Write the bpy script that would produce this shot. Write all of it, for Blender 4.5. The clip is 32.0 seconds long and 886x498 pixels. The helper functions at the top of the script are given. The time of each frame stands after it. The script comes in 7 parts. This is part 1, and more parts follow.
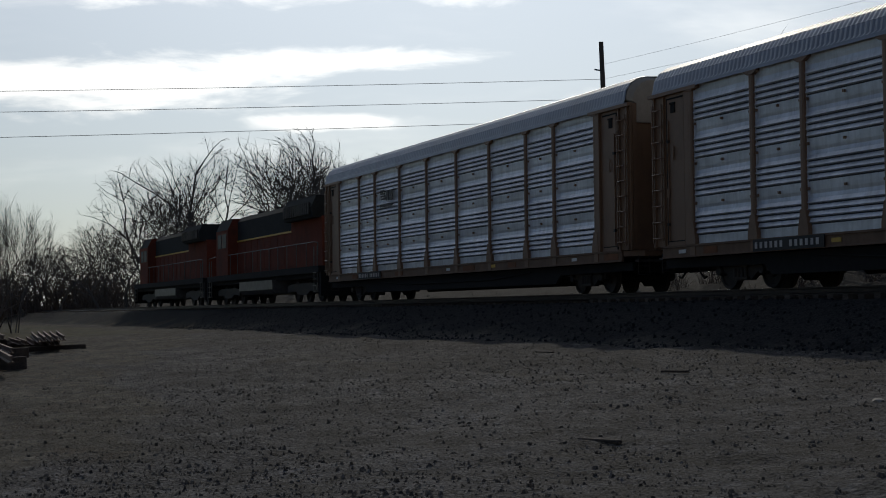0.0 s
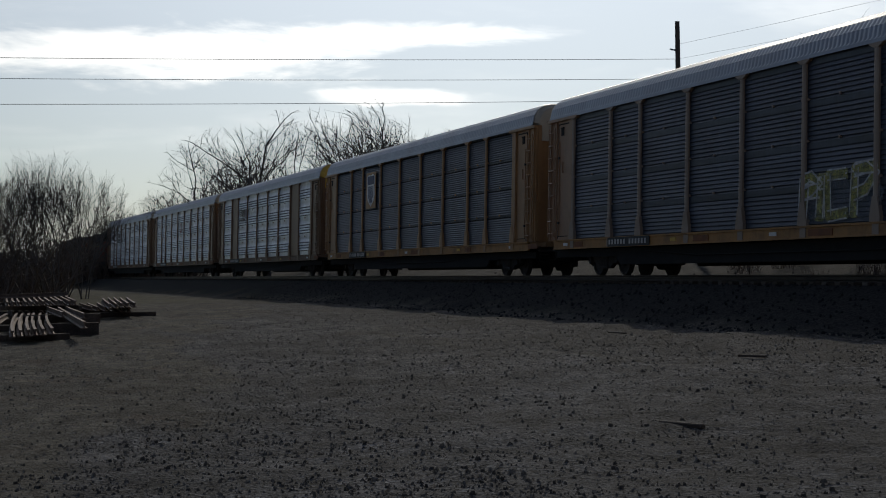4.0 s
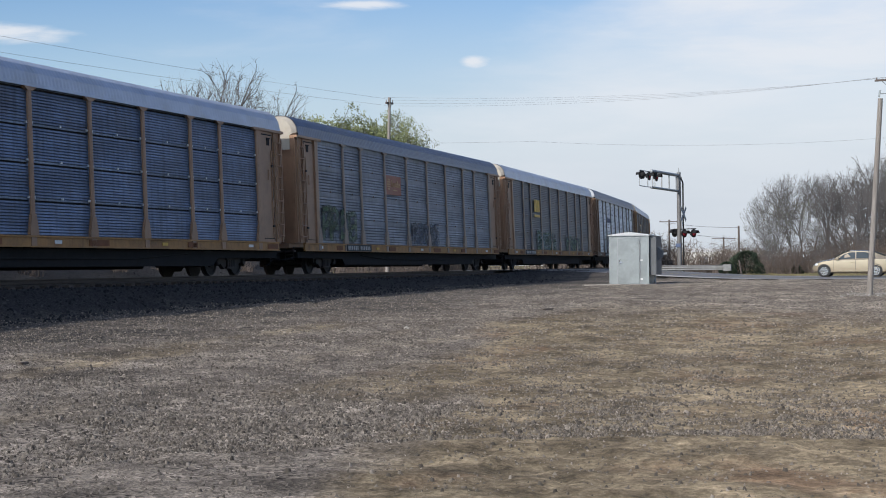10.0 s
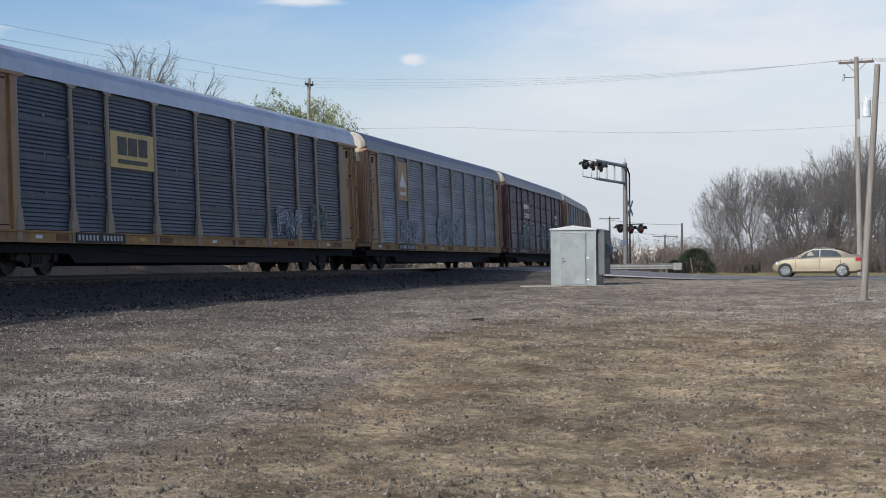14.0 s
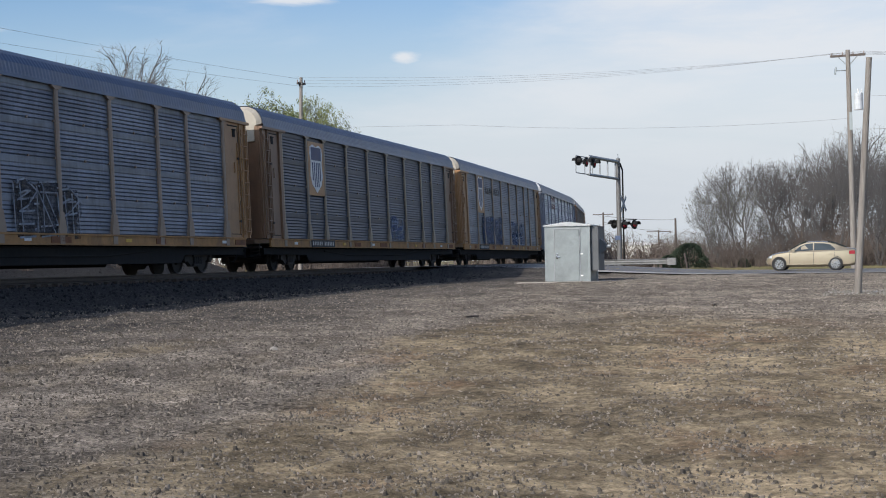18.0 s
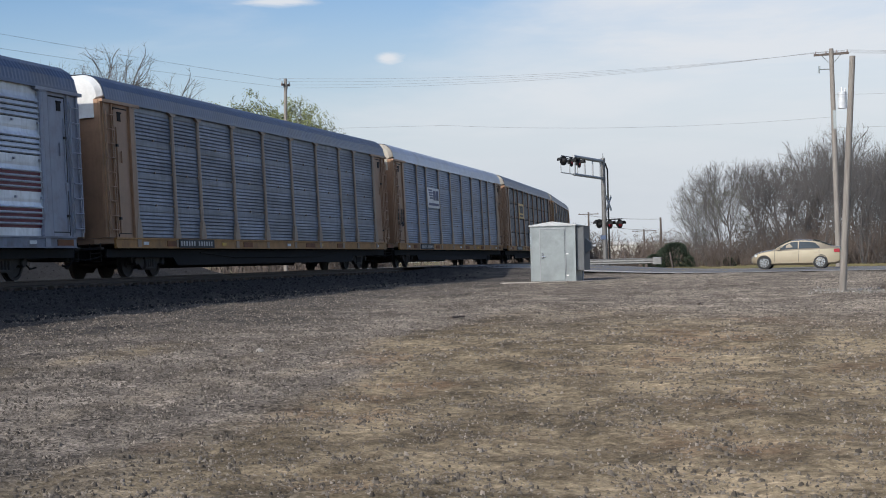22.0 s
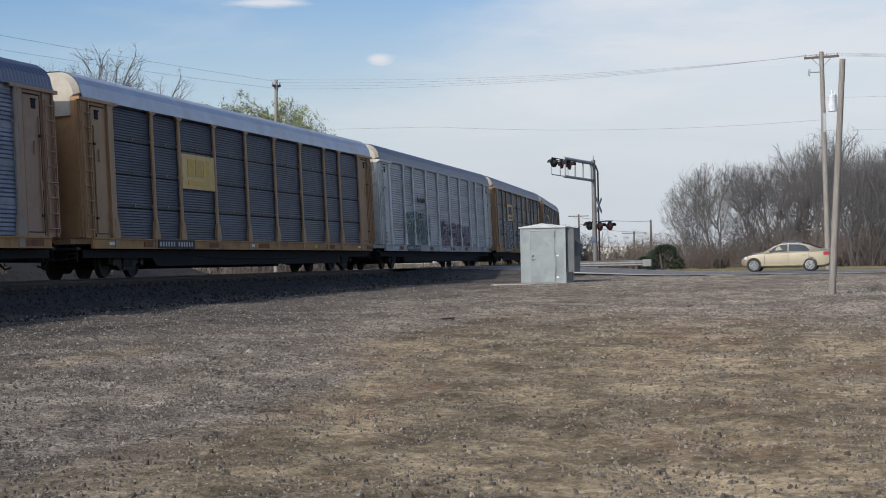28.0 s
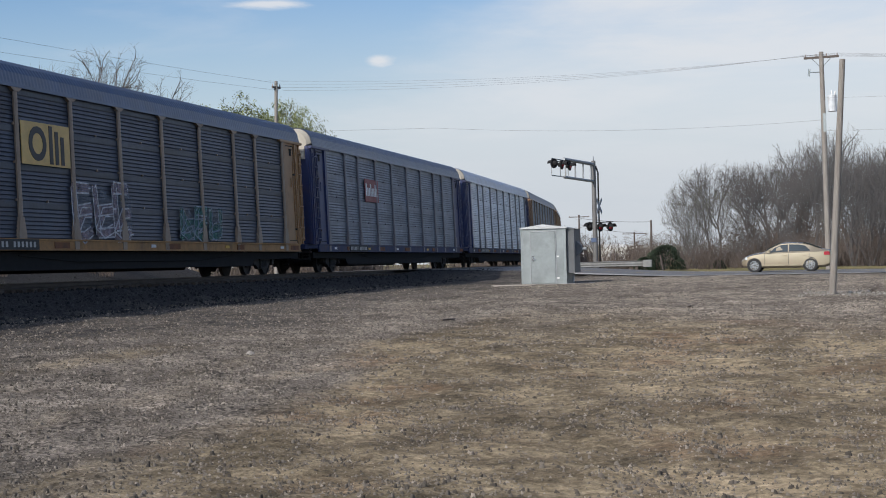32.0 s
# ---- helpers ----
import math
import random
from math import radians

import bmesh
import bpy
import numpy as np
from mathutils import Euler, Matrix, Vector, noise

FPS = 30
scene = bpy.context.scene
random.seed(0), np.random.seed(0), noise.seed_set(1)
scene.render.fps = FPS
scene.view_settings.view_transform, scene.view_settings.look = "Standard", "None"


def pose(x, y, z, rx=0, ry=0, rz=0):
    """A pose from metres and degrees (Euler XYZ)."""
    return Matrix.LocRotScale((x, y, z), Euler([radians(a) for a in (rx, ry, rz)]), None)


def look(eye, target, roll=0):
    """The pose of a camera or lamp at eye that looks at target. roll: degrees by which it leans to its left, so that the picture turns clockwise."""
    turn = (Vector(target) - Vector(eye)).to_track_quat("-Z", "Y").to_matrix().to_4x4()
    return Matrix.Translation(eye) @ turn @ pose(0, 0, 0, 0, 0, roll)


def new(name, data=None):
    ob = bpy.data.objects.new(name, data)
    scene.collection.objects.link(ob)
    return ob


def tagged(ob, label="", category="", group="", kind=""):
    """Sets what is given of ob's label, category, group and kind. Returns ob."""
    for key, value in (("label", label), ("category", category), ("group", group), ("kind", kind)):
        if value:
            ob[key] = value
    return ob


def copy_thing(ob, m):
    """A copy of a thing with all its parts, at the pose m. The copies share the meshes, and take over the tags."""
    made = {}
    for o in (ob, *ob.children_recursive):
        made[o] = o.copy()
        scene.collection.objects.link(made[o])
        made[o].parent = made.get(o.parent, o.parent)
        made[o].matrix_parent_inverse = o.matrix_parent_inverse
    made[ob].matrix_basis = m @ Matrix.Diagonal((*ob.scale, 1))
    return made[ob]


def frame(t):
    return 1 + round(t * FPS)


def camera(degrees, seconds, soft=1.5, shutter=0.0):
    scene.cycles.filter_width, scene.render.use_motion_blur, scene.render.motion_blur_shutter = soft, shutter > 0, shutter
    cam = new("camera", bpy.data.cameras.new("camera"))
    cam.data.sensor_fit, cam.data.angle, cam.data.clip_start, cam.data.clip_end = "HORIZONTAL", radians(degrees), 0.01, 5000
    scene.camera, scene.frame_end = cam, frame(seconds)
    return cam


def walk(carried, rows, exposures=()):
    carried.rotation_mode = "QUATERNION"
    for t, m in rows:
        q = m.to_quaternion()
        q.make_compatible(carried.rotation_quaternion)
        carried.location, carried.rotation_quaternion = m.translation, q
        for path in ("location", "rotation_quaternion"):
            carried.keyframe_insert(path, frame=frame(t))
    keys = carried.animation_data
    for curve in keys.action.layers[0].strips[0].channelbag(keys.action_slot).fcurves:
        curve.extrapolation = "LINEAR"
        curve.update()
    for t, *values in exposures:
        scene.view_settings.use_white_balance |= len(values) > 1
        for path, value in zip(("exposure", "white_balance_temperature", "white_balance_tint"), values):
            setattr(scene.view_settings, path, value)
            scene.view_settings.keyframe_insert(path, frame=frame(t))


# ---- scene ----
cam = camera(31.81, 32.0, soft=1.0)


def aim(x, y, z, yaw, pitch, roll):
    """A camera pose: yaw to the left of +y, pitch up, roll as in look()."""
    return pose(x, y, z, 90 + pitch, 0, yaw) @ pose(0, 0, 0, 0, 0, roll)


ROWS = [
    (0, 4.30, 1.66, 1.60, 68.02, 1.56, -2.35),
    (0.5, 3.94, 1.53, 1.60, 69.03, 1.74, -2.11),
    (1, 4.13, 1.57, 1.60, 71.09, 1.78, -1.91),
    (1.5, 4.12, 1.55, 1.60, 72.29, 1.51, -1.81),
    (2, 3.93, 1.27, 1.60, 72.39, 1.51, -1.73),
    (2.5, 4.13, 1.58, 1.60, 72.63, 1.12, -1.05),
    (4.5, 4.01, 1.52, 1.60, 67.56, 0.38, -0.60),
    (5, 2.76, -0.36, 1.61, 56.78, 0.64, -1.12),
    (5.5, 2.42, -1.66, 1.58, 43.09, 1.95, -0.33),
    (6, 2.65, -3.52, 1.55, 28.48, 2.90, 0.16),
    (6.5, 1.60, -9.16, 1.59, 8.44, 2.52, -1.65),
    (7, -5.18, -9.82, 1.61, -19.58, 1.85, -1.00),
    (7.5, -10.27, -7.84, 1.60, -40.63, 2.26, -1.61),
    (8, -13.43, -4.79, 1.60, -54.46, 1.88, -1.53),
    (8.5, -19.91, -5.94, 1.60, -62.52, 1.43, -1.94),
    (9, -19.04, -5.35, 1.57, -67.08, 1.03, -1.43),
    (9.5, -11.02, -4.61, 1.58, -66.15, 0.89, -0.76),
    (10, -8.29, -2.29, 1.60, -69.45, 0.63, -0.58),
    (10.5, -6.53, -1.48, 1.60, -70.34, 0.50, -0.36),
    (11, -5.33, -1.35, 1.55, -70.43, 0.27, -0.30),
    (11.5, -4.30, -1.08, 1.60, -70.82, 0.17, -0.31),
    (12, -3.40, -0.78, 1.58, -70.90, 0.35, -0.31),
    (12.5, -2.58, -0.58, 1.60, -71.04, 0.56, -0.36),
    (13, -1.79, -0.41, 1.60, -71.41, 0.65, -0.33),
    (13.5, -0.95, -0.24, 1.60, -71.37, 0.60, -0.38),
    (14, 0.00, 0.00, 1.60, -71.73, 0.53, -0.41),
    (14.5, 0.00, 0.00, 1.60, -72.07, 0.39, -0.52),
    (16.5, 0.00, 0.00, 1.60, -71.35, 0.42, -0.69),
    (17, 0.00, 0.00, 1.60, -71.63, 0.49, -0.77),
    (17.5, 0.00, 0.00, 1.60, -72.03, 0.43, -0.93),
    (18, 0.00, 0.00, 1.60, -71.95, 0.44, -1.06),
    (18.5, 0.00, 0.00, 1.60, -71.99, 0.54, -1.13),
    (19, 0.00, 0.00, 1.60, -72.04, 0.55, -1.17),
    (19.5, 0.00, 0.00, 1.60, -72.04, 0.47, -1.15),
    (20, 0.00, 0.00, 1.60, -71.97, 0.36, -1.05),
    (20.5, 0.00, 0.00, 1.60, -72.20, 0.35, -1.18),
    (21, 0.00, 0.00, 1.60, -72.43, 0.31, -1.32),
    (21.5, 0.00, 0.00, 1.60, -72.46, 0.41, -1.39),
    (22, 0.00, 0.00, 1.60, -72.48, 0.45, -1.41),
    (22.5, 0.00, 0.00, 1.60, -72.39, 0.39, -1.37),
    (23, 0.00, 0.00, 1.60, -72.42, 0.27, -1.39),
    (23.5, 0.00, 0.00, 1.60, -72.11, 0.24, -1.31),
    (24, 0.00, 0.00, 1.60, -72.05, 0.30, -1.33),
    (24.5, 0.00, 0.00, 1.60, -71.95, 0.43, -1.32),
    (25, 0.00, 0.00, 1.60, -71.99, 0.55, -1.34),
    (25.5, 0.00, 0.00, 1.60, -72.15, 0.58, -1.24),
    (26, 0.00, 0.00, 1.60, -72.28, 0.65, -1.12),
    (26.5, 0.00, 0.00, 1.60, -72.48, 0.51, -1.10),
    (28.5, 0.00, 0.00, 1.60, -72.93, 0.50, -1.28),
    (29, 0.00, 0.00, 1.60, -73.00, 0.47, -1.32),
    (29.5, 0.00, 0.00, 1.60, -72.97, 0.57, -1.30),
    (30, 0.00, 0.00, 1.60, -73.02, 0.59, -1.31),
    (30.5, 0.00, 0.00, 1.60, -72.94, 0.62, -1.22),
    (31, 0.00, 0.00, 1.60, -72.85, 0.51, -1.40),
    (31.5, 0.00, 0.00, 1.60, -72.86, 0.60, -1.35),
    (32, 0.00, 0.00, 1.60, -72.83, 0.54, -1.39),
]
EXPOSURES = [(0, -1.72, 7300, 8), (2.5, -1.66, 7300, 8), (5.0, -1.58, 7350, 8), (5.5, -1.38, 7500, 9), (6.0, -0.85, 7750, 11), (6.5, 0.15, 7850, 11),
             (7.0, 0.95, 8250, 11), (8.0, 0.72, 7350, 10), (9.0, 0.0, 6700, 10), (14, -0.04, 6830, 10), (32, -0.14, 6830, 10)]
walk(cam, [(r[0], aim(*r[1:])) for r in ROWS], EXPOSURES)

# ---- light ----
SUN_AZ, SUN_EL = 66.0, 28.0      # degrees to the left of +y, and above the horizon
SUN_DIR = (-math.sin(radians(SUN_AZ)) * math.cos(radians(SUN_EL)), math.cos(radians(SUN_AZ)) * math.cos(radians(SUN_EL)), math.sin(radians(SUN_EL)))
world = bpy.data.worlds.new("sky")
scene.world = world
world.use_nodes = True


def build_sky(nt):
    nodes, links = nt.nodes, nt.links
    nodes.clear()
    out = nodes.new("ShaderNodeOutputWorld")
    back = nodes.new("ShaderNodeBackground")
    sky = nodes.new("ShaderNodeTexSky")
    sky.sky_type, sky.sun_disc = "NISHITA", False
    sky.sun_elevation, sky.sun_rotation = radians(SUN_EL), radians(-SUN_AZ)
    sky.air_density, sky.dust_density, sky.ozone_density = 1.0, 0.15, 1.5
    co = nodes.new("ShaderNodeTexCoord")
    # the direction as degrees round (to the right of +y) and up
    sep = nodes.new("ShaderNodeSeparateXYZ")
    links.new(co.outputs["Generated"], sep.inputs[0])

    def calc(op, a, b=0.0, c=0.0):
        n = nodes.new("ShaderNodeMath")
        n.operation = op
        for k, v in enumerate((a, b, c)):
            if isinstance(v, (int, float)):
                n.inputs[k].default_value = v
            else:
                links.new(v, n.inputs[k])
        return n.outputs[0]

    def smooth(src, a, b, lo, hi):
        n = nodes.new("ShaderNodeMapRange")
        n.interpolation_type = "SMOOTHSTEP"
        for k, v in enumerate((a, b, lo, hi)):
            n.inputs[k + 1].default_value = v
        links.new(src, n.inputs[0])
        return n.outputs[0]

    turn = calc("MULTIPLY", calc("ARCTAN2", sep.outputs[0], sep.outputs[1]), 57.2958)
    rise = calc("MULTIPLY", calc("ARCSINE", sep.outputs[2]), 57.2958)
    flat = nodes.new("ShaderNodeCombineXYZ")
    links.new(turn, flat.inputs[0])
    links.new(rise, flat.inputs[1])

    def puffs(sx, sy, detail, rough, shift):
        m = nodes.new("ShaderNodeVectorMath")
        m.operation = "MULTIPLY_ADD"
        m.inputs[1].default_value, m.inputs[2].default_value = (sx, sy, 0), shift
        links.new(flat.outputs[0], m.inputs[0])
        n = nodes.new("ShaderNodeTexNoise")
        n.inputs["Scale"].default_value, n.inputs["Detail"].default_value, n.inputs["Roughness"].default_value = 1.0, detail, rough
        n.inputs["Distortion"].default_value = 0.3
        links.new(m.outputs[0], n.inputs["Vector"])
        return n.outputs[0]

    lumps, wisps = puffs(0.22, 0.85, 9, 0.6, (3, 1, 0)), puffs(0.06, 0.32, 6, 0.6, (9, 4, 0))
    # long streaks of cloud: (round, up, half their length, half their height)
    near = None
    for a, e, hw, hh in ((-80.5, 8.0, 9.5, 1.15), (-73.5, 8.5, 6.5, 0.6), (-71.5, 6.4, 3.5, 0.4), (-86.0, 10.4, 3.0, 0.5), (-68.0, 11.4, 13.0, 0.9), (-52.0, 11.0, 4.0, 0.6), (-60.0, 7.0, 3.0, 0.4),
                         (53.0, 8.4, 3.3, 0.42), (66.5, 9.6, 2.0, 0.22), (70.6, 7.5, 0.6, 0.3), (34.0, 13.0, 9.0, 0.8), (-20.0, 12.0, 12.0, 1.0), (10.0, 10.6, 6.0, 0.5)):
        v = nodes.new("ShaderNodeVectorMath")
        v.operation = "MULTIPLY_ADD"
        v.inputs[1].default_value, v.inputs[2].default_value = (1 / hw, 1 / hh, 0), (-a / hw, -e / hh, 0)
        links.new(flat.outputs[0], v.inputs[0])
        d = nodes.new("ShaderNodeVectorMath")
        d.operation = "LENGTH"
        links.new(v.outputs[0], d.inputs[0])
        near = d.outputs["Value"] if near is None else calc("MINIMUM", near, d.outputs["Value"])
    streaks = smooth(calc("MULTIPLY_ADD", lumps, -2.4, calc("ADD", near, 1.2)), 0.25, 1.1, 0.85, 0.0)
    thin = smooth(wisps, 0.50, 0.85, 0.0, 0.45)
    # a broad bank of cloud lies over the right part of the sky, and thickens away from the sun
    line = calc("MULTIPLY_ADD", rise, -1.4, turn)
    bank = smooth(calc("MULTIPLY_ADD", wisps, 16.0, calc("MULTIPLY_ADD", lumps, 5.0, line)), 68.0, 79.0, 0.0, 0.9)
    bank = calc("MULTIPLY", bank, smooth(puffs(0.10, 0.5, 7, 0.6, (5, 2, 0)), 0.36, 0.62, 0.70, 1.0))
    bank = calc("MULTIPLY", bank, smooth(turn, 96.0, 125.0, 1.0, 0.12))
    bank = calc("MULTIPLY", bank, smooth(rise, 0.0, 9.0, 0.3, 1.0))
    cloud = calc("MAXIMUM", calc("MAXIMUM", streaks, thin), bank)
    # a veil of thin haze towards the horizon
    veil = nodes.new("ShaderNodeMapRange")
    veil.inputs[1].default_value, veil.inputs[2].default_value = 0.0, 0.15
    veil.inputs[3].default_value, veil.inputs[4].default_value = 0.7, 0.08
    links.new(sep.outputs[2], veil.inputs[0])
    # and a wide pale glare of haze about the sun
    toward = nodes.new("ShaderNodeVectorMath")
    toward.operation = "DOT_PRODUCT"
    toward.inputs[1].default_value = SUN_DIR
    links.new(co.outputs["Generated"], toward.inputs[0])
    glare = nodes.new("ShaderNodeMapRange")
    glare.interpolation_type = "SMOOTHSTEP"
    glare.inputs[1].default_value, glare.inputs[2].default_value = 0.45, 0.98
    glare.inputs[3].default_value, glare.inputs[4].default_value = 0.0, 0.62
    links.new(toward.outputs["Value"], glare.inputs[0])
    wide = nodes.new("ShaderNodeMath")
    wide.operation = "MAXIMUM"
    links.new(veil.outputs[0], wide.inputs[0])
    links.new(glare.outputs[0], wide.inputs[1])
    # the haze is thickest low over the road
    low = calc("MULTIPLY", smooth(turn, 30.0, 75.0, 0.0, 0.95), smooth(rise, 2.0, 13.0, 1.0, 0.0))
    low = calc("MAXIMUM", wide.outputs[0], low)
    # thin cloud and haze are brightest round the sun
    pos = nodes.new("ShaderNodeMath")
    pos.operation = "MAXIMUM"
    pos.inputs[1].default_value = 0.0
    links.new(toward.outputs["Value"], pos.inputs[0])
    power = nodes.new("ShaderNodeMath")
    power.operation = "POWER"
    power.inputs[1].default_value = 5.0
    links.new(pos.outputs[0], power.inputs[0])
    glow = nodes.new("ShaderNodeMath")
    glow.operation = "MULTIPLY_ADD"
    glow.inputs[1].default_value, glow.inputs[2].default_value = 6.7, 1.12
    links.new(power.outputs[0], glow.inputs[0])
    deep = nodes.new("ShaderNodeHueSaturation")
    deep.inputs["Hue"].default_value, deep.inputs["Saturation"].default_value, deep.inputs["Value"].default_value = 0.515, 1.42, 1.50
    links.new(sky.outputs[0], deep.inputs["Color"])
    last = deep.outputs[0]
    for share, tone in ((low, (5.8, 6.65, 8.0)), (cloud, (8.5, 8.95, 9.75))):
        lit = nodes.new("ShaderNodeVectorMath")
        lit.operation = "SCALE"
        lit.inputs[0].default_value = tone
        links.new(glow.outputs[0], lit.inputs["Scale"])
        blend = nodes.new("ShaderNodeMixRGB")
        links.new(share, blend.inputs[0])
        links.new(last, blend.inputs[1])
        links.new(lit.outputs[0], blend.inputs[2])
        last = blend.outputs[0]
    links.new(last, back.inputs[0])
    back.inputs[1].default_value = 0.085
    links.new(back.outputs[0], out.inputs[0])


build_sky(world.node_tree)
sun = new("sun", bpy.data.lights.new("sun", "SUN"))
sun.data.energy, sun.data.angle, sun.data.color = 3.7, radians(0.6), (1.0, 0.96, 0.90)
sun.matrix_world = look((0, 0, 50), (50 * math.sin(radians(SUN_AZ)) * math.cos(radians(SUN_EL)),
                                     -50 * math.cos(radians(SUN_AZ)) * math.cos(radians(SUN_EL)), 50 - 50 * math.sin(radians(SUN_EL))))

# ---- materials ----
MATS = {}


def mat(name, color, rough=0.6, metal=0.0, var=0.2, scale=3.0, stretch=(1, 1, 1), stain=None, amount=0.3, stain_scale=0.6,
        bump=0.0, bump_scale=40.0, holes=0.0, streak=0.0, bands=0.0, thin=None):
    """A surface with fine grain, larger stains and, where wanted, relief, streaks or worn holes. Each object gets its own cut of the pattern."""
    if name in MATS:
        return MATS[name]
    m = bpy.data.materials.new(name)
    MATS[name] = m
    m.use_nodes = True
    nt = m.node_tree
    nodes, links = nt.nodes, nt.links
    b = nodes["Principled BSDF"]
    b.inputs["Roughness"].default_value, b.inputs["Metallic"].default_value = rough, metal
    co, info = nodes.new("ShaderNodeTexCoord"), nodes.new("ShaderNodeObjectInfo")
    off = nodes.new("ShaderNodeVectorMath")
    off.operation = "MULTIPLY_ADD"
    off.inputs[1].default_value = (1, 1, 1)
    ofs = nodes.new("ShaderNodeMath")
    ofs.operation = "MULTIPLY"
    ofs.inputs[1].default_value = 37.0
    links.new(info.outputs["Random"], ofs.inputs[0])
    links.new(co.outputs["Object"], off.inputs[0])
    links.new(ofs.outputs[0], off.inputs[2])
    mp = nodes.new("ShaderNodeMapping")
    mp.inputs["Scale"].default_value = stretch
    links.new(off.outputs[0], mp.inputs[0])

    def tex(s, detail=4, rough_=0.6, vec=None):
        n = nodes.new("ShaderNodeTexNoise")
        n.inputs["Scale"].default_value, n.inputs["Detail"].default_value, n.inputs["Roughness"].default_value = s, detail, rough_
        links.new((vec or mp).outputs[0], n.inputs["Vector"])
        return n

    grain = tex(scale, 5, 0.65)
    ramp = nodes.new("ShaderNodeMapRange")
    ramp.inputs[1].default_value, ramp.inputs[2].default_value = 0.3, 0.7
    ramp.inputs[3].default_value, ramp.inputs[4].default_value = 1 - var, 1 + var
    links.new(grain.outputs[0], ramp.inputs[0])
    mul = nodes.new("ShaderNodeVectorMath")
    mul.operation = "SCALE"
    mul.inputs[0].default_value = color
    links.new(ramp.outputs[0], mul.inputs["Scale"])
    last = mul.outputs[0]
    if stain:
        n = tex(stain_scale, 6, 0.7)
        r = nodes.new("ShaderNodeMapRange")
        r.inputs[1].default_value, r.inputs[2].default_value = 0.48, 0.68
        r.inputs[3].default_value, r.inputs[4].default_value = 0.0, amount
        links.new(n.outputs[0], r.inputs[0])
        x = nodes.new("ShaderNodeMixRGB")
        x.inputs[2].default_value = (*stain, 1)
        links.new(r.outputs[0], x.inputs[0])
        links.new(last, x.inputs[1])
        last = x.outputs[0]
    if streak:
        sm = nodes.new("ShaderNodeMapping")
        sm.inputs["Scale"].default_value = (5.0, 5.0, 0.35)
        links.new(off.outputs[0], sm.inputs[0])
        n = tex(1.6, 4, 0.6, sm)
        r = nodes.new("ShaderNodeMapRange")
        r.inputs[1].default_value, r.inputs[2].default_value = 0.45, 0.75
        r.inputs[3].default_value, r.inputs[4].default_value = 1.0, 1.0 - streak
        links.new(n.outputs[0], r.inputs[0])
        x = nodes.new("ShaderNodeVectorMath")
        x.operation = "SCALE"
        links.new(last, x.inputs[0])
        links.new(r.outputs[0], x.inputs["Scale"])
        last = x.outputs[0]
    if bands:
        # long level patches, as rows of sheets weather each in its own way
        sm = nodes.new("ShaderNodeMapping")
        sm.inputs["Scale"].default_value = (0.16, 0.16, 1.25)
        links.new(off.outputs[0], sm.inputs[0])
        n = tex(1.5, 3, 0.55, sm)
        r = nodes.new("ShaderNodeMapRange")
        r.inputs[1].default_value, r.inputs[2].default_value = 0.36, 0.64
        r.inputs[3].default_value, r.inputs[4].default_value = 1.0 - bands, 1.0 + bands
        links.new(n.outputs[0], r.inputs[0])
        x = nodes.new("ShaderNodeVectorMath")
        x.operation = "SCALE"
        links.new(last, x.inputs[0])
        links.new(r.outputs[0], x.inputs["Scale"])
        last = x.outputs[0]
    links.new(last, b.inputs["Base Color"])
    if bump:
        n = tex(bump_scale, 5, 0.7)
        bp = nodes.new("ShaderNodeBump")
        bp.inputs["Strength"].default_value, bp.inputs["Distance"].default_value = min(1.0, bump), 0.02
        links.new(n.outputs[0], bp.inputs["Height"])
        links.new(bp.outputs[0], b.inputs["Normal"])
    if thin:
        n = tex(5.0, 6, 0.7)
        r = nodes.new("ShaderNodeMapRange")
        r.inputs[1].default_value, r.inputs[2].default_value = 0.35, 0.62
        r.inputs[3].default_value, r.inputs[4].default_value = thin
        links.new(n.outputs[0], r.inputs[0])
        links.new(r.outputs[0], b.inputs["Alpha"])
    if holes:
        n = tex(9.0, 6, 0.75)
        r = nodes.new("ShaderNodeMapRange")
        r.inputs[1].default_value, r.inputs[2].default_value = holes - 0.08, holes + 0.08
        links.new(n.outputs[0], r.inputs[0])
        links.new(r.outputs[0], b.inputs["Alpha"])
    return m


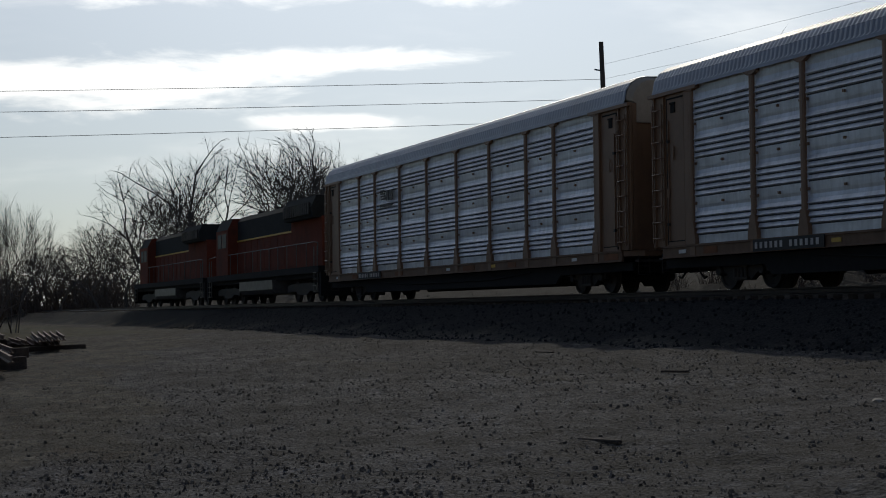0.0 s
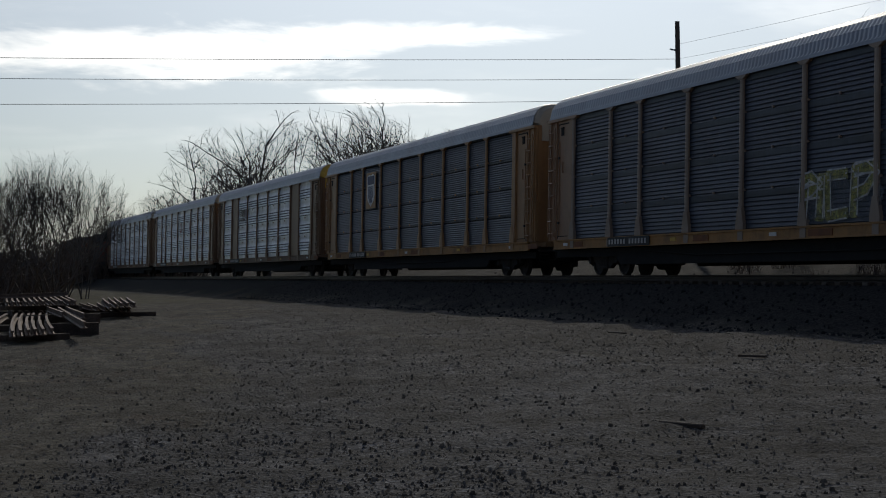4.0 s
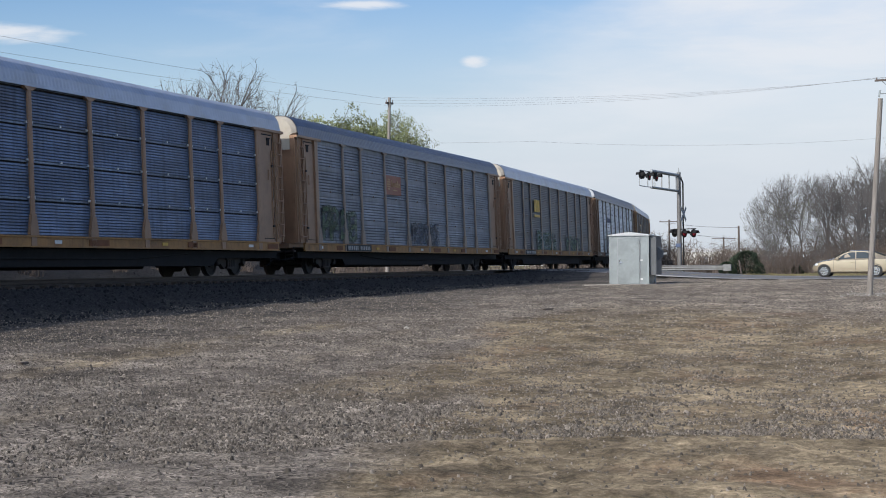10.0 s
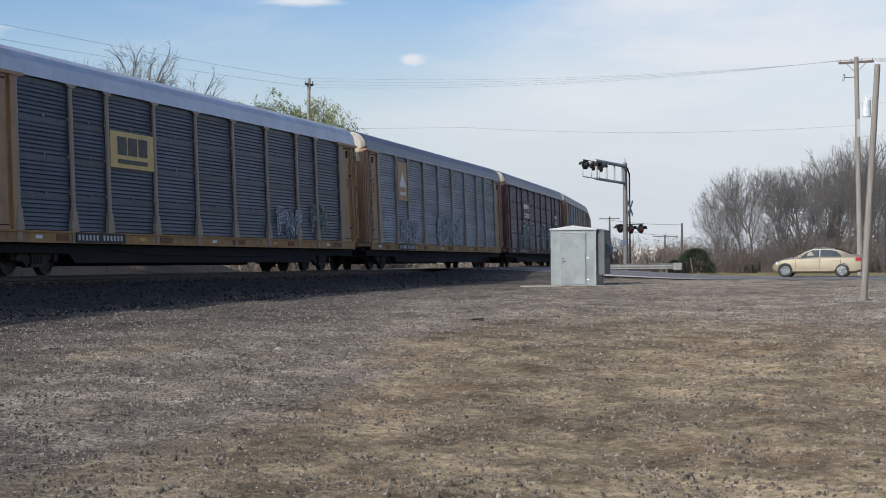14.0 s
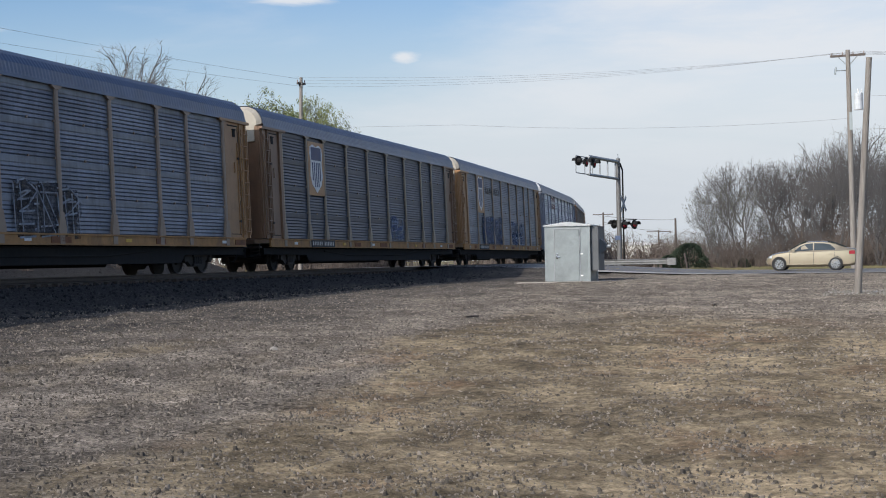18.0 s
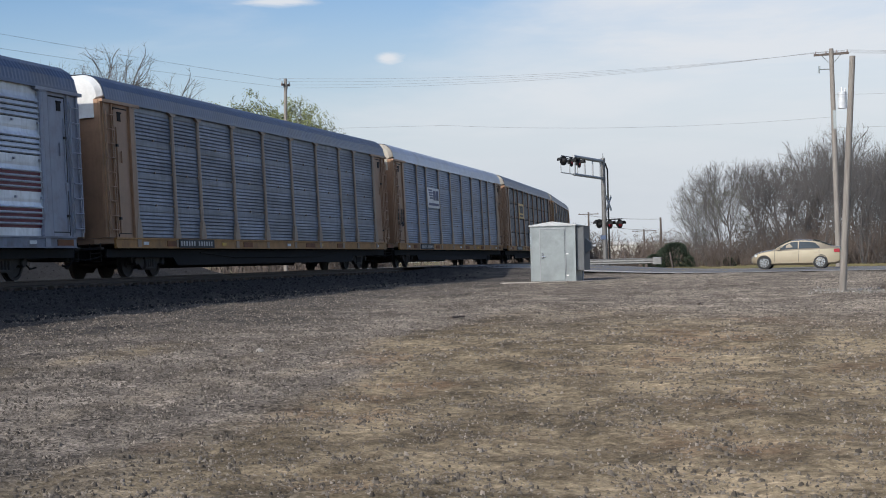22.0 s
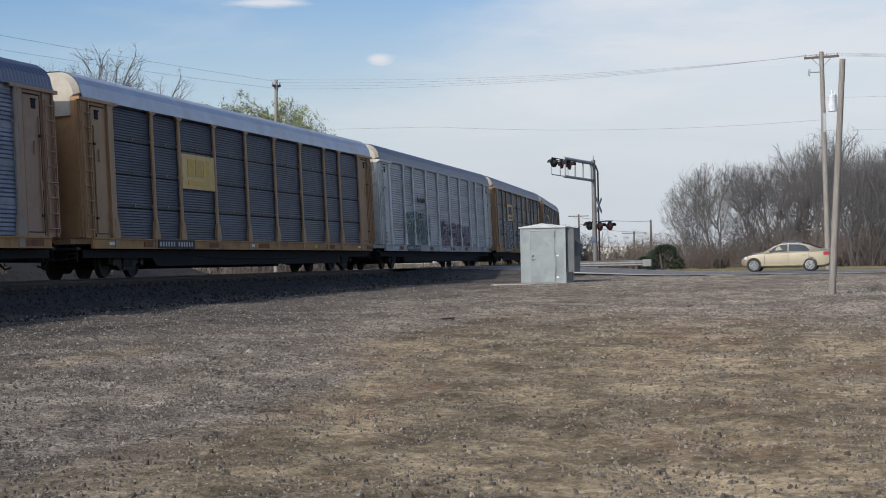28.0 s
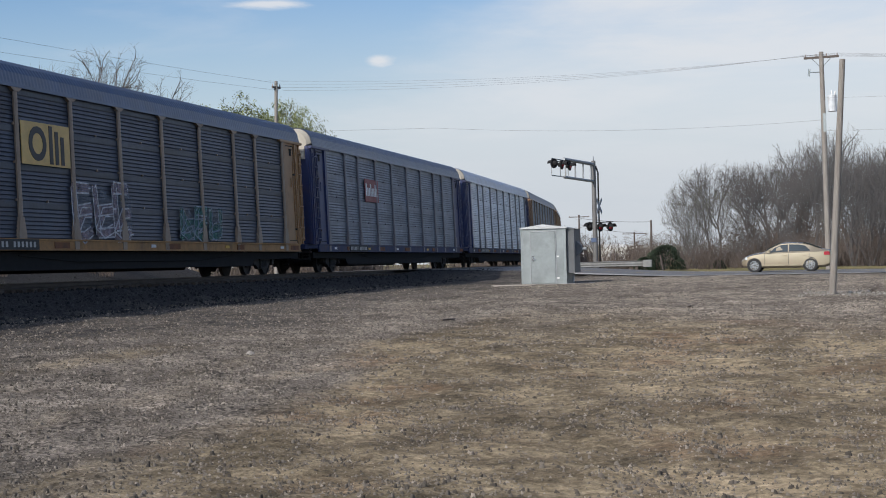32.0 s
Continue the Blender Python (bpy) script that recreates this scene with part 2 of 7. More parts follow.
# ---- mesh tools ----
class Build:
    """Collects the faces of one mesh."""

    def __init__(self):
        self.v, self.f, self.mi, self.k = [], [], [], 0

    def face(self, idx):
        self.f.append(idx)
        self.mi.append(self.k)

    def pts(self, pts):
        n = len(self.v)
        self.v += [tuple(p) for p in pts]
        return n

    def box(self, x0, x1, y0, y1, z0, z1):
        n = self.pts([(x, y, z) for x in (x0, x1) for y in (y0, y1) for z in (z0, z1)])
        for q in ((0, 1, 3, 2), (4, 6, 7, 5), (0, 4, 5, 1), (2, 3, 7, 6), (0, 2, 6, 4), (1, 5, 7, 3)):
            self.face([n + i for i in q])
        return self

    def bevel_box(self, x0, x1, y0, y1, z0, z1, b=0.02):
        """A box whose four edges along z and whose top edge are taken off."""
        x0, x1, y0, y1 = min(x0, x1), max(x0, x1), min(y0, y1), max(y0, y1)
        ring = [(x0 + b, y0), (x1 - b, y0), (x1, y0 + b), (x1, y1 - b), (x1 - b, y1), (x0 + b, y1), (x0, y1 - b), (x0, y0 + b)]
        cx, cy = (x0 + x1) / 2, (y0 + y1) / 2
        sx, sy = 1 - 2 * b / max(x1 - x0, 1e-6), 1 - 2 * b / max(y1 - y0, 1e-6)
        top = [(cx + (x - cx) * sx, cy + (y - cy) * sy) for x, y in ring]
        self.loft([[(x, y, z0) for x, y in ring], [(x, y, z1 - b) for x, y in ring], [(x, y, z1) for x, y in top]])
        return self

    def loft(self, rings, caps=True, closed=True):
        """Joins rings of equally many points."""
        n, m = self.pts([p for r in rings for p in r]), len(rings[0])
        for a in range(len(rings) - 1):
            for i in range(m if closed else m - 1):
                j = (i + 1) % m
                self.face([n + a * m + i, n + a * m + j, n + (a + 1) * m + j, n + (a + 1) * m + i])
        if caps and closed:
            self.face([n + i for i in range(m)][::-1])
            self.face([n + (len(rings) - 1) * m + i for i in range(m)])
        return self

    def extrude(self, outline, axis, a, b):
        """A closed outline (two numbers a point) drawn along an axis from a to b."""
        def put(p, t):
            return {"x": (t, p[0], p[1]), "y": (p[0], t, p[1]), "z": (p[0], p[1], t)}[axis]
        return self.loft([[put(p, a) for p in outline], [put(p, b) for p in outline]])

    def tube(self, path, r, n=6, r_end=None, caps=True):
        path = [Vector(p) for p in path]
        rings = []
        for i, p in enumerate(path):
            d = (path[min(i + 1, len(path) - 1)] - path[max(i - 1, 0)]).normalized()
            s = d.cross(Vector((0, 0, 1)) if abs(d.z) < 0.9 else Vector((1, 0, 0))).normalized()
            u = s.cross(d)
            rr = r if r_end is None else r + (r_end - r) * i / (len(path) - 1)
            rings.append([p + (s * math.cos(2 * math.pi * k / n) + u * math.sin(2 * math.pi * k / n)) * rr for k in range(n)])
        return self.loft(rings, caps)

    def wheel(self, x, y0, y1, z, rings, n=20):
        """A turned body about an axis along y: rings of (share of the way from y0 to y1, radius)."""
        self.loft([[(x + r * math.cos(2 * math.pi * k / n), y0 + (y1 - y0) * s, z + r * math.sin(2 * math.pi * k / n)) for k in range(n)] for s, r in rings])
        return self

    def mesh(self, name, mats, smooth=False):
        me = bpy.data.meshes.new(name)
        me.from_pydata(self.v, [], self.f)
        for m in mats if isinstance(mats, (list, tuple)) else [mats]:
            me.materials.append(m)
        me.polygons.foreach_set("material_index", self.mi)
        bm = bmesh.new()
        bm.from_mesh(me)
        bmesh.ops.recalc_face_normals(bm, faces=bm.faces)
        bm.to_mesh(me)
        bm.free()
        if smooth:
            me.shade_smooth()
            me.set_sharp_from_angle(angle=radians(38))
        me.update()
        return me


def part(name, me, parent, label="", m=None):
    """One mesh object under a thing or under a part."""
    ob = new(name, me)
    ob.parent = parent
    if m is not None:
        ob.matrix_local = m
    if label:
        ob["label"] = label
    return ob


def thing(name, label, category, m=None, group="", me=None, kind=""):
    ob = new(name, me)
    if m is not None:
        ob.matrix_world = m
    return tagged(ob, label, category, group, kind)

# ---- the line of the track ----
STEP = 2.0
S_AXIS = np.arange(-900, 1101, STEP)
CURVE = np.interp(S_AXIS, (-150, -40, 20, 70, 130), (-0.00035, 0.0, 0.00111, 0.00119, 0.00175))
NEAR, RAIL_Z, CANT = 22.46, 1.337, 0.0323


def line_of_track():
    a = np.concatenate([[0], np.cumsum((CURVE[1:] + CURVE[:-1]) / 2 * STEP)])
    i = int(np.searchsorted(S_AXIS, 0))
    a -= a[i]
    mid = (a[1:] + a[:-1]) / 2
    x = np.concatenate([[0], np.cumsum(np.cos(mid) * STEP)])
    y = np.concatenate([[0], np.cumsum(np.sin(mid) * STEP)])
    return x - x[i], NEAR + y - y[i], a


TX, TY, TA = line_of_track()


def track(s):
    return np.interp(s, S_AXIS, TX), np.interp(s, S_AXIS, TY), np.interp(s, S_AXIS, TA)


def beside(s, off, z):
    """A point at s along the track, off metres towards the open side."""
    x, y, a = track(s)
    return (float(x + math.sin(a) * off), float(y - math.cos(a) * off), z)


def ease(v, a, b):
    u = np.clip((v - a) / (b - a), 0, 1)
    return u * u * (3 - 2 * u)


def land(x, y):
    """The height of the open ground, without the bank of the track."""
    return 0.72 * ease(x, 0, 64) + 0.30 * ease(y, 0, 18) * (1 - 0.8 * ease(x, 20, 58))


def off_track(x, y):
    """How far a place lies from the track's middle (positive on the open side)."""
    near = (np.abs(TX) < 420)
    tx, ty = TX[near], TY[near]
    order = np.argsort(tx)
    yy = np.interp(x, tx[order], ty[order])
    aa = np.interp(x, tx[order], TA[near][order])
    return (yy - y) * np.cos(aa)


def ground_z(x, y):
    base = land(x, y)
    o = off_track(x, y)
    base = base + (1.65 * ease(-o, 4.2, 12)) * (1 - ease(x, 66, 70))
    d = np.abs(o)
    bank = np.clip((4.6 - d) / 2.5, 0, 1)
    top = RAIL_Z - 0.20
    z = base + (top - base) * bank
    cross = ease(x, 66, 71) * (1 - ease(x, 87, 92)) * (1 - ease(d, 9, 30))
    return z * (1 - cross) + np.maximum(z, RAIL_Z - 0.03 - 0.55 * ease(d, 2.5, 16)) * cross


# ground
M_GROUND = bpy.data.materials.new("gravel_yard")


def gravel(m, rail=False):
    m.use_nodes = True
    nt = m.node_tree
    nodes, links = nt.nodes, nt.links
    b = nodes["Principled BSDF"]
    b.inputs["Roughness"].default_value = 0.95
    b.inputs["Specular IOR Level"].default_value = 0.1
    b.inputs["Diffuse Roughness"].default_value = 1.0
    co = nodes.new("ShaderNodeTexCoord")

    def tex(s, detail=4, rough=0.6, kind="ShaderNodeTexNoise"):
        n = nodes.new(kind)
        n.inputs["Scale"].default_value = s
        if kind == "ShaderNodeTexNoise":
            n.inputs["Detail"].default_value, n.inputs["Roughness"].default_value = detail, rough
        links.new(co.outputs["Object"], n.inputs["Vector"])
        return n

    def span(src, a, b_, c, d):
        r = nodes.new("ShaderNodeMapRange")
        for i, v in enumerate((a, b_, c, d)):
            r.inputs[i + 1].default_value = v
        links.new(src, r.inputs[0])
        return r.outputs[0]

    def blend(fac, one, two):
        x = nodes.new("ShaderNodeMixRGB")
        links.new(fac, x.inputs[0])
        for i, c in ((1, one), (2, two)):
            if isinstance(c, tuple):
                x.inputs[i].default_value = (*c, 1)
            else:
                links.new(c, x.inputs[i])
        return x.outputs[0]

    cells = tex(26.0, kind="ShaderNodeTexVoronoi")
    cells2 = tex(60.0, kind="ShaderNodeTexVoronoi")
    bw = nodes.new("ShaderNodeRGBToBW")
    links.new(cells.outputs["Color"], bw.inputs[0])
    bw2 = nodes.new("ShaderNodeRGBToBW")
    links.new(cells2.outputs["Color"], bw2.inputs[0])
    stones = blend(span(bw.outputs[0], 0.15, 0.85, 0, 1), (0.046, 0.0395, 0.034), (0.305, 0.260, 0.217))
    fine = blend(span(bw2.outputs[0], 0.1, 0.9, 0, 1), (0.062, 0.053, 0.0445), (0.288, 0.245, 0.203))
    mixed = blend(span(tex(1.1, 4).outputs[0], 0.42, 0.58, 0, 1), stones, fine)
    soil = blend(span(tex(9, 6, 0.7).outputs[0], 0.35, 0.65, 0, 1), (0.108, 0.082, 0.049), (0.252, 0.199, 0.129))
    # rusty brown clay shows in places
    soil = blend(span(tex(0.42, 6, 0.65).outputs[0], 0.54, 0.66, 0, 0.7), soil, (0.165, 0.098, 0.056))
    # bare, driven earth lies in long patches along the yard
    at = nodes.new("ShaderNodeAttribute")
    at.attribute_name = "cover"
    sep = nodes.new("ShaderNodeSeparateColor")
    links.new(at.outputs["Color"], sep.inputs[0])
    ragged = nodes.new("ShaderNodeMath")
    ragged.operation = "MULTIPLY_ADD"
    ragged.inputs[1].default_value = 0.55
    links.new(tex(1.7, 7, 0.7).outputs[0], ragged.inputs[0])
    links.new(sep.outputs[2], ragged.inputs[2])
    col = blend(span(ragged.outputs[0], 0.46, 1.08, 0, 0.85), mixed, soil)
    # clods, dark grit and pale dust, from a hand's width to a few metres
    def shade(src, a, b_, lo, hi, c):
        x = nodes.new("ShaderNodeVectorMath")
        x.operation = "SCALE"
        links.new(c, x.inputs[0])
        links.new(span(src, a, b_, lo, hi), x.inputs["Scale"])
        return x.outputs[0]

    col = shade(tex(7.0, 7, 0.72).outputs[0], 0.36, 0.64, 0.58, 1.26, col)
    col = shade(tex(1.3, 6, 0.68).outputs[0], 0.38, 0.62, 0.56, 1.30, col)
    col = shade(tex(0.5, 5, 0.65).outputs[0], 0.38, 0.62, 0.76, 1.18, col)
    col = shade(tex(0.16, 4, 0.6).outputs[0], 0.38, 0.62, 0.78, 1.16, col)
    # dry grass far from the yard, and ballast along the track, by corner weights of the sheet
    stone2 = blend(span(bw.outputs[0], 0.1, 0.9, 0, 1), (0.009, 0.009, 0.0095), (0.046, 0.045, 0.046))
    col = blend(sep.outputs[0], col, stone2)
    grass = blend(span(tex(2.2, 8, 0.75).outputs[0], 0.35, 0.65, 0, 1), (0.10, 0.085, 0.04), (0.21, 0.17, 0.085))
    green = blend(span(tex(0.25, 5, 0.7).outputs[0], 0.45, 0.6, 0, 0.7), grass, (0.085, 0.085, 0.042))
    col = blend(sep.outputs[1], col, green)
    links.new(col, b.inputs["Base Color"])
    bp = nodes.new("ShaderNodeBump")
    bp.inputs["Strength"].default_value, bp.inputs["Distance"].default_value = 0.5, 0.03
    hsum = nodes.new("ShaderNodeMath")
    links.new(cells.outputs["Distance"], hsum.inputs[0])
    links.new(tex(5, 7, 0.7).outputs[0], hsum.inputs[1])
    links.new(hsum.outputs[0], bp.inputs["Height"])
    links.new(bp.outputs[0], b.inputs["Normal"])


gravel(M_GROUND)


def spaced(a, b, step, far, grow=1.35):
    mid = list(np.arange(a, b + step / 2, step))
    up, dn, d = [], [], step * 1.5
    while b + sum([0]) < far and (not up or up[-1] < far):
        up.append((up[-1] if up else b) + d)
        dn.append((dn[-1] if dn else a) - d)
        d *= grow
    return np.array(dn[::-1] + mid + up)


def worn_patch(X, Y):
    """0 where gravel lies, 1 where the yard is driven down to bare earth."""
    shape = np.shape(X)
    v = np.array([noise.fractal((x * 0.045 + y * 0.012, y * 0.24 - x * 0.02, 4.7), 0.8, 2.0, 4) for x, y in zip(np.ravel(X), np.ravel(Y))]).reshape(shape)
    # the driven strip runs along the open side, widening away from the middle of the yard
    v = 0.75 * v + 1.1 * ease(0.25 * np.abs(X) + np.where(X > 0, 2.2, 1.2) - Y, -1.5, 2.5)
    # towards the road the gravel closes over it again
    return ease(v, 0.18, 0.80) * (1 - 0.8 * ease(X + 6 * v, 28, 42))


SHEET = {}


def surface_z(x, y):
    """The height of the built sheet itself, clods and ruts included."""
    xs, ys, Z = SHEET["xs"], SHEET["ys"], SHEET["z"]
    i, j = np.clip(np.searchsorted(xs, x) - 1, 0, len(xs) - 2), np.clip(np.searchsorted(ys, y) - 1, 0, len(ys) - 2)
    u, v = (x - xs[i]) / (xs[i + 1] - xs[i]), (y - ys[j]) / (ys[j + 1] - ys[j])
    return (Z[i, j] * (1 - u) + Z[i + 1, j] * u) * (1 - v) + (Z[i, j + 1] * (1 - u) + Z[i + 1, j + 1] * u) * v


def ground():
    xs, ys = spaced(-110, 125, 0.9, 2600), spaced(-14, 36, 0.42, 2600)
    xs = np.concatenate([xs[xs < -32], np.arange(-32, 44, 0.24), xs[xs > 44.2]])
    ys = np.concatenate([ys[ys < -1], np.arange(-0.9, 18, 0.13), ys[ys > 18.1]])
    X, Y = np.meshgrid(xs, ys, indexing="ij")
    Z = ground_z(X, Y)
    rough = np.array([noise.fractal((x * 0.35, y * 0.35, 0.3), 0.9, 2.1, 5) for x, y in zip(X.ravel(), Y.ravel())]).reshape(X.shape)
    clods = np.array([noise.fractal((x * 1.9, y * 1.9, 2.3), 0.55, 2.2, 4) for x, y in zip(X.ravel(), Y.ravel())]).reshape(X.shape)
    rough = rough + clods * 0.9
    near = (np.abs(X) < 140) & (Y > -30) & (Y < 60)
    d = np.abs(off_track(X, Y))
    Z = Z + np.where(near, rough * 0.048 * ease(d, 1.6, 4.0), 0) - np.where(d < 1.75, 0.12, 0)
    road = (X > 70) & (X < 87) & (np.abs(d) < 60)
    Z = np.where(road, Z - rough * 0.048 * ease(d, 1.6, 4.0), Z)
    SHEET.update(xs=xs, ys=ys, z=Z)
    n, m = X.shape
    me = bpy.data.meshes.new("ground")
    idx = np.arange(n * m).reshape(n, m)
    quads = np.stack([idx[:-1, :-1], idx[1:, :-1], idx[1:, 1:], idx[:-1, 1:]], -1).reshape(-1, 4)
    me.from_pydata(np.stack([X, Y, Z], -1).reshape(-1, 3).tolist(), [], quads.tolist())
    cover = me.color_attributes.new("cover", "FLOAT_COLOR", "POINT")
    wob = (rough - clods * 0.9) * 1.2
    # The dark cover is widened behind the track to darken the gap under cars.
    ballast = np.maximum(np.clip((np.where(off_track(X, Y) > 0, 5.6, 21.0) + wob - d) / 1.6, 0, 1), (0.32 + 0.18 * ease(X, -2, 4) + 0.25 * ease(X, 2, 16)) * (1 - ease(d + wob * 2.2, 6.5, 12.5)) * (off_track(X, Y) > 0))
    grass = np.maximum(ease(X + wob * 3, 88, 93), ease(-off_track(X, Y), 21, 25))
    grass = np.maximum(grass, ease(-X + wob * 5, 60, 75) * ease(d, 6, 8))
    grass = np.maximum(grass, ease(-Y, 22, 30)) * (1 - ballast)
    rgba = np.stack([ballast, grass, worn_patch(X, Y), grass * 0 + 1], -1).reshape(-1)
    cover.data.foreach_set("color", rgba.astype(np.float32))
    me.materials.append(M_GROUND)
    me.shade_smooth()
    return tagged(new("ground", me), "rutted gravel and bare earth yard beside the raised track", "ground", kind="structure")


ground()
M_RAIL = mat("worn_rail", (0.06, 0.045, 0.037), 0.55, 0.5, 0.25, 4)
M_RAILTOP = mat("polished_rail_head", (0.45, 0.45, 0.46), 0.25, 0.9, 0.1, 4)
M_TIE = mat("creosoted_timber", (0.075, 0.055, 0.042), 0.9, 0, 0.4, 5, (1, 6, 6), stain=(0.16, 0.13, 0.11), amount=0.6, bump=0.5)


def rails():
    for side in (-1, 1):
        b = Build()
        prof = [(-0.075, 0.0), (0.075, 0.0), (0.075, 0.02), (0.015, 0.04), (0.015, 0.12), (0.036, 0.135), (0.036, 0.165), (-0.036, 0.165), (-0.036, 0.135), (-0.015, 0.12), (-0.015, 0.04), (-0.075, 0.02)]
        rings = []
        for s in np.arange(-420, 330, 4.0):
            rings.append([beside(s, 0.755 * side + p[0], RAIL_Z - 0.165 + p[1] + 0.755 * side * math.sin(CANT)) for p in prof])
        b.loft(rings)
        b.mi = [1 if i % 12 == 6 else 0 for i in range(len(b.f))]
        tagged(new("rail", b.mesh("rail", [M_RAIL, M_RAILTOP])), "rusty steel rail with a polished running head on timber ties", "rail", "rails of the track", "structure")


rails()


def ties():
    b = Build().bevel_box(-0.11, 0.11, -1.3, 1.3, -0.17, 0.0, 0.012)
    me = b.mesh("railroad_tie", M_TIE)
    bed = new("track_bed_ties")
    tagged(bed, "row of dark creosoted timber ties sunk in the ballast", "railroad ties", kind="structure")
    for s in np.arange(-34, 110, 0.53):
        x, y, a = track(s)
        ob = new("tie", me)
        ob.parent = bed
        ob.matrix_world = Matrix.Translation((x, y, RAIL_Z - 0.175)) @ Matrix.Rotation(a, 4, "Z") @ Matrix.Rotation(-CANT, 4, "X")
    far = Build()
    for s in list(np.arange(-300, -34, 0.53)) + list(np.arange(110, 260, 0.53)):
        x, y, a = track(s)
        m = Matrix.Translation((x, y, RAIL_Z - 0.175)) @ Matrix.Rotation(a, 4, "Z")
        n = far.pts([m @ Vector((u, v, w)) for u in (-0.11, 0.11) for v in (-1.3, 1.3) for w in (-0.17, 0)])
        for q in ((0, 1, 3, 2), (4, 6, 7, 5), (0, 4, 5, 1), (2, 3, 7, 6), (1, 5, 7, 3)):
            far.face([n + i for i in q])
    ob = part("far_ties", far.mesh("far_ties", M_TIE), bed)
    ob["kind"] = "stuff"

# ---- the train ----
PITCH, LENGTH, HALF = 28.6, 27.4, 13.7
POSTS = [1.957, 4.632, 6.595, 9.437, 12.279, 15.121, 17.963, 20.805, 22.768, 25.443]
Z_SILL, Z_DECK, Z_EAVE, Z_TOP = 0.80, 1.10, 4.93, 5.66
TAN, YELLOW, BROWN, OCHRE = (0.35, 0.20, 0.118), (0.67, 0.395, 0.15), (0.215, 0.122, 0.072), (0.37, 0.20, 0.09)
LILAC, MAROON, NAVY, WHITE = (0.28, 0.30, 0.36), (0.10, 0.03, 0.04), (0.03, 0.045, 0.13), (0.60, 0.58, 0.54)


def paint(c, tag):
    return mat("car_paint_" + tag, c, 0.5, 0.0, 0.08, 1.2, stain=(0.13, 0.075, 0.045), amount=0.35, stain_scale=1.7, streak=0.1)


M_BLACK = mat("sooty_black_steel", (0.008, 0.008, 0.0085), 0.9, 0.0, 0.35, 5, stain=(0.016, 0.013, 0.012), amount=0.4)
M_STEEL = mat("dark_cast_steel", (0.032, 0.028, 0.026), 0.7, 0.2, 0.3, 6, stain=(0.07, 0.045, 0.032), amount=0.5)
M_TREAD = mat("wheel_tread", (0.20, 0.19, 0.185), 0.4, 0.7, 0.2, 6)
# Shade in the sheets' slits, seams and grooves, painted as dark face colours.
M_SLIT = mat("slit_shade_paint", (0.05, 0.054, 0.062), 0.9, 0, 0.1)
M_GAP = mat("seam_shade_paint", (0.008, 0.008, 0.009), 0.9, 0, 0.1)
M_GROOVE = mat("groove_shade_paint", (0.05, 0.055, 0.068), 0.7, 0.2, 0.15)
M_PLATE = mat("black_lettering_panel", (0.014, 0.014, 0.016), 0.6, 0, 0.2)
M_INK = mat("white_stencil_paint", (0.50, 0.49, 0.47), 0.7, 0, 0.15, holes=0.34)
PANEL_MATS = {
    "bright": mat("galvanised_bright", (0.66, 0.69, 0.73), 0.42, 0.35, 0.14, 2.2, stain=(0.42, 0.43, 0.45), amount=0.5, stain_scale=0.9, streak=0.2, bands=0.12),
    "silver": mat("galvanised_dull_silver", (0.245, 0.258, 0.282), 0.42, 0.45, 0.16, 2.2, stain=(0.20, 0.195, 0.19), amount=0.5, stain_scale=0.8, streak=0.25, bands=0.22),
    "grey": mat("galvanised_weathered", (0.190, 0.210, 0.245), 0.5, 0.4, 0.18, 2.2, stain=(0.11, 0.115, 0.13), amount=0.55, stain_scale=0.8, streak=0.22, bands=0.22),
    "dark": mat("galvanised_sooty", (0.048, 0.058, 0.080), 0.46, 0.45, 0.2, 2.2, stain=(0.045, 0.044, 0.048), amount=0.55, stain_scale=0.8, streak=0.22, bands=0.22),
    "blue": mat("galvanised_bluish", (0.15, 0.20, 0.285), 0.45, 0.45, 0.16, 2.2, stain=(0.12, 0.12, 0.13), amount=0.5, stain_scale=0.8, streak=0.4, bands=0.22),
    "plum": mat("maroon_tinted_sheet", (0.14, 0.105, 0.12), 0.5, 0.2, 0.22, 2.2, stain=(0.06, 0.05, 0.05), amount=0.6, stain_scale=0.8, streak=0.45, bands=0.22),
}
ROOF_MATS = {
    "white": mat("roof_white", (0.42, 0.46, 0.53), 0.4, 0.3, 0.12, 1.5, stain=(0.36, 0.35, 0.34), amount=0.5, stain_scale=0.5),
    "pale": mat("roof_pale_grey", (0.26, 0.29, 0.34), 0.42, 0.3, 0.12, 1.5, stain=(0.22, 0.22, 0.23), amount=0.5, stain_scale=0.5),
    "grey": mat("roof_grey", (0.090, 0.118, 0.172), 0.42, 0.35, 0.15, 1.5, stain=(0.13, 0.13, 0.14), amount=0.6, stain_scale=0.5),
}
M_REDSTRIPE = mat("dark_red_stripe", (0.12, 0.016, 0.026), 0.55, 0.1, 0.2, 3)
CACHE = {}


def cached(key, make):
    if key not in CACHE:
        CACHE[key] = make()
    return CACHE[key]


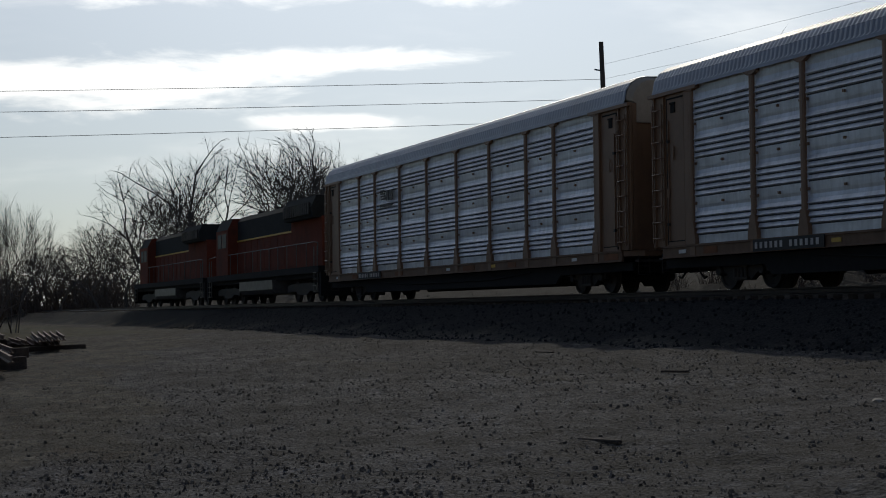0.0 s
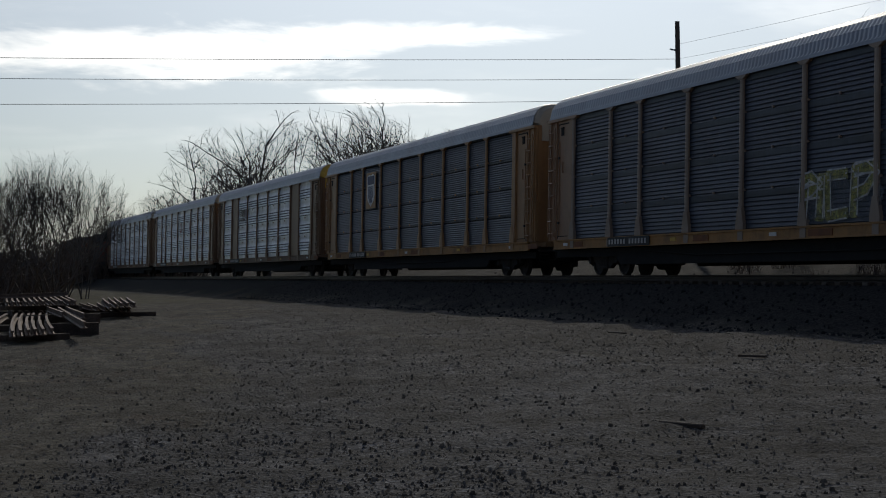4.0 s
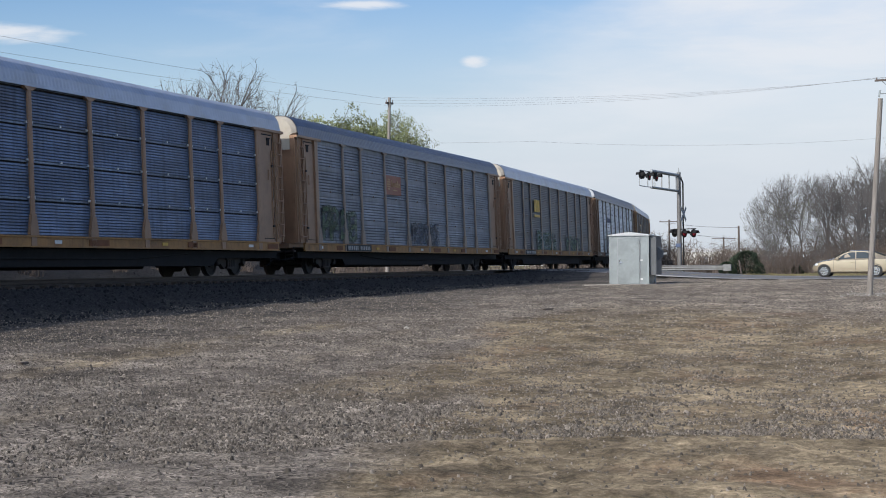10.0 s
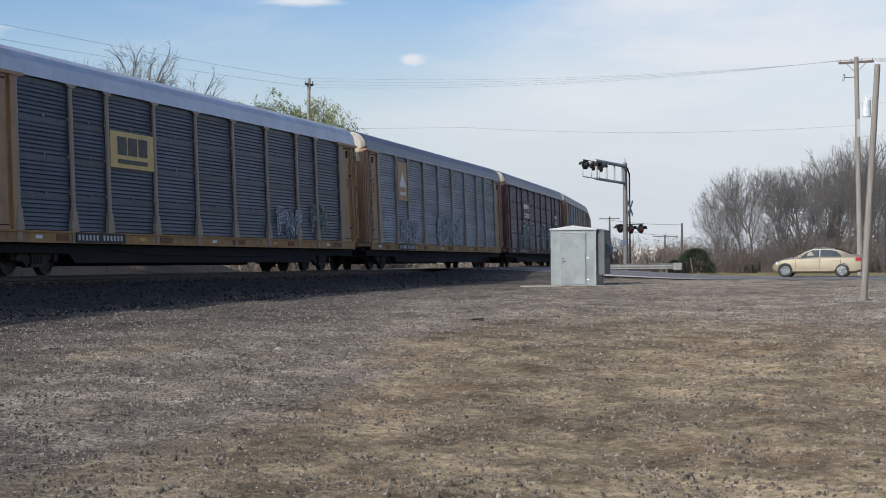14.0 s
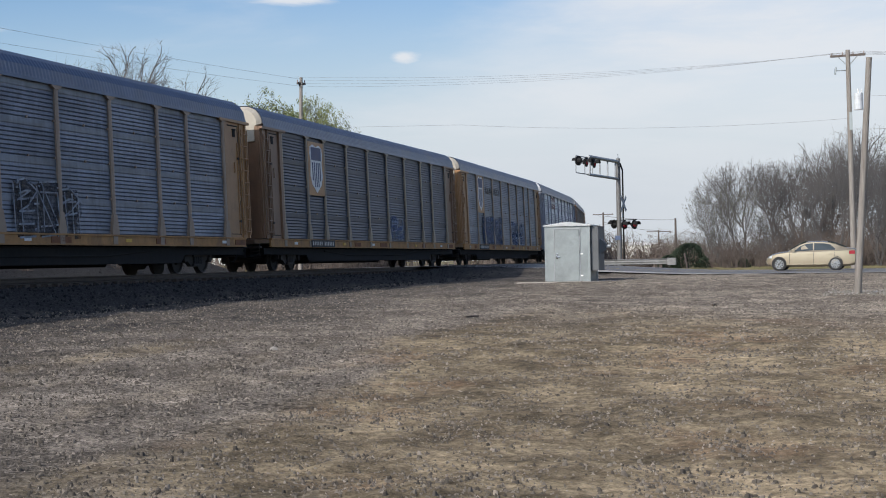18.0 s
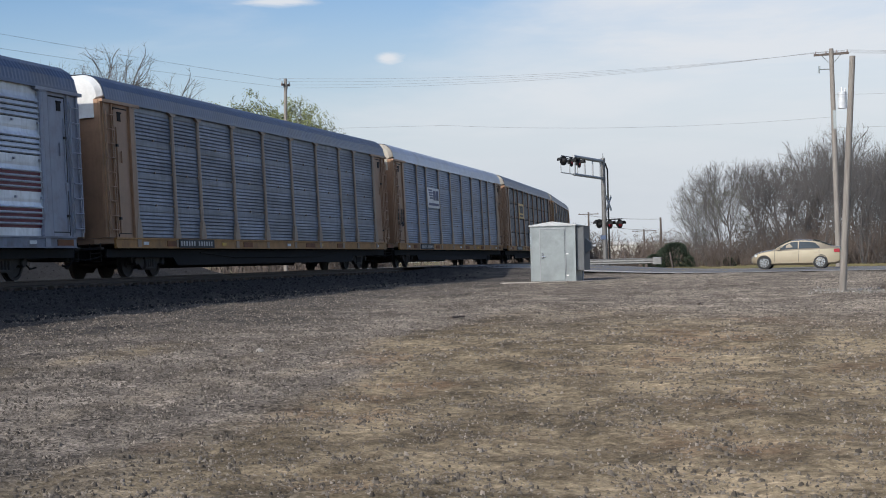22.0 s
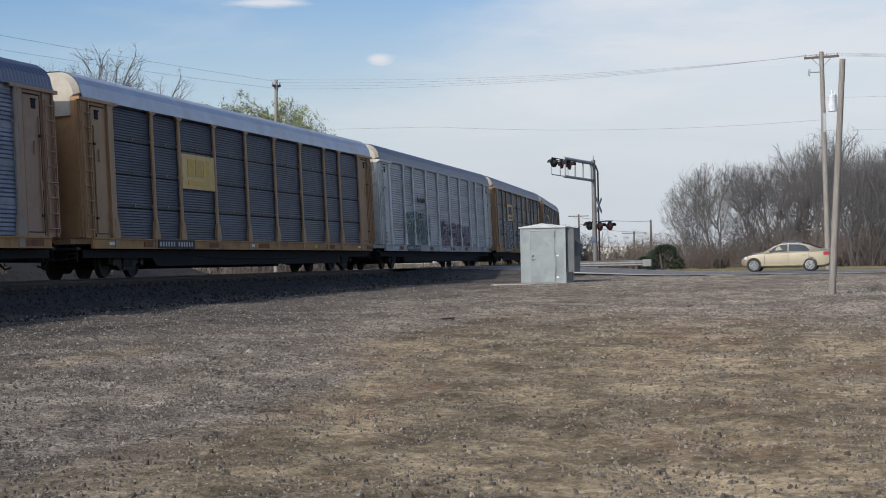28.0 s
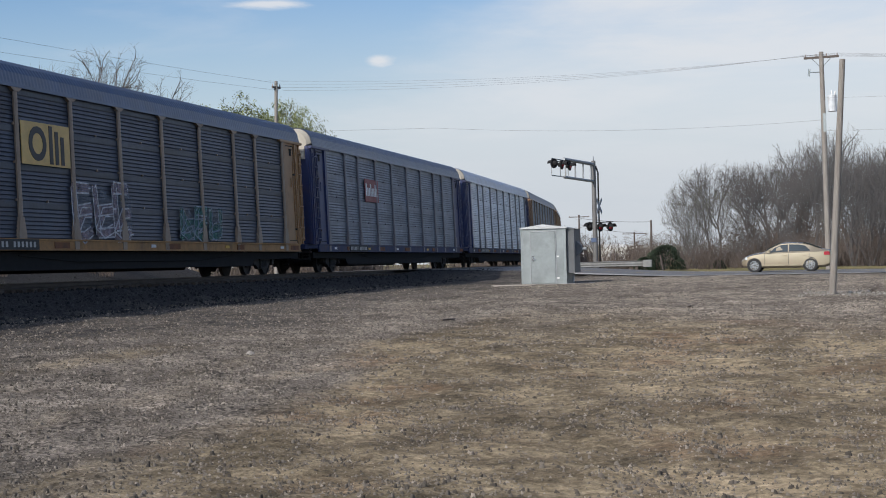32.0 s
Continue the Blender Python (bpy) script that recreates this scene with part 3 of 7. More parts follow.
def sheet_rows(style):
    """From the deck up: (height, depth, kind) of the folds of one side sheet."""
    rows = []
    if style in ("bright", "striped"):
        for g in range(4):
            rows += [(0.05, 0, "flat")] if g else [(0.20, 0, "flat")]
            rows += [(0.135, 0.05, "lip")] * 4
            rows += [(0.30, 0.016, "hollow")]
    elif style == "fine":
        for g in range(4):
            rows += [(0.105, 0.022, "lip")] * 7 + [(0.20, 0.012, "band")]
    else:
        for g in range(4):
            rows += [(0.078, 0.022, "lip")] * 11
            rows += [(0.055, -0.02, "seam"), (0.05, 0, "flat")]
    total = sum(r[0] for r in rows)
    k = (Z_EAVE - Z_DECK) / total
    return [(h * k, d, kind) for h, d, kind in rows]


def side_sheet(width, style, key, bolts):
    b, z = Build(), 0.0
    x0, x1 = -width / 2, width / 2
    total = Z_EAVE - Z_DECK
    lo = {"bright": 0.20, "striped": 0.20, "fine": 0.13}.get(style, 0.16)

    def strip(za, ya, zb, yb, k):
        n = b.pts([(x0, ya, za), (x1, ya, za), (x1, yb, zb), (x0, yb, zb)])
        b.k = k
        b.face([n, n + 1, n + 2, n + 3])

    for i, (h, d, kind) in enumerate(sheet_rows(style)):
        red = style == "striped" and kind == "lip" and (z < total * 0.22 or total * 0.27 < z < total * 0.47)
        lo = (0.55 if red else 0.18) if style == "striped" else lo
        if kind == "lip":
            # the foot of each rib gets its shade as a dark colour
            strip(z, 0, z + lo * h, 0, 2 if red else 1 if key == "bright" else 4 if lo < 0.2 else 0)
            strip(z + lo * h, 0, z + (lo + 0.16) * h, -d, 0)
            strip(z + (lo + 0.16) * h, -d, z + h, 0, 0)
        elif kind == "seam":
            # the seam's recess is coloured near black for its shade
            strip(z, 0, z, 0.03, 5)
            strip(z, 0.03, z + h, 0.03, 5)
            strip(z + h, 0.03, z + h, 0, 0)
        elif kind == "hollow":
            # a wide fold: its lower half leans out over the rib below, its upper half leans back to the sky
            strip(z, 0, z + 0.30 * h, d, 0)
            strip(z + 0.30 * h, d, z + 0.55 * h, 0.3 * d, 0)
            strip(z + 0.55 * h, 0.3 * d, z + h, 0, 0)
        elif kind == "band":
            strip(z, 0, z + 0.15 * h, -d, 0)
            strip(z + 0.15 * h, -d, z + 0.85 * h, -d, 0)
            strip(z + 0.85 * h, -d, z + h, 0, 0)
        else:
            strip(z, 0, z + h, 0, 0)
        z += h
    b.k = 3
    for zz in (0.25, 0.5, 0.75):
        for xx in (x0 + 0.04, 0.0, x1 - 0.04):
            b.box(xx - 0.028, xx + 0.028, -0.05, 0.0, total * zz - 0.012, total * zz + 0.045)
    b.k = 0
    for xx in (x0, x1):
        b.box(xx - 0.008, xx + 0.008, -0.026, 0.04, 0, total)
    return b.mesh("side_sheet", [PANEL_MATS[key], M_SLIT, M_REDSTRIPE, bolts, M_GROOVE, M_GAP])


def post_mesh(m):
    b = Build()
    h = Z_EAVE - Z_DECK
    b.extrude([(-0.09, 0.0), (0.09, 0.0), (0.09, 0.07), (0.035, 0.09), (-0.035, 0.09), (-0.09, 0.07)], "z", 0.55, h)
    out = [(-0.19, 0.0), (0.19, 0.0), (0.19, 0.12), (0.09, 0.55), (-0.09, 0.55), (-0.19, 0.12)]
    b.extrude(out, "y", -0.005, 0.10)
    b.extrude([(-0.26, h), (-0.26, h - 0.05), (-0.10, h - 0.13), (0.10, h - 0.13), (0.26, h - 0.05), (0.26, h)], "y", 0.0, 0.105)
    b.extrude([(-0.12, -0.02), (0.12, -0.02), (0.12, -0.27), (-0.12, -0.27)], "y", 0.02, 0.075)
    return b.mesh("post", m)


def door_mesh(m, w):
    """The folded corner door: one bent sheet with its jambs, drawn upwards."""
    face = [(0.0, 0.0), (0.10, 0.0), (0.10, -0.05), (0.17, -0.05), (0.17, 0.0), (0.58, 0.0), (0.58, -0.045), (0.64, -0.045), (0.64, 0.0), (0.74, 0.0), (0.76, -0.018),
            (w - 0.36, -0.018), (w - 0.34, 0.0), (w - 0.24, 0.0), (w - 0.24, -0.075), (w - 0.02, -0.075), (w - 0.02, 0.0), (w, 0.0)]
    out = [(x, y - 0.015) for x, y in face] + [(w, 0.04), (0.0, 0.04)]
    return Build().extrude(out, "z", 0, Z_EAVE - Z_DECK).mesh("corner_door", m)


def header_mesh(m, w):
    h = Z_EAVE - Z_DECK
    return Build().box(-0.05, w + 0.35, -0.12, -0.004, h - 0.09, h - 0.003).mesh("header_rail", m)


def ladder_mesh(m):
    b = Build()
    for k in range(9):
        b.tube([(0.16, -0.13, 0.2 + 0.4 * k), (0.58, -0.13, 0.2 + 0.4 * k)], 0.02, 5)
        for x in (0.16, 0.58):
            b.box(x - 0.015, x + 0.015, -0.115, -0.02, 0.18 + 0.4 * k, 0.22 + 0.4 * k)
    for x in (0.15, 0.59):
        b.box(x - 0.02, x + 0.02, -0.118, -0.088, 0.1, 3.55)
    return b.mesh("ladder", m)


def roof_mesh(m):
    b = Build()
    prof = []
    for k in range(5):
        a = math.pi / 2 * k / 4
        prof.append((-1.53 + 0.62 * (1 - math.cos(a)), Z_EAVE + 0.10 + (Z_TOP - Z_EAVE - 0.10) * math.sin(a)))
    prof = [(-1.56, Z_EAVE - 0.03), (-1.55, Z_EAVE + 0.05)] + prof + [(0.0, Z_TOP + 0.04)]
    prof = prof + [(-y, z) for y, z in prof[-2::-1]]
    rings, n = [], 320
    for i in range(n + 1):
        x = -HALF + 0.15 + (LENGTH - 0.3) * i / n
        lift = 0.014 * (i % 2)
        rings.append([(x, y * (1 + lift * 0.25 if 2 <= k < len(prof) - 2 else 1), z + (lift if 2 <= k < len(prof) - 2 else 0)) for k, (y, z) in enumerate(prof)])
    b.loft(rings, closed=False, caps=False)
    return b.mesh("roof", m)


def end_wall_mesh(m):
    """A ribbed end door, one sheet."""
    out = [(-1.42, 0.16)]
    for y in (-1.40, -0.75, -0.07, 0.61, 1.26):
        out += [(y, 0.11), (y + 0.01, 0.02), (y + 0.13, 0.02), (y + 0.14, 0.11)]
    out += [(1.42, 0.11), (1.42, 0.16)]
    return Build().extrude([(x, y) for y, x in out], "z", Z_DECK, Z_EAVE).mesh("end_door", m)


def end_cap_mesh(m):
    b = Build()
    out = [(-1.38, Z_EAVE - 0.5), (1.38, Z_EAVE - 0.5), (1.38, Z_EAVE + 0.02), (1.5, Z_EAVE + 0.1)]
    for k in range(1, 7):
        a = math.pi / 2 * k / 6
        out.append((1.5 - 0.6 * (1 - math.cos(a)), Z_EAVE + 0.1 + (Z_TOP - Z_EAVE - 0.12) * math.sin(a)))
    out += [(-y, z) for y, z in out[:1:-1]]
    cx, cz = 0.0, Z_EAVE - 0.55
    small = [(y * 0.9, cz + (z - cz) * 0.93) for y, z in out]
    b.loft([[(0.20, y, z) for y, z in out], [(0.05, y, z) for y, z in out], [(-0.06, y, z) for y, z in small]])
    return b.mesh("roof_end", m)


def sill_mesh(m):
    prof = [(-1.44, Z_SILL), (-1.54, Z_SILL), (-1.54, Z_SILL + 0.03), (-1.505, Z_SILL + 0.035), (-1.505, Z_DECK - 0.05), (-1.54, Z_DECK - 0.045), (-1.54, Z_DECK), (-1.44, Z_DECK)]
    return Build().extrude(prof, "x", -HALF + 0.5, HALF - 0.5).mesh("side_sill", m)


def deck_mesh(m):
    out = [(-HALF + 0.05, -1.1), (-HALF + 0.05, 1.1), (-HALF + 0.5, 1.48), (HALF - 0.5, 1.48), (HALF - 0.05, 1.1), (HALF - 0.05, -1.1), (HALF - 0.5, -1.48), (-HALF + 0.5, -1.48)]
    return Build().extrude([(x, y * 0.972) for x, y in out], "z", Z_DECK - 0.16, Z_DECK - 0.01).mesh("deck", m)


def underframe_mesh():
    b = Build()
    belly = [(-HALF + 0.3, 0.78), (HALF - 0.3, 0.78), (HALF - 0.3, 0.56), (9.0, 0.54), (8.7, 0.30), (-8.7, 0.30), (-9.0, 0.54), (-HALF + 0.3, 0.56)]
    for y in (-1.30, 1.24):
        b.extrude(belly, "y", y, y + 0.06)
    b.box(-HALF + 0.2, HALF - 0.2, -0.25, 0.25, 0.55, 0.95)
    for x in np.arange(-12, 12.1, 2.0):
        b.box(x - 0.05, x + 0.05, -1.3, 1.3, 0.62, 0.92)
    b.tube([(-3.2, -1.0, 0.55), (-1.6, -1.0, 0.55)], 0.2, 10)
    b.box(0.6, 1.2, -1.2, -0.8, 0.38, 0.7)
    b.tube([(-7, -1.33, 0.68), (-4, -1.33, 0.52), (4, -1.33, 0.52), (7, -1.33, 0.68)], 0.02, 5)
    return b.mesh("underframe", M_BLACK)


def coupler_mesh():
    b = Build()
    b.box(-0.55, 0.1, -0.13, 0.13, 0.68, 0.92)
    b.bevel_box(-0.75, -0.5, -0.19, 0.17, 0.62, 0.97, 0.05)
    b.box(-0.2, 0.0, -1.3, 1.3, 0.78, 0.84)
    for y in (-1.25, 0.95):
        b.tube([(-0.12, y, 0.95), (-0.12, y, 0.45), (-0.12, y + 0.32, 0.45), (-0.12, y + 0.32, 0.95)], 0.018, 5)
        b.tube([(-0.12, y, 0.68), (-0.12, y + 0.32, 0.68)], 0.018, 5)
    return b.mesh("coupler", M_STEEL)


def hose_mesh():
    b = Build()
    b.tube([(0.05, -0.45, 0.75), (-0.15, -0.47, 0.5), (-0.38, -0.45, 0.34), (-0.60, -0.4, 0.38)], 0.028, 6)
    b.tube([(0.3, -1.15, 0.62), (-0.1, -1.18, 0.55), (-0.45, -1.0, 0.5), (-0.6, -0.5, 0.62)], 0.018, 5)
    return b.mesh("air_hose", M_BLACK)


WHEEL_R = 0.42


def wheelset_mesh():
    b = Build()
    for s in (-1, 1):
        b.wheel(0, s * 0.70, s * 0.84, 0, [(0, WHEEL_R + 0.03), (0.25, WHEEL_R + 0.02), (0.3, WHEEL_R), (1.0, WHEEL_R - 0.01), (1.0, WHEEL_R - 0.07), (0.75, WHEEL_R - 0.09), (0.7, 0.16), (1.05, 0.13), (1.05, 0.02)], 24)
    b.wheel(0, -1.02, 1.02, 0, [(0, 0.05), (0, 0.085), (1, 0.085), (1, 0.05)], 10)
    return b.mesh("wheelset", [M_STEEL, M_TREAD])


def frame_mesh():
    b = Build()
    out = [(-1.12, 0.40), (-1.12, 0.58), (-0.86, 0.64), (-0.55, 0.60), (-0.42, 0.74), (0.42, 0.74), (0.55, 0.60), (0.86, 0.64), (1.12, 0.58), (1.12, 0.40),
           (0.70, 0.40), (0.48, 0.26), (0.40, 0.20), (-0.40, 0.20), (-0.48, 0.26), (-0.70, 0.40)]
    b.extrude(out, "y", -1.07, -0.93)
    for x in (-0.9, 0.9):
        b.wheel(x, -1.14, -0.98, 0.44, [(0, 0.02), (0, 0.10), (0.2, 0.115), (1, 0.115), (1, 0.02)], 12)
    for x in (-0.22, -0.07, 0.08, 0.23):
        b.tube([(x, -1.10, 0.27), (x, -1.10, 0.50)], 0.05, 8)
    b.box(-0.34, 0.34, -1.14, -1.05, 0.50, 0.57)
    b.box(-0.34, 0.34, -1.14, -1.05, 0.22, 0.28)
    return b.mesh("side_frame", M_STEEL)


def plate_mesh(n_bars, w):
    b = Build()
    b.box(-w / 2, w / 2, -0.012, 0.012, 0.0, 0.27)
    b.k = 1
    x = -w / 2 + 0.09
    bw = (w - 0.35) / n_bars
    for i in range(n_bars):
        if i == n_bars - 6:
            x += 0.17
        b.box(x, x + bw * 0.5, -0.018, -0.011, 0.065, 0.205)
        x += bw
    return b.mesh("lettering_plate", [M_PLATE, M_INK])


def emblem_pieces(shape, w, h, mats):
    """A painted sign: its plain field (or none) and the plain shapes on it, a mesh each. Materials: field, shapes."""
    pieces = []

    def piece(k):
        pieces.append((Build(), mats[k]))
        return pieces[-1][0]

    bare = shape.endswith("_bare")
    shape = shape.removesuffix("_bare")
    if shape != "free" and not bare:
        piece(0).box(-w / 2, w / 2, 0.0, 0.02, 0, h)

    def slab(x0, z0, x1, z1):
        piece(1).box(x0 * w, x1 * w, -0.012, 0.004, z0 * h, z1 * h)

    def ring(cx, cz, r, t, a0=0.0, a1=6.2832, n=16):
        rings = []
        for k in range(n + 1):
            a = a0 + (a1 - a0) * k / n
            c, v = math.cos(a), math.sin(a)
            rings.append([(cx * w + c * q, y, cz * h + v * q) for q, y in ((r, -0.012), (r - t, -0.012), (r - t, 0.004), (r, 0.004))])
        piece(1).loft(rings)

    if shape == "blocks":          # heavy blocks over a bar
        for k in range(3):
            slab(-0.34 + 0.24 * k, 0.36, -0.14 + 0.24 * k, 0.86)
        slab(-0.34, 0.12, 0.34, 0.24)
    elif shape == "free":          # blocks straight on the sheets
        for k in range(3):
            slab(-0.45 + 0.31 * k, 0.30, -0.20 + 0.31 * k, 1.0)
        slab(-0.45, 0.0, 0.45, 0.14)
    elif shape == "script":        # a row of thin upright strokes
        for k in range(8):
            slab(-0.44 + 0.11 * k, 0.25, -0.37 + 0.11 * k, 0.62 + 0.18 * ((k * 5) % 3 == 0))
    elif shape == "notice":        # a framed plate with three rows of small dashes
        for x0, z0, x1, z1 in ((-0.47, 0.03, 0.47, 0.07), (-0.47, 0.93, 0.47, 0.97), (-0.47, 0.07, -0.44, 0.93), (0.44, 0.07, 0.47, 0.93)):
            slab(x0, z0, x1, z1)
        for r, n in ((0.70, 4), (0.43, 3), (0.16, 4)):
            for k in range(n):
                slab(-0.17 * n / 2 + 0.18 * k, r, -0.17 * n / 2 + 0.18 * k + 0.12, r + 0.15)
    elif shape == "lines":         # slanting stripes with two blocks and a bar
        for k in range(4):
            slab(-0.42 + 0.03 * k, 0.84 - 0.13 * k, -0.10 + 0.02 * k, 0.92 - 0.13 * k)
        slab(0.0, 0.40, 0.18, 0.88)
        slab(0.23, 0.40, 0.42, 0.88)
        slab(-0.42, 0.12, 0.42, 0.24)
    elif shape == "shield":
        out = [(-0.38, 0.90), (-0.2, 0.95), (0.0, 0.91), (0.2, 0.95), (0.38, 0.90), (0.41, 0.78), (0.36, 0.62), (0.40, 0.36), (0.30, 0.20), (0.0, 0.05), (-0.30, 0.20), (-0.40, 0.36), (-0.36, 0.62), (-0.41, 0.78)]
        piece(1).extrude([(x * w, z * h) for x, z in out], "y", -0.008, 0.004)
        piece(2).box(-0.32 * w, 0.32 * w, -0.014, -0.006, 0.66 * h, 0.9 * h)
        for k in range(5):
            x = -0.27 + 0.12 * k
            piece(2).box(x * w, (x + 0.055) * w, -0.014, -0.006, (0.16 if 0 < k < 4 else 0.28) * h, 0.62 * h)
    elif shape == "worm":          # one thick bent band
        ring(-0.18, 0.5, 0.18 * w, 0.07 * w)
        for k in range(3):
            slab(0.06 + 0.12 * k, 0.5 - 0.20 * w / h, 0.13 + 0.12 * k, 0.5 + (0.20 - 0.05 * k) * w / h)
    elif shape == "ball":          # a striped disc and a row of strokes
        for k in range(5):
            z = 0.26 + 0.12 * k
            half = math.sqrt(max(0.0, 1 - ((k - 2) / 2.7) ** 2)) * 0.11
            slab(-0.34 - half, z, -0.34 + half, z + 0.08)
        for k in range(8):
            slab(-0.16 + 0.075 * k, 0.42, -0.11 + 0.075 * k, 0.64 + 0.12 * (k in (0, 5)))
        slab(-0.05, 0.22, 0.22, 0.28)
    elif shape == "wheel":
        ring(0, 0.5, 0.42 * h, 0.10 * h)
    elif shape == "wing":
        slab(-0.42, 0.58, 0.12, 0.84)
        slab(-0.42, 0.22, 0.42, 0.32)
        slab(-0.42, 0.08, 0.42, 0.16)
        ring(0.24, 0.52, 0.32 * h, 0.10 * h, -0.3, 2.6)
    elif shape == "hill":
        piece(1).extrude([(-0.36 * w, 0.35 * h), (0.0, 0.75 * h), (0.36 * w, 0.35 * h)], "y", -0.012, 0.004)
        slab(-0.3, 0.14, 0.3, 0.22)
    return [p.mesh("emblem", m) for p, m in pieces]


def graffiti_mesh(seed, w, h, n, mats):
    """A row of sprayed shapes: bent bold strokes with thin outlines on a thin cloud of spray. Materials: fill, outline, haze."""
    rnd, b = random.Random(seed), Build()
    cell = w / n

    def stroke(path, half, y):
        for k, ((xa, za), (xb, zb)) in enumerate(zip(path, path[1:])):
            dx, dz = xb - xa, zb - za
            l = math.hypot(dx, dz) or 1
            ex, ez = dx / l * half * 0.6, dz / l * half * 0.6
            nx, nz = -dz / l * half, dx / l * half
            b.extrude([(xa - ex + nx, za - ez + nz), (xa - ex - nx, za - ez - nz), (xb + ex - nx, zb + ez - nz), (xb + ex + nx, zb + ez + nz)], "y", y - 0.002 - 0.0004 * k, y)

    for i in range(n):
        cx, x0 = -w / 2 + cell * (i + 0.5), -w / 2 + cell * i
        a, c = rnd.uniform(0.06, 0.2), rnd.uniform(0.8, 0.96)
        z0, z1, zm = h * rnd.uniform(0.02, 0.12), h * rnd.uniform(0.86, 1.0), h * rnd.uniform(0.4, 0.6)
        xl, xr = x0 + cell * a, x0 + cell * c
        lean = rnd.uniform(-0.12, 0.12) * cell
        sets = [[(xl, z0), (xl + lean, z1)], [(xr, z0), (xr + lean, z1)], [(xl + lean, z1), (xr, z0)], [(xl, z0), (xr, z0 + 0.04 * h)], [(xl + lean, z1), (xr + lean, z1)],
                [(xl, zm), (xr, zm + 0.05 * h)], [(xl, zm), (cx, zm + 0.1 * h), (xr, z1 - 0.12 * h), (cx, z1), (xl, z1 - 0.06 * h)], [(xr, zm), (cx, zm - 0.02 * h), (xl, z0 + 0.1 * h), (cx, z0), (xr, z0 + 0.12 * h)]]
        chosen = [sets[0]] + rnd.sample(sets[1:], rnd.choice((2, 3, 3)))
        half = min(cell, h) * rnd.uniform(0.10, 0.15)
        b.k = 2
        out = []
        for k in range(14):
            q = 2 * math.pi * k / 14
            out.append((cx + math.cos(q) * cell * 0.55 * rnd.uniform(0.7, 1.15), h / 2 + math.sin(q) * h * 0.52 * rnd.uniform(0.65, 1.15)))
        b.extrude(out, "y", -0.002, 0.0)
        b.k = 0
        for path in chosen:
            stroke(path, half, -0.003)
        # the drawn edges of each bold stroke, and a loose flick past its end
        b.k = 1
        thin = max(0.018, half * 0.16)
        for path in chosen:
            for sgn in (-1, 1):
                side = []
                for k, (x, z) in enumerate(path):
                    xa, za = path[max(k - 1, 0)]
                    xb, zb = path[min(k + 1, len(path) - 1)]
                    l = math.hypot(xb - xa, zb - za) or 1
                    side.append((x - (zb - za) / l * half * sgn * rnd.uniform(0.85, 1.2), z + (xb - xa) / l * half * sgn * rnd.uniform(0.85, 1.2)))
                stroke(side, thin, -0.008)
            (xa, za), (xb, zb) = path[-2], path[-1]
            stroke([(xb, zb), (xb + (xb - xa) * rnd.uniform(0.02, 0.2) + rnd.uniform(-0.1, 0.1), zb + (zb - za) * rnd.uniform(0.0, 0.12))], thin, -0.011)
    return b.mesh("graffiti", mats)


def spray(name, c, alpha=(0.35, 0.92), tag="spray_"):
    return mat(tag + name, c, 0.6, 0, 0.25, 4, thin=alpha)


SPRAY_HAZE = {k: mat("spray_haze_" + k, c, 0.7, 0, 0.25, 4, thin=(0.0, 0.38)) for k, c in {"pale": (0.2, 0.22, 0.25), "black": (0.04, 0.04, 0.05), "blue": (0.06, 0.11, 0.22), "green": (0.12, 0.17, 0.10)}.items()}
SPRAY_RGB = {
    "white": (0.62, 0.62, 0.64), "black": (0.03, 0.03, 0.04), "blue": (0.05, 0.14, 0.34), "pale": (0.30, 0.33, 0.38), "green": (0.16, 0.26, 0.12),
    "teal": (0.08, 0.26, 0.22), "red": (0.30, 0.06, 0.08), "violet": (0.14, 0.13, 0.36), "yellow": (0.55, 0.52, 0.18), "pink": (0.42, 0.33, 0.36)}
SPRAY = {k: spray(k, c) for k, c in SPRAY_RGB.items()}
SIGN = {k: mat("sign_" + k, c, 0.55, 0, 0.12, 3, stain=(0.2, 0.15, 0.1), amount=0.25) for k, c in {
    "yellow": (0.70, 0.46, 0.16), "ink": (0.022, 0.022, 0.03), "red": (0.24, 0.035, 0.045), "white": (0.70, 0.70, 0.69), "navy": (0.035, 0.05, 0.13),
    "tan": (0.46, 0.25, 0.11), "gold": (0.66, 0.41, 0.06), "rust": (0.30, 0.09, 0.05), "teal": (0.10, 0.28, 0.27), "maroon": (0.10, 0.02, 0.035),
    "orange": (0.55, 0.17, 0.03), "steel": (0.30, 0.32, 0.36), "cream": (0.42, 0.375, 0.31)}.items()}
SPRAY_FILL = {k: spray(k, SPRAY_RGB[k], (0.05, 0.52), "spray_fill_") for k in SPRAY_RGB}


def truck(parent, x, name="truck"):
    t = part(name, cached("bolster", lambda: Build().box(-0.25, 0.25, -0.95, 0.95, 0.42, 0.62).mesh("bolster", M_STEEL)), parent, "dark cast-steel four-wheel truck", Matrix.Translation((x, 0, 0)))
    for dx in (-0.9, 0.9):
        part("wheelset", cached("wheelset", wheelset_mesh), t, "", Matrix.Translation((dx, 0, WHEEL_R)))
    for r in (0, 180):
        part("side_frame", cached("frame", frame_mesh), t, "", Matrix.Rotation(radians(r), 4, "Z"))
    return t


M_RUSTPLATE = mat("rusty_plate", (0.22, 0.085, 0.035), 0.8, 0, 0.25, 6, stain=(0.07, 0.04, 0.03), amount=0.7, stain_scale=3)


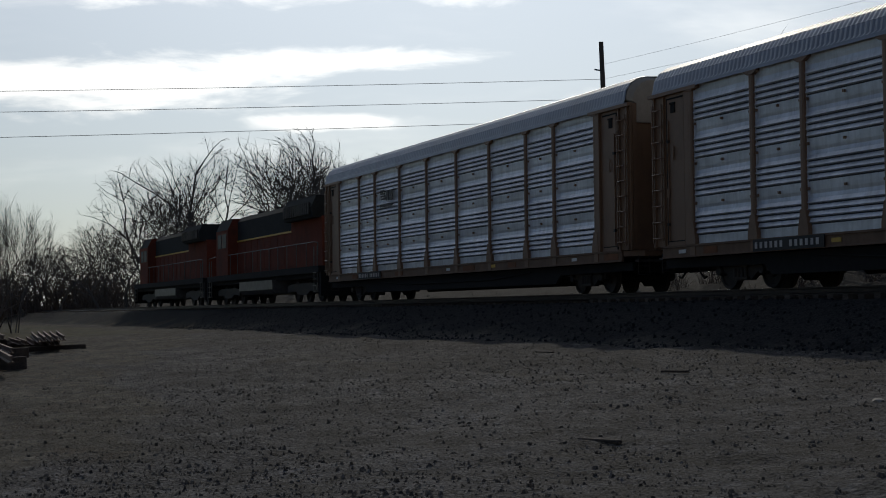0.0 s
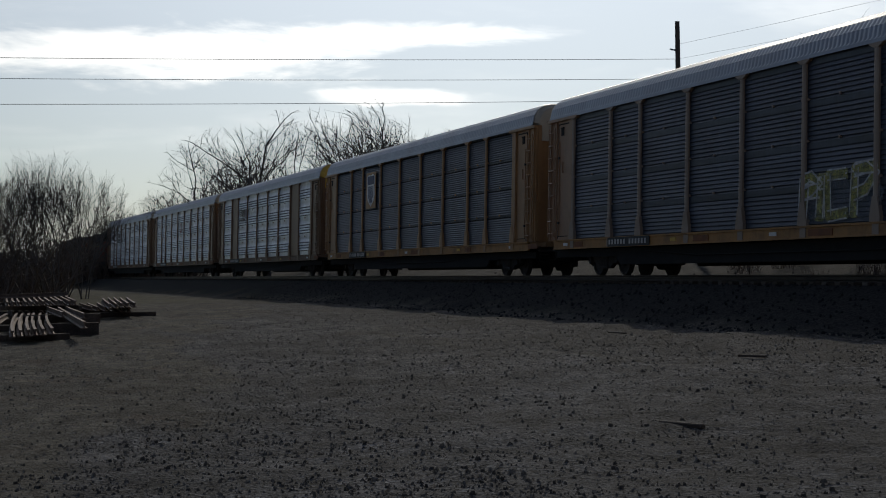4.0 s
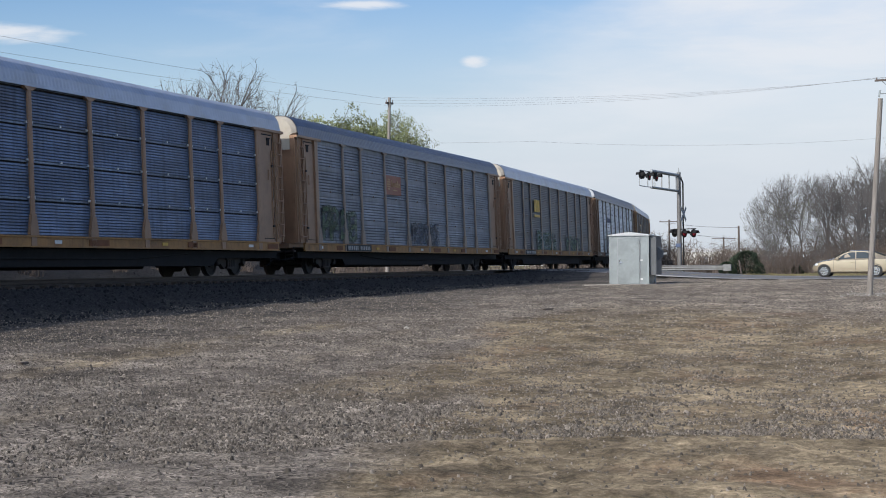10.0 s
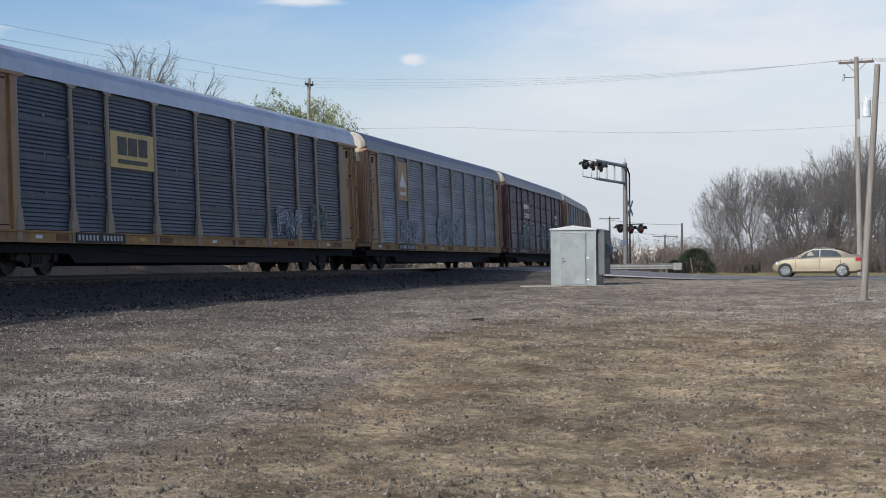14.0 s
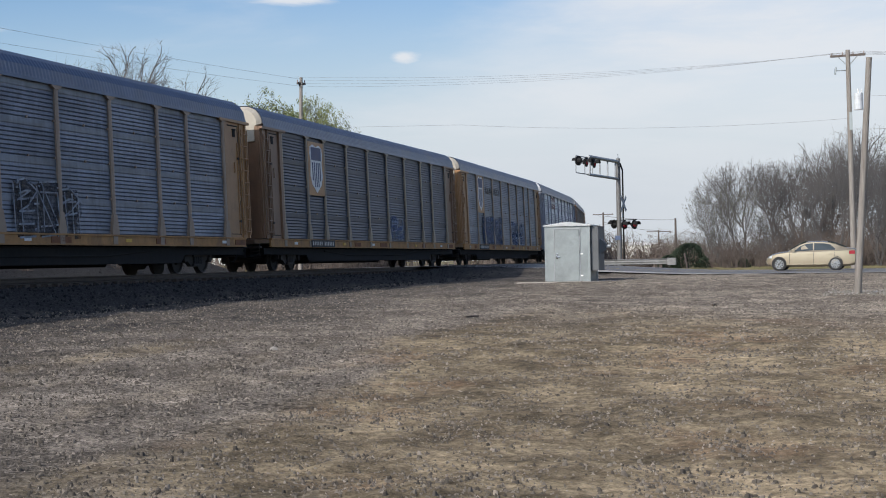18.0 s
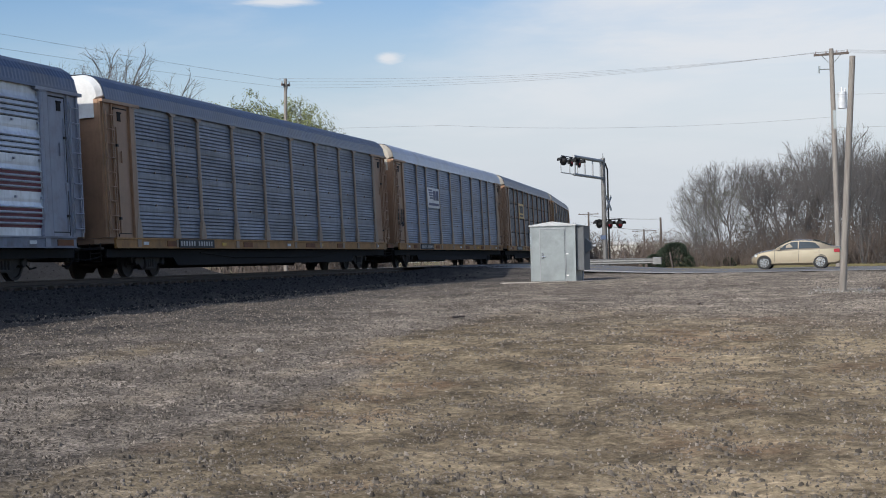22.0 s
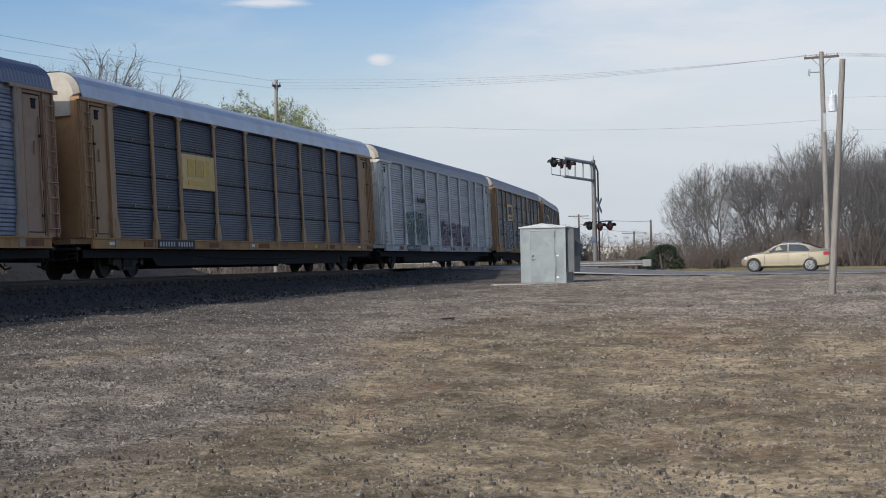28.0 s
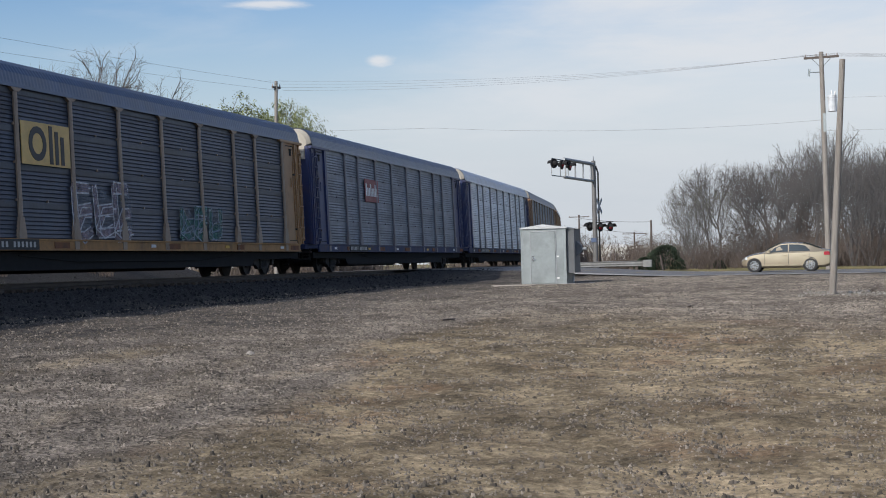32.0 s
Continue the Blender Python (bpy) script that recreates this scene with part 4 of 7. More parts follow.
def autorack(tag, frame_rgb, sheet="grey", style="ribbed", roof="grey", post_rgb=None, plain=False, cap="cream", emblems=(), graffiti=(), words=None,
             bolts="frame", label="", sill_rgb=None, plates=((6, 12),)):
    """One covered car carrier, with its middle at the rail's height as origin, x to its rear."""
    fm = paint(frame_rgb, tag)
    if style == "fine" and frame_rgb != WHITE:
        post_rgb = tuple(0.4 * a + 0.6 * b for a, b in zip(post_rgb or frame_rgb, (0.26, 0.235, 0.21)))
    pm = paint(post_rgb, tag + "_post") if post_rgb else fm
    sr = (0.52, 0.26, 0.085) if (sill_rgb or frame_rgb) in (TAN, OCHRE) else sill_rgb or frame_rgb
    sm = mat("grimy_sill_" + tag, tuple(0.8 * v for v in sr), 0.65, 0, 0.15, 2.0, stain=(0.11, 0.06, 0.035), amount=0.6, stain_scale=1.3, streak=0.2)
    bm_ = {"frame": pm, "white": SIGN["white"], "dark": M_BLACK}[bolts]
    car = thing("autorack_car", label, "rail car", group="autorack cars of the train")
    part("roof", cached(("roof", roof), lambda: roof_mesh(ROOF_MATS[roof])), car, {"white": "pale ribbed metal roof", "pale": "dull pale grey ribbed metal roof", "grey": "blue-grey ribbed metal roof"}[roof])
    for r in (0, 180):
        part("side_sill", cached(("sill", sm.name), lambda: sill_mesh(sm)), car, "", Matrix.Rotation(radians(r), 4, "Z"))
    part("deck", cached(("deck", fm.name), lambda: deck_mesh(fm)), car)
    part("underframe", cached("under", underframe_mesh), car, "sooty black fish-belly underframe")
    edges = POSTS
    key = sheet
    for side in (0, 1):
        turn = Matrix.Rotation(math.pi * side, 4, "Z")
        for i in range(9):
            a, b = edges[i], edges[i + 1]
            w = round(b - a - 0.17, 3)
            blank = plain and i in (1, 7)
            if blank:
                me = cached(("blank", tag, w), lambda: Build().box(-w / 2, w / 2, -0.02, 0.02, 0, Z_EAVE - Z_DECK).mesh("blank_sheet", fm))
            else:
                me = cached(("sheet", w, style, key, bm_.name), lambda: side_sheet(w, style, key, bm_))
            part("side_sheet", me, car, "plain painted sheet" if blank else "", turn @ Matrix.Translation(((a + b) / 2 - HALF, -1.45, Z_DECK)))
        for p in edges:
            part("post", cached(("post", pm.name), lambda: post_mesh(pm)), car, "", turn @ Matrix.Translation((p - HALF, -1.45, Z_DECK)) @ Matrix.Diagonal((1, -1, 1, 1)))
    w = POSTS[0] - 0.03
    for r in (0, 180):
        turn = Matrix.Rotation(radians(r), 4, "Z")
        flip = Matrix.Diagonal((1, -1, 1, 1))
        for f in (Matrix.Identity(4), flip):
            # one corner door on each side of each end
            d = part("corner_door", cached(("door", fm.name), lambda: door_mesh(fm, w)), car, "", turn @ f @ Matrix.Translation((-HALF, -1.45, Z_DECK)))
            part("header_rail", cached(("header", fm.name), lambda: header_mesh(fm, w)), d)
            part("ladder", cached(("ladder", fm.name), lambda: ladder_mesh(fm)), d)
            if (r == 0) == (f is not flip):
                part("door_handle", cached(("handle", fm.name), lambda: Build().box(1.10, 1.13, -0.075, -0.045, 2.1, 2.45).box(1.09, 1.14, -0.05, -0.012, 2.12, 2.16).box(1.09, 1.14, -0.05, -0.012, 2.39, 2.43).mesh("door_handle", fm)), d)
                part("vent", cached("door_vent", lambda: Build().box(0.97, 1.17, -0.050, -0.032, 3.28, 3.50).box(0.95, 1.19, -0.070, -0.032, 3.5, 3.54).mesh("vent", M_BLACK)), d, "small black door vent")
                part("door_gap", cached("door_gap", lambda: Build().box(0.745, 0.775, -0.040, -0.012, 0.03, 3.66).box(0.775, 1.56, -0.040, -0.030, 3.62, 3.66).box(0.775, 1.56, -0.040, -0.030, 0.10, 0.125).mesh("door_gap", M_BLACK)), d, "dark gap round the door leaf")
                for zz in (0.5, 2.55):
                    part("latch", cached("latch", lambda: Build().box(0.795, 0.89, -0.088, -0.030, 0, 0.07).mesh("latch", M_STEEL)), d, "dark steel door latch", Matrix.Translation((0, 0, zz)))
                part("lock_bar", cached(("lock_bar", fm.name), lambda: Build().box(0.835, 0.865, -0.068, -0.030, 0.12, 3.1).bevel_box(0.80, 0.90, -0.080, -0.030, 1.2, 1.42, 0.015).mesh("lock_bar", fm)), d)
        part("end_door", cached(("end", fm.name), lambda: end_wall_mesh(fm)), car, "", turn @ Matrix.Translation((-HALF, 0, 0)))
        part("roof_end", cached(("cap", cap), lambda: end_cap_mesh(SIGN[cap])), car, "", turn @ Matrix.Translation((-HALF + 0.1, 0, 0)))
        part("coupler", cached("coupler", coupler_mesh), car, "", turn @ Matrix.Translation((-HALF + 0.15, 0, 0)))
        part("air_hose", cached("hose", hose_mesh), car, "", turn @ Matrix.Translation((-HALF, 0, 0)))
    for x in (-10.3, 10.3):
        truck(car, x)
    # small reflectors and riveted rusty plates on the sill that faces the yard
    rnd = random.Random(tag)
    for k in range(5):
        x = -11.5 + 5.6 * k + rnd.uniform(-1, 1)
        part("reflector", cached(("reflector", k % 2), lambda: Build().box(-0.16, 0.16, -0.008, 0.008, 0, 0.09).mesh("reflector", SIGN["gold" if k % 2 else "white"])), car, "", Matrix.Translation((x, -1.515, Z_SILL + 0.1)))
        part("rusty_plate", cached(("rusty_plate", k % 3), lambda: Build().bevel_box(-0.3 - 0.1 * (k % 3), 0.3 + 0.1 * (k % 3), -0.012, 0.008, 0, 0.16, 0.004).mesh("rusty_plate", M_RUSTPLATE)), car, "", Matrix.Translation((x + rnd.uniform(1, 2.4), -1.513, Z_SILL + 0.06)))
    for x, n in plates:
        part("lettering_plate", cached(("plate", n), lambda: plate_mesh(n, 0.2 * n + 0.3)), car, "black panel with white stencilled marks", Matrix.Translation((x - HALF, -1.545, Z_SILL + 0.015)))
    for shape, pos, z, w_, h, mats in emblems:
        pieces = cached(("emblem", shape, w_, h, mats), lambda: emblem_pieces(shape, w_, h, [SIGN[m] for m in mats]))
        field = part("painted_emblem", pieces[0], car, "painted company emblem", Matrix.Translation((pos - HALF, -1.525 if pos > 1.9 else -1.50, z)))
        for me in pieces[1:]:
            part("emblem_shape", me, field)
    for k, (pos, z, w_, h, n, mats) in enumerate(graffiti):
        tag_ = part("graffiti", graffiti_mesh(tag + str(k), w_, h, n, [SPRAY_FILL[mats[0]], SPRAY[mats[1]], SPRAY_HAZE.get(mats[2], SPRAY_HAZE["pale"])]), car, "sprayed " + mats[0] + " graffiti with " + mats[1] + " outlines",
             Matrix.Translation((pos - HALF, -1.515, z)))
        tag_["kind"] = "stuff"
    if words:
        text, x, z, size, m = words
        cu = bpy.data.curves.new("words", "FONT")
        cu.body, cu.size, cu.extrude, cu.offset = text, size, 0.004, 0.006
        tmp = new("words", cu)
        bpy.context.view_layer.update()
        me = bpy.data.meshes.new_from_object(tmp.evaluated_get(bpy.context.evaluated_depsgraph_get()))
        bpy.data.objects.remove(tmp)
        me.materials.clear()
        me.materials.append(SIGN[m])
        part("slogan", me, car, "dark painted slogan", Matrix.Translation((x - HALF, -1.479, z)) @ Matrix.Rotation(math.pi / 2, 4, "X"))
    return car


def mid(i):
    """The middle of side sheet i, from the front end."""
    return (POSTS[i] + POSTS[i + 1]) / 2


CARS = [
    dict(tag="c1", frame_rgb=BROWN, sheet="bright", style="bright", roof="pale", emblems=[("lines_bare", mid(2), 3.4, 1.7, 0.8, ("steel", "ink"))], label="bright slatted silver autorack with brown ends and posts"),
    dict(tag="c2", frame_rgb=BROWN, sheet="bright", style="bright", roof="pale", emblems=[("wheel_bare", mid(4) + 0.2, 3.2, 0.7, 0.9, ("red", "red")), ("wheel_bare", mid(6) - 1.4, 3.2, 0.7, 0.9, ("red", "red"))], label="bright slatted silver autorack with two small red signs"),
    dict(tag="c3", frame_rgb=BROWN, sheet="bright", style="bright", roof="pale", plain=True, cap="gold", emblems=[("lines_bare", mid(2), 3.3, 1.9, 0.9, ("steel", "ink"))], label="bright slatted autorack with two plain brown panels"),
    dict(tag="c4", frame_rgb=OCHRE, sheet="dark", roof="pale", emblems=[("shield", mid(2), 3.0, 1.5, 1.6, ("tan", "white", "navy"))], label="sooty dark autorack with ochre posts and a shield"),
    dict(tag="c5", frame_rgb=TAN, sheet="dark", style="fine", roof="pale", graffiti=[(mid(5), 1.2, 3.2, 1.1, 3, ("yellow", "white", "yellow")), (mid(6) + 1, 1.2, 3.0, 1.0, 4, ("pale", "white", "black"))], label="grey weathered autorack with yellow and white graffiti"),
    dict(tag="c6", frame_rgb=BROWN, sheet="bright", style="bright", roof="white", plain=True, emblems=[("free", mid(1), 3.5, 1.0, 0.5, ("ink", "ink"))], cap="gold", label="bright slatted autorack with plain rust-brown panels"),
    dict(tag="c7", frame_rgb=LILAC, sheet="bright", style="striped", roof="pale", cap="steel", emblems=[("ball", mid(2), 4.05, 2.65, 0.86, ("maroon", "white")), ("blocks", mid(8) + 2.2, 3.3, 0.6, 0.35, ("steel", "ink"))], plates=((8, 12), (18.6, 4)), label="silver autorack with dark red stripes and lilac-grey posts"),
    dict(tag="c8", frame_rgb=OCHRE, sheet="dark", roof="pale", emblems=[("blocks", mid(2), 3.05, 2.6, 0.95, ("yellow", "ink"))],
         graffiti=[(9.4 + 1.4, 1.0, 2.6, 1.2, 3, ("pale", "violet", "white")), (mid(4) + 0.9, 1.05, 6.0, 1.15, 6, ("white", "violet", "pale")), (mid(6) + 0.8, 1.15, 4.2, 1.2, 4, ("pale", "black", "violet"))], label="dark grey autorack with ochre posts and large pale graffiti"),
    dict(tag="c9", frame_rgb=YELLOW, sheet="silver", roof="pale", emblems=[("blocks", mid(2), 3.0, 2.6, 0.92, ("yellow", "ink")), ("notice", 1.05, 3.55, 0.72, 0.5, ("gold", "ink")), ("notice", 1.05, 1.75, 0.56, 0.2, ("gold", "ink"))],
         graffiti=[(mid(6) + 0.4, 1.25, 1.8, 0.5, 3, ("pink", "pale", "pink")), (mid(7) + 0.3, 1.4, 1.8, 0.55, 4, ("white", "pale", "white"))], label="grey autorack with yellow posts, ends and sill"),
    dict(tag="c10", frame_rgb=TAN, sheet="blue", roof="white", bolts="white", emblems=[("lines", mid(6), 2.6, 2.3, 0.95, ("white", "red"))], sill_rgb=OCHRE, label="blue-grey autorack with tan posts and white bolts"),
    dict(tag="c11", frame_rgb=BROWN, post_rgb=(0.24, 0.16, 0.11), sheet="bright", style="fine", roof="grey", sill_rgb=TAN, emblems=[("lines_bare", mid(2) + 0.2, 3.3, 2.2, 0.9, ("steel", "navy"))], label="bright slatted silver autorack with brown posts"),
    dict(tag="c12", frame_rgb=TAN, sheet="blue", roof="white", bolts="white", sill_rgb=OCHRE, emblems=[("lines", mid(2), 2.95, 2.6, 1.0, ("white", "navy"))], label="blue-grey autorack with tan ends and a white sign"),
    dict(tag="c13", frame_rgb=TAN, sheet="grey", style="fine", roof="grey", emblems=[("ball", mid(3) - 0.4, 3.2, 1.9, 0.8, ("rust", "tan"))], graffiti=[(4.0, 1.2, 3.6, 1.2, 4, ("green", "black", "yellow")), (mid(4) + 1, 1.2, 3.8, 0.9, 5, ("pale", "black", "pale"))], label="grey slatted autorack with dark graffiti along the base"),
    dict(tag="c14", frame_rgb=TAN, sheet="dark", style="fine", roof="white", emblems=[("free", mid(2) + 0.2, 3.0, 1.7, 1.0, ("gold", "gold"))], graffiti=[(mid(3), 1.15, 5.6, 1.0, 6, ("green", "pale", "green")), (mid(6), 1.15, 4.6, 0.8, 6, ("pale", "green", "green"))], label="sooty dark autorack with gold blocks and green graffiti"),
    dict(tag="c15", frame_rgb=BROWN, post_rgb=(0.2, 0.17, 0.15), sheet="bright", style="fine", roof="grey", sill_rgb=BROWN, emblems=[("script_bare", mid(2), 3.2, 2.4, 0.7, ("steel", "navy"))], cap="white", graffiti=[(mid(2) + 0.6, 1.15, 5.2, 1.3, 5, ("black", "pale", "blue"))], label="bright slatted silver autorack with blue-black graffiti"),
    dict(tag="c16", frame_rgb=OCHRE, sheet="dark", style="fine", roof="white", emblems=[("blocks", mid(2), 2.9, 2.6, 1.0, ("yellow", "ink"))], graffiti=[(mid(6) + 0.6, 1.15, 2.4, 1.0, 3, ("pale", "white", "pale")), (mid(7) + 1.2, 1.3, 1.8, 1.1, 3, ("pale", "green", "white"))], label="sooty dark autorack with ochre posts and a yellow sign"),
    dict(tag="c17", frame_rgb=TAN, sheet="grey", style="fine", roof="grey", emblems=[("hill", mid(1), 3.0, 1.5, 1.7, ("tan", "white"))], graffiti=[(mid(1) + 1.0, 1.2, 3.0, 0.9, 4, ("white", "pale", "white")), (mid(4) + 0.6, 1.2, 5.2, 1.3, 5, ("white", "pale", "white"))], label="grey slatted autorack with a tall picture sign"),
    dict(tag="c18", frame_rgb=MAROON, sheet="plum", roof="grey", emblems=[("wing", mid(2) + 0.3, 3.0, 2.7, 1.1, ("maroon", "white")), ("wing", mid(7) + 1.0, 2.9, 1.5, 0.8, ("maroon", "white"))],
         graffiti=[(mid(2) + 0.3, 1.1, 5.6, 1.6, 5, ("teal", "white", "green")), (mid(5) + 0.8, 1.1, 5.4, 1.6, 5, ("teal", "white", "black"))], label="maroon autorack with teal graffiti and white-winged signs"),
    dict(tag="c19", frame_rgb=OCHRE, sheet="grey", style="fine", roof="grey", emblems=[("wheel", 0.95, 3.6, 0.8, 0.8, ("tan", "navy"))], graffiti=[(mid(1) - 0.4, 1.0, 1.9, 1.1, 2, ("white", "pale", "white")), (mid(4) + 0.8, 1.0, 3.2, 1.3, 3, ("black", "pale", "black"))], label="grey autorack with ochre posts and a round blue emblem"),
    dict(tag="c20", frame_rgb=BROWN, post_rgb=(0.30, 0.2, 0.09), sheet="dark", style="fine", roof="grey", sill_rgb=OCHRE, emblems=[("shield", mid(1), 2.75, 1.75, 2.0, ("tan", "white", "navy"))], graffiti=[(mid(5) - 0.2, 1.2, 2.0, 0.9, 2, ("blue", "pale", "pale"))], label="sooty dark autorack with a tall shield and ochre sill"),
    dict(tag="c21", frame_rgb=OCHRE, sheet="grey", style="fine", roof="grey", emblems=[("shield", mid(1), 2.85, 1.75, 2.1, ("tan", "white", "navy"))], words=("BUILDING AMERICA", 7.3, 4.0, 0.5, "ink"), graffiti=[(mid(2) + 0.9, 1.15, 6.2, 1.4, 5, ("blue", "black", "blue")), (mid(5) + 1.0, 1.15, 4.8, 1.3, 4, ("blue", "pale", "blue"))], label="grey autorack with a shield, slogan and blue graffiti"),
    dict(tag="c22", frame_rgb=LILAC, sheet="bright", style="striped", roof="grey", cap="white", emblems=[("ball", mid(2), 3.95, 2.65, 0.86, ("maroon", "white"))], label="silver autorack with dark red stripes and lilac-grey posts"),
    dict(tag="c23", frame_rgb=TAN, post_rgb=OCHRE, sheet="grey", style="fine", roof="grey", cap="white", label="plain grey autorack with tan ends and ochre posts"),
    dict(tag="c24", frame_rgb=TAN, sheet="blue", style="fine", roof="white", sill_rgb=OCHRE, emblems=[("lines", mid(2), 2.9, 2.6, 1.0, ("white", "navy"))], graffiti=[(1.0, 1.9, 1.1, 0.8, 2, ("black", "black", "black"))], label="blue-grey autorack with a white striped sign"),
    dict(tag="c25", frame_rgb=TAN, sheet="dark", roof="grey", emblems=[("blocks", mid(2), 3.0, 2.6, 1.0, ("yellow", "ink"))], graffiti=[(mid(4) - 0.2, 1.0, 4.2, 1.2, 4, ("pale", "white", "white")), (mid(7), 1.2, 3.0, 0.9, 3, ("pale", "white", "pale"))], label="grey autorack with a yellow sign and pale graffiti"),
    dict(tag="c26", frame_rgb=OCHRE, sheet="dark", style="fine", roof="grey", emblems=[("worm", mid(1), 2.7, 1.75, 2.1, ("tan", "ink"))], label="sooty dark autorack with a tall tan sign"),
    dict(tag="c27", frame_rgb=TAN, sheet="grey", style="fine", roof="grey", emblems=[("blocks", mid(3), 3.2, 1.7, 0.8, ("rust", "steel"))], label="grey slatted autorack with a faded rusty sign"),
    dict(tag="c28", frame_rgb=OCHRE, sheet="dark", roof="white", emblems=[("blocks", mid(2), 2.7, 2.6, 1.1, ("yellow", "gold"))], label="sooty dark autorack with ochre posts and sign"),
    dict(tag="c29", frame_rgb=WHITE, sheet="silver", style="fine", roof="grey", emblems=[("script_bare", mid(2) + 0.2, 3.1, 2.0, 0.5, ("steel", "ink"))], graffiti=[(mid(1) + 1.6, 1.1, 5.6, 1.5, 4, ("green", "pale", "pink")), (mid(5), 1.1, 7.4, 1.2, 6, ("red", "pale", "pink"))], label="grey autorack with white posts and red graffiti"),
    dict(tag="c30", frame_rgb=OCHRE, sheet="dark", roof="grey", emblems=[("blocks", mid(2), 2.95, 2.6, 1.1, ("yellow", "ink"))], graffiti=[(mid(1) + 0.9, 1.0, 4.2, 2.0, 3, ("pale", "white", "pale")), (mid(4) + 0.2, 1.3, 4.6, 1.1, 4, ("pale", "white", "blue")), (mid(7) + 0.4, 1.4, 2.6, 1.1, 3, ("pale", "white", "pale"))], label="grey autorack with a yellow sign and white graffiti"),
    dict(tag="c31", frame_rgb=OCHRE, sheet="dark", style="fine", roof="grey", emblems=[("worm", mid(2), 3.0, 2.5, 1.1, ("yellow", "ink"))], graffiti=[(mid(3) + 0.2, 1.1, 3.6, 1.5, 3, ("pink", "white", "red")), (mid(5) + 1.2, 1.2, 3.2, 1.0, 3, ("teal", "pale", "teal"))], label="grey autorack with ochre posts and a yellow sign"),
    dict(tag="c32", frame_rgb=NAVY, sheet="grey", style="fine", roof="grey", emblems=[("script", mid(2) + 0.6, 3.0, 2.2, 1.0, ("red", "white"))], label="grey autorack with navy ends and a red sign"),
    dict(tag="c33", frame_rgb=NAVY, post_rgb=LILAC, sheet="bright", style="fine", roof="white", label="pale slatted autorack with navy ends"),
    dict(tag="c34", frame_rgb=TAN, sheet="grey", style="fine", roof="grey", label="grey weathered autorack with tan ends"),
    dict(tag="c35", frame_rgb=OCHRE, sheet="dark", roof="grey", label="sooty dark autorack with ochre ends"),
    dict(tag="c36", frame_rgb=TAN, sheet="blue", style="fine", roof="white", label="blue-grey autorack with tan ends"),
]
TRAIN = [autorack(**spec) for spec in CARS]


def train_pose(i, t):
    """Where the vehicle with number i in the train stands at t seconds (the first car carrier is 1)."""
    u = t - 7
    s = 13.43 + PITCH * (i - 9) - 24.285 * u + 0.00903 * u * u
    ax, ay, _ = track(s - 10)
    bx, by, _ = track(s + 10)
    a = math.atan2(by - ay, bx - ax)
    return Matrix.Translation(((ax + bx) / 2, (ay + by) / 2, RAIL_Z)) @ Matrix.Rotation(a, 4, "Z") @ Matrix.Rotation(-CANT, 4, "X")


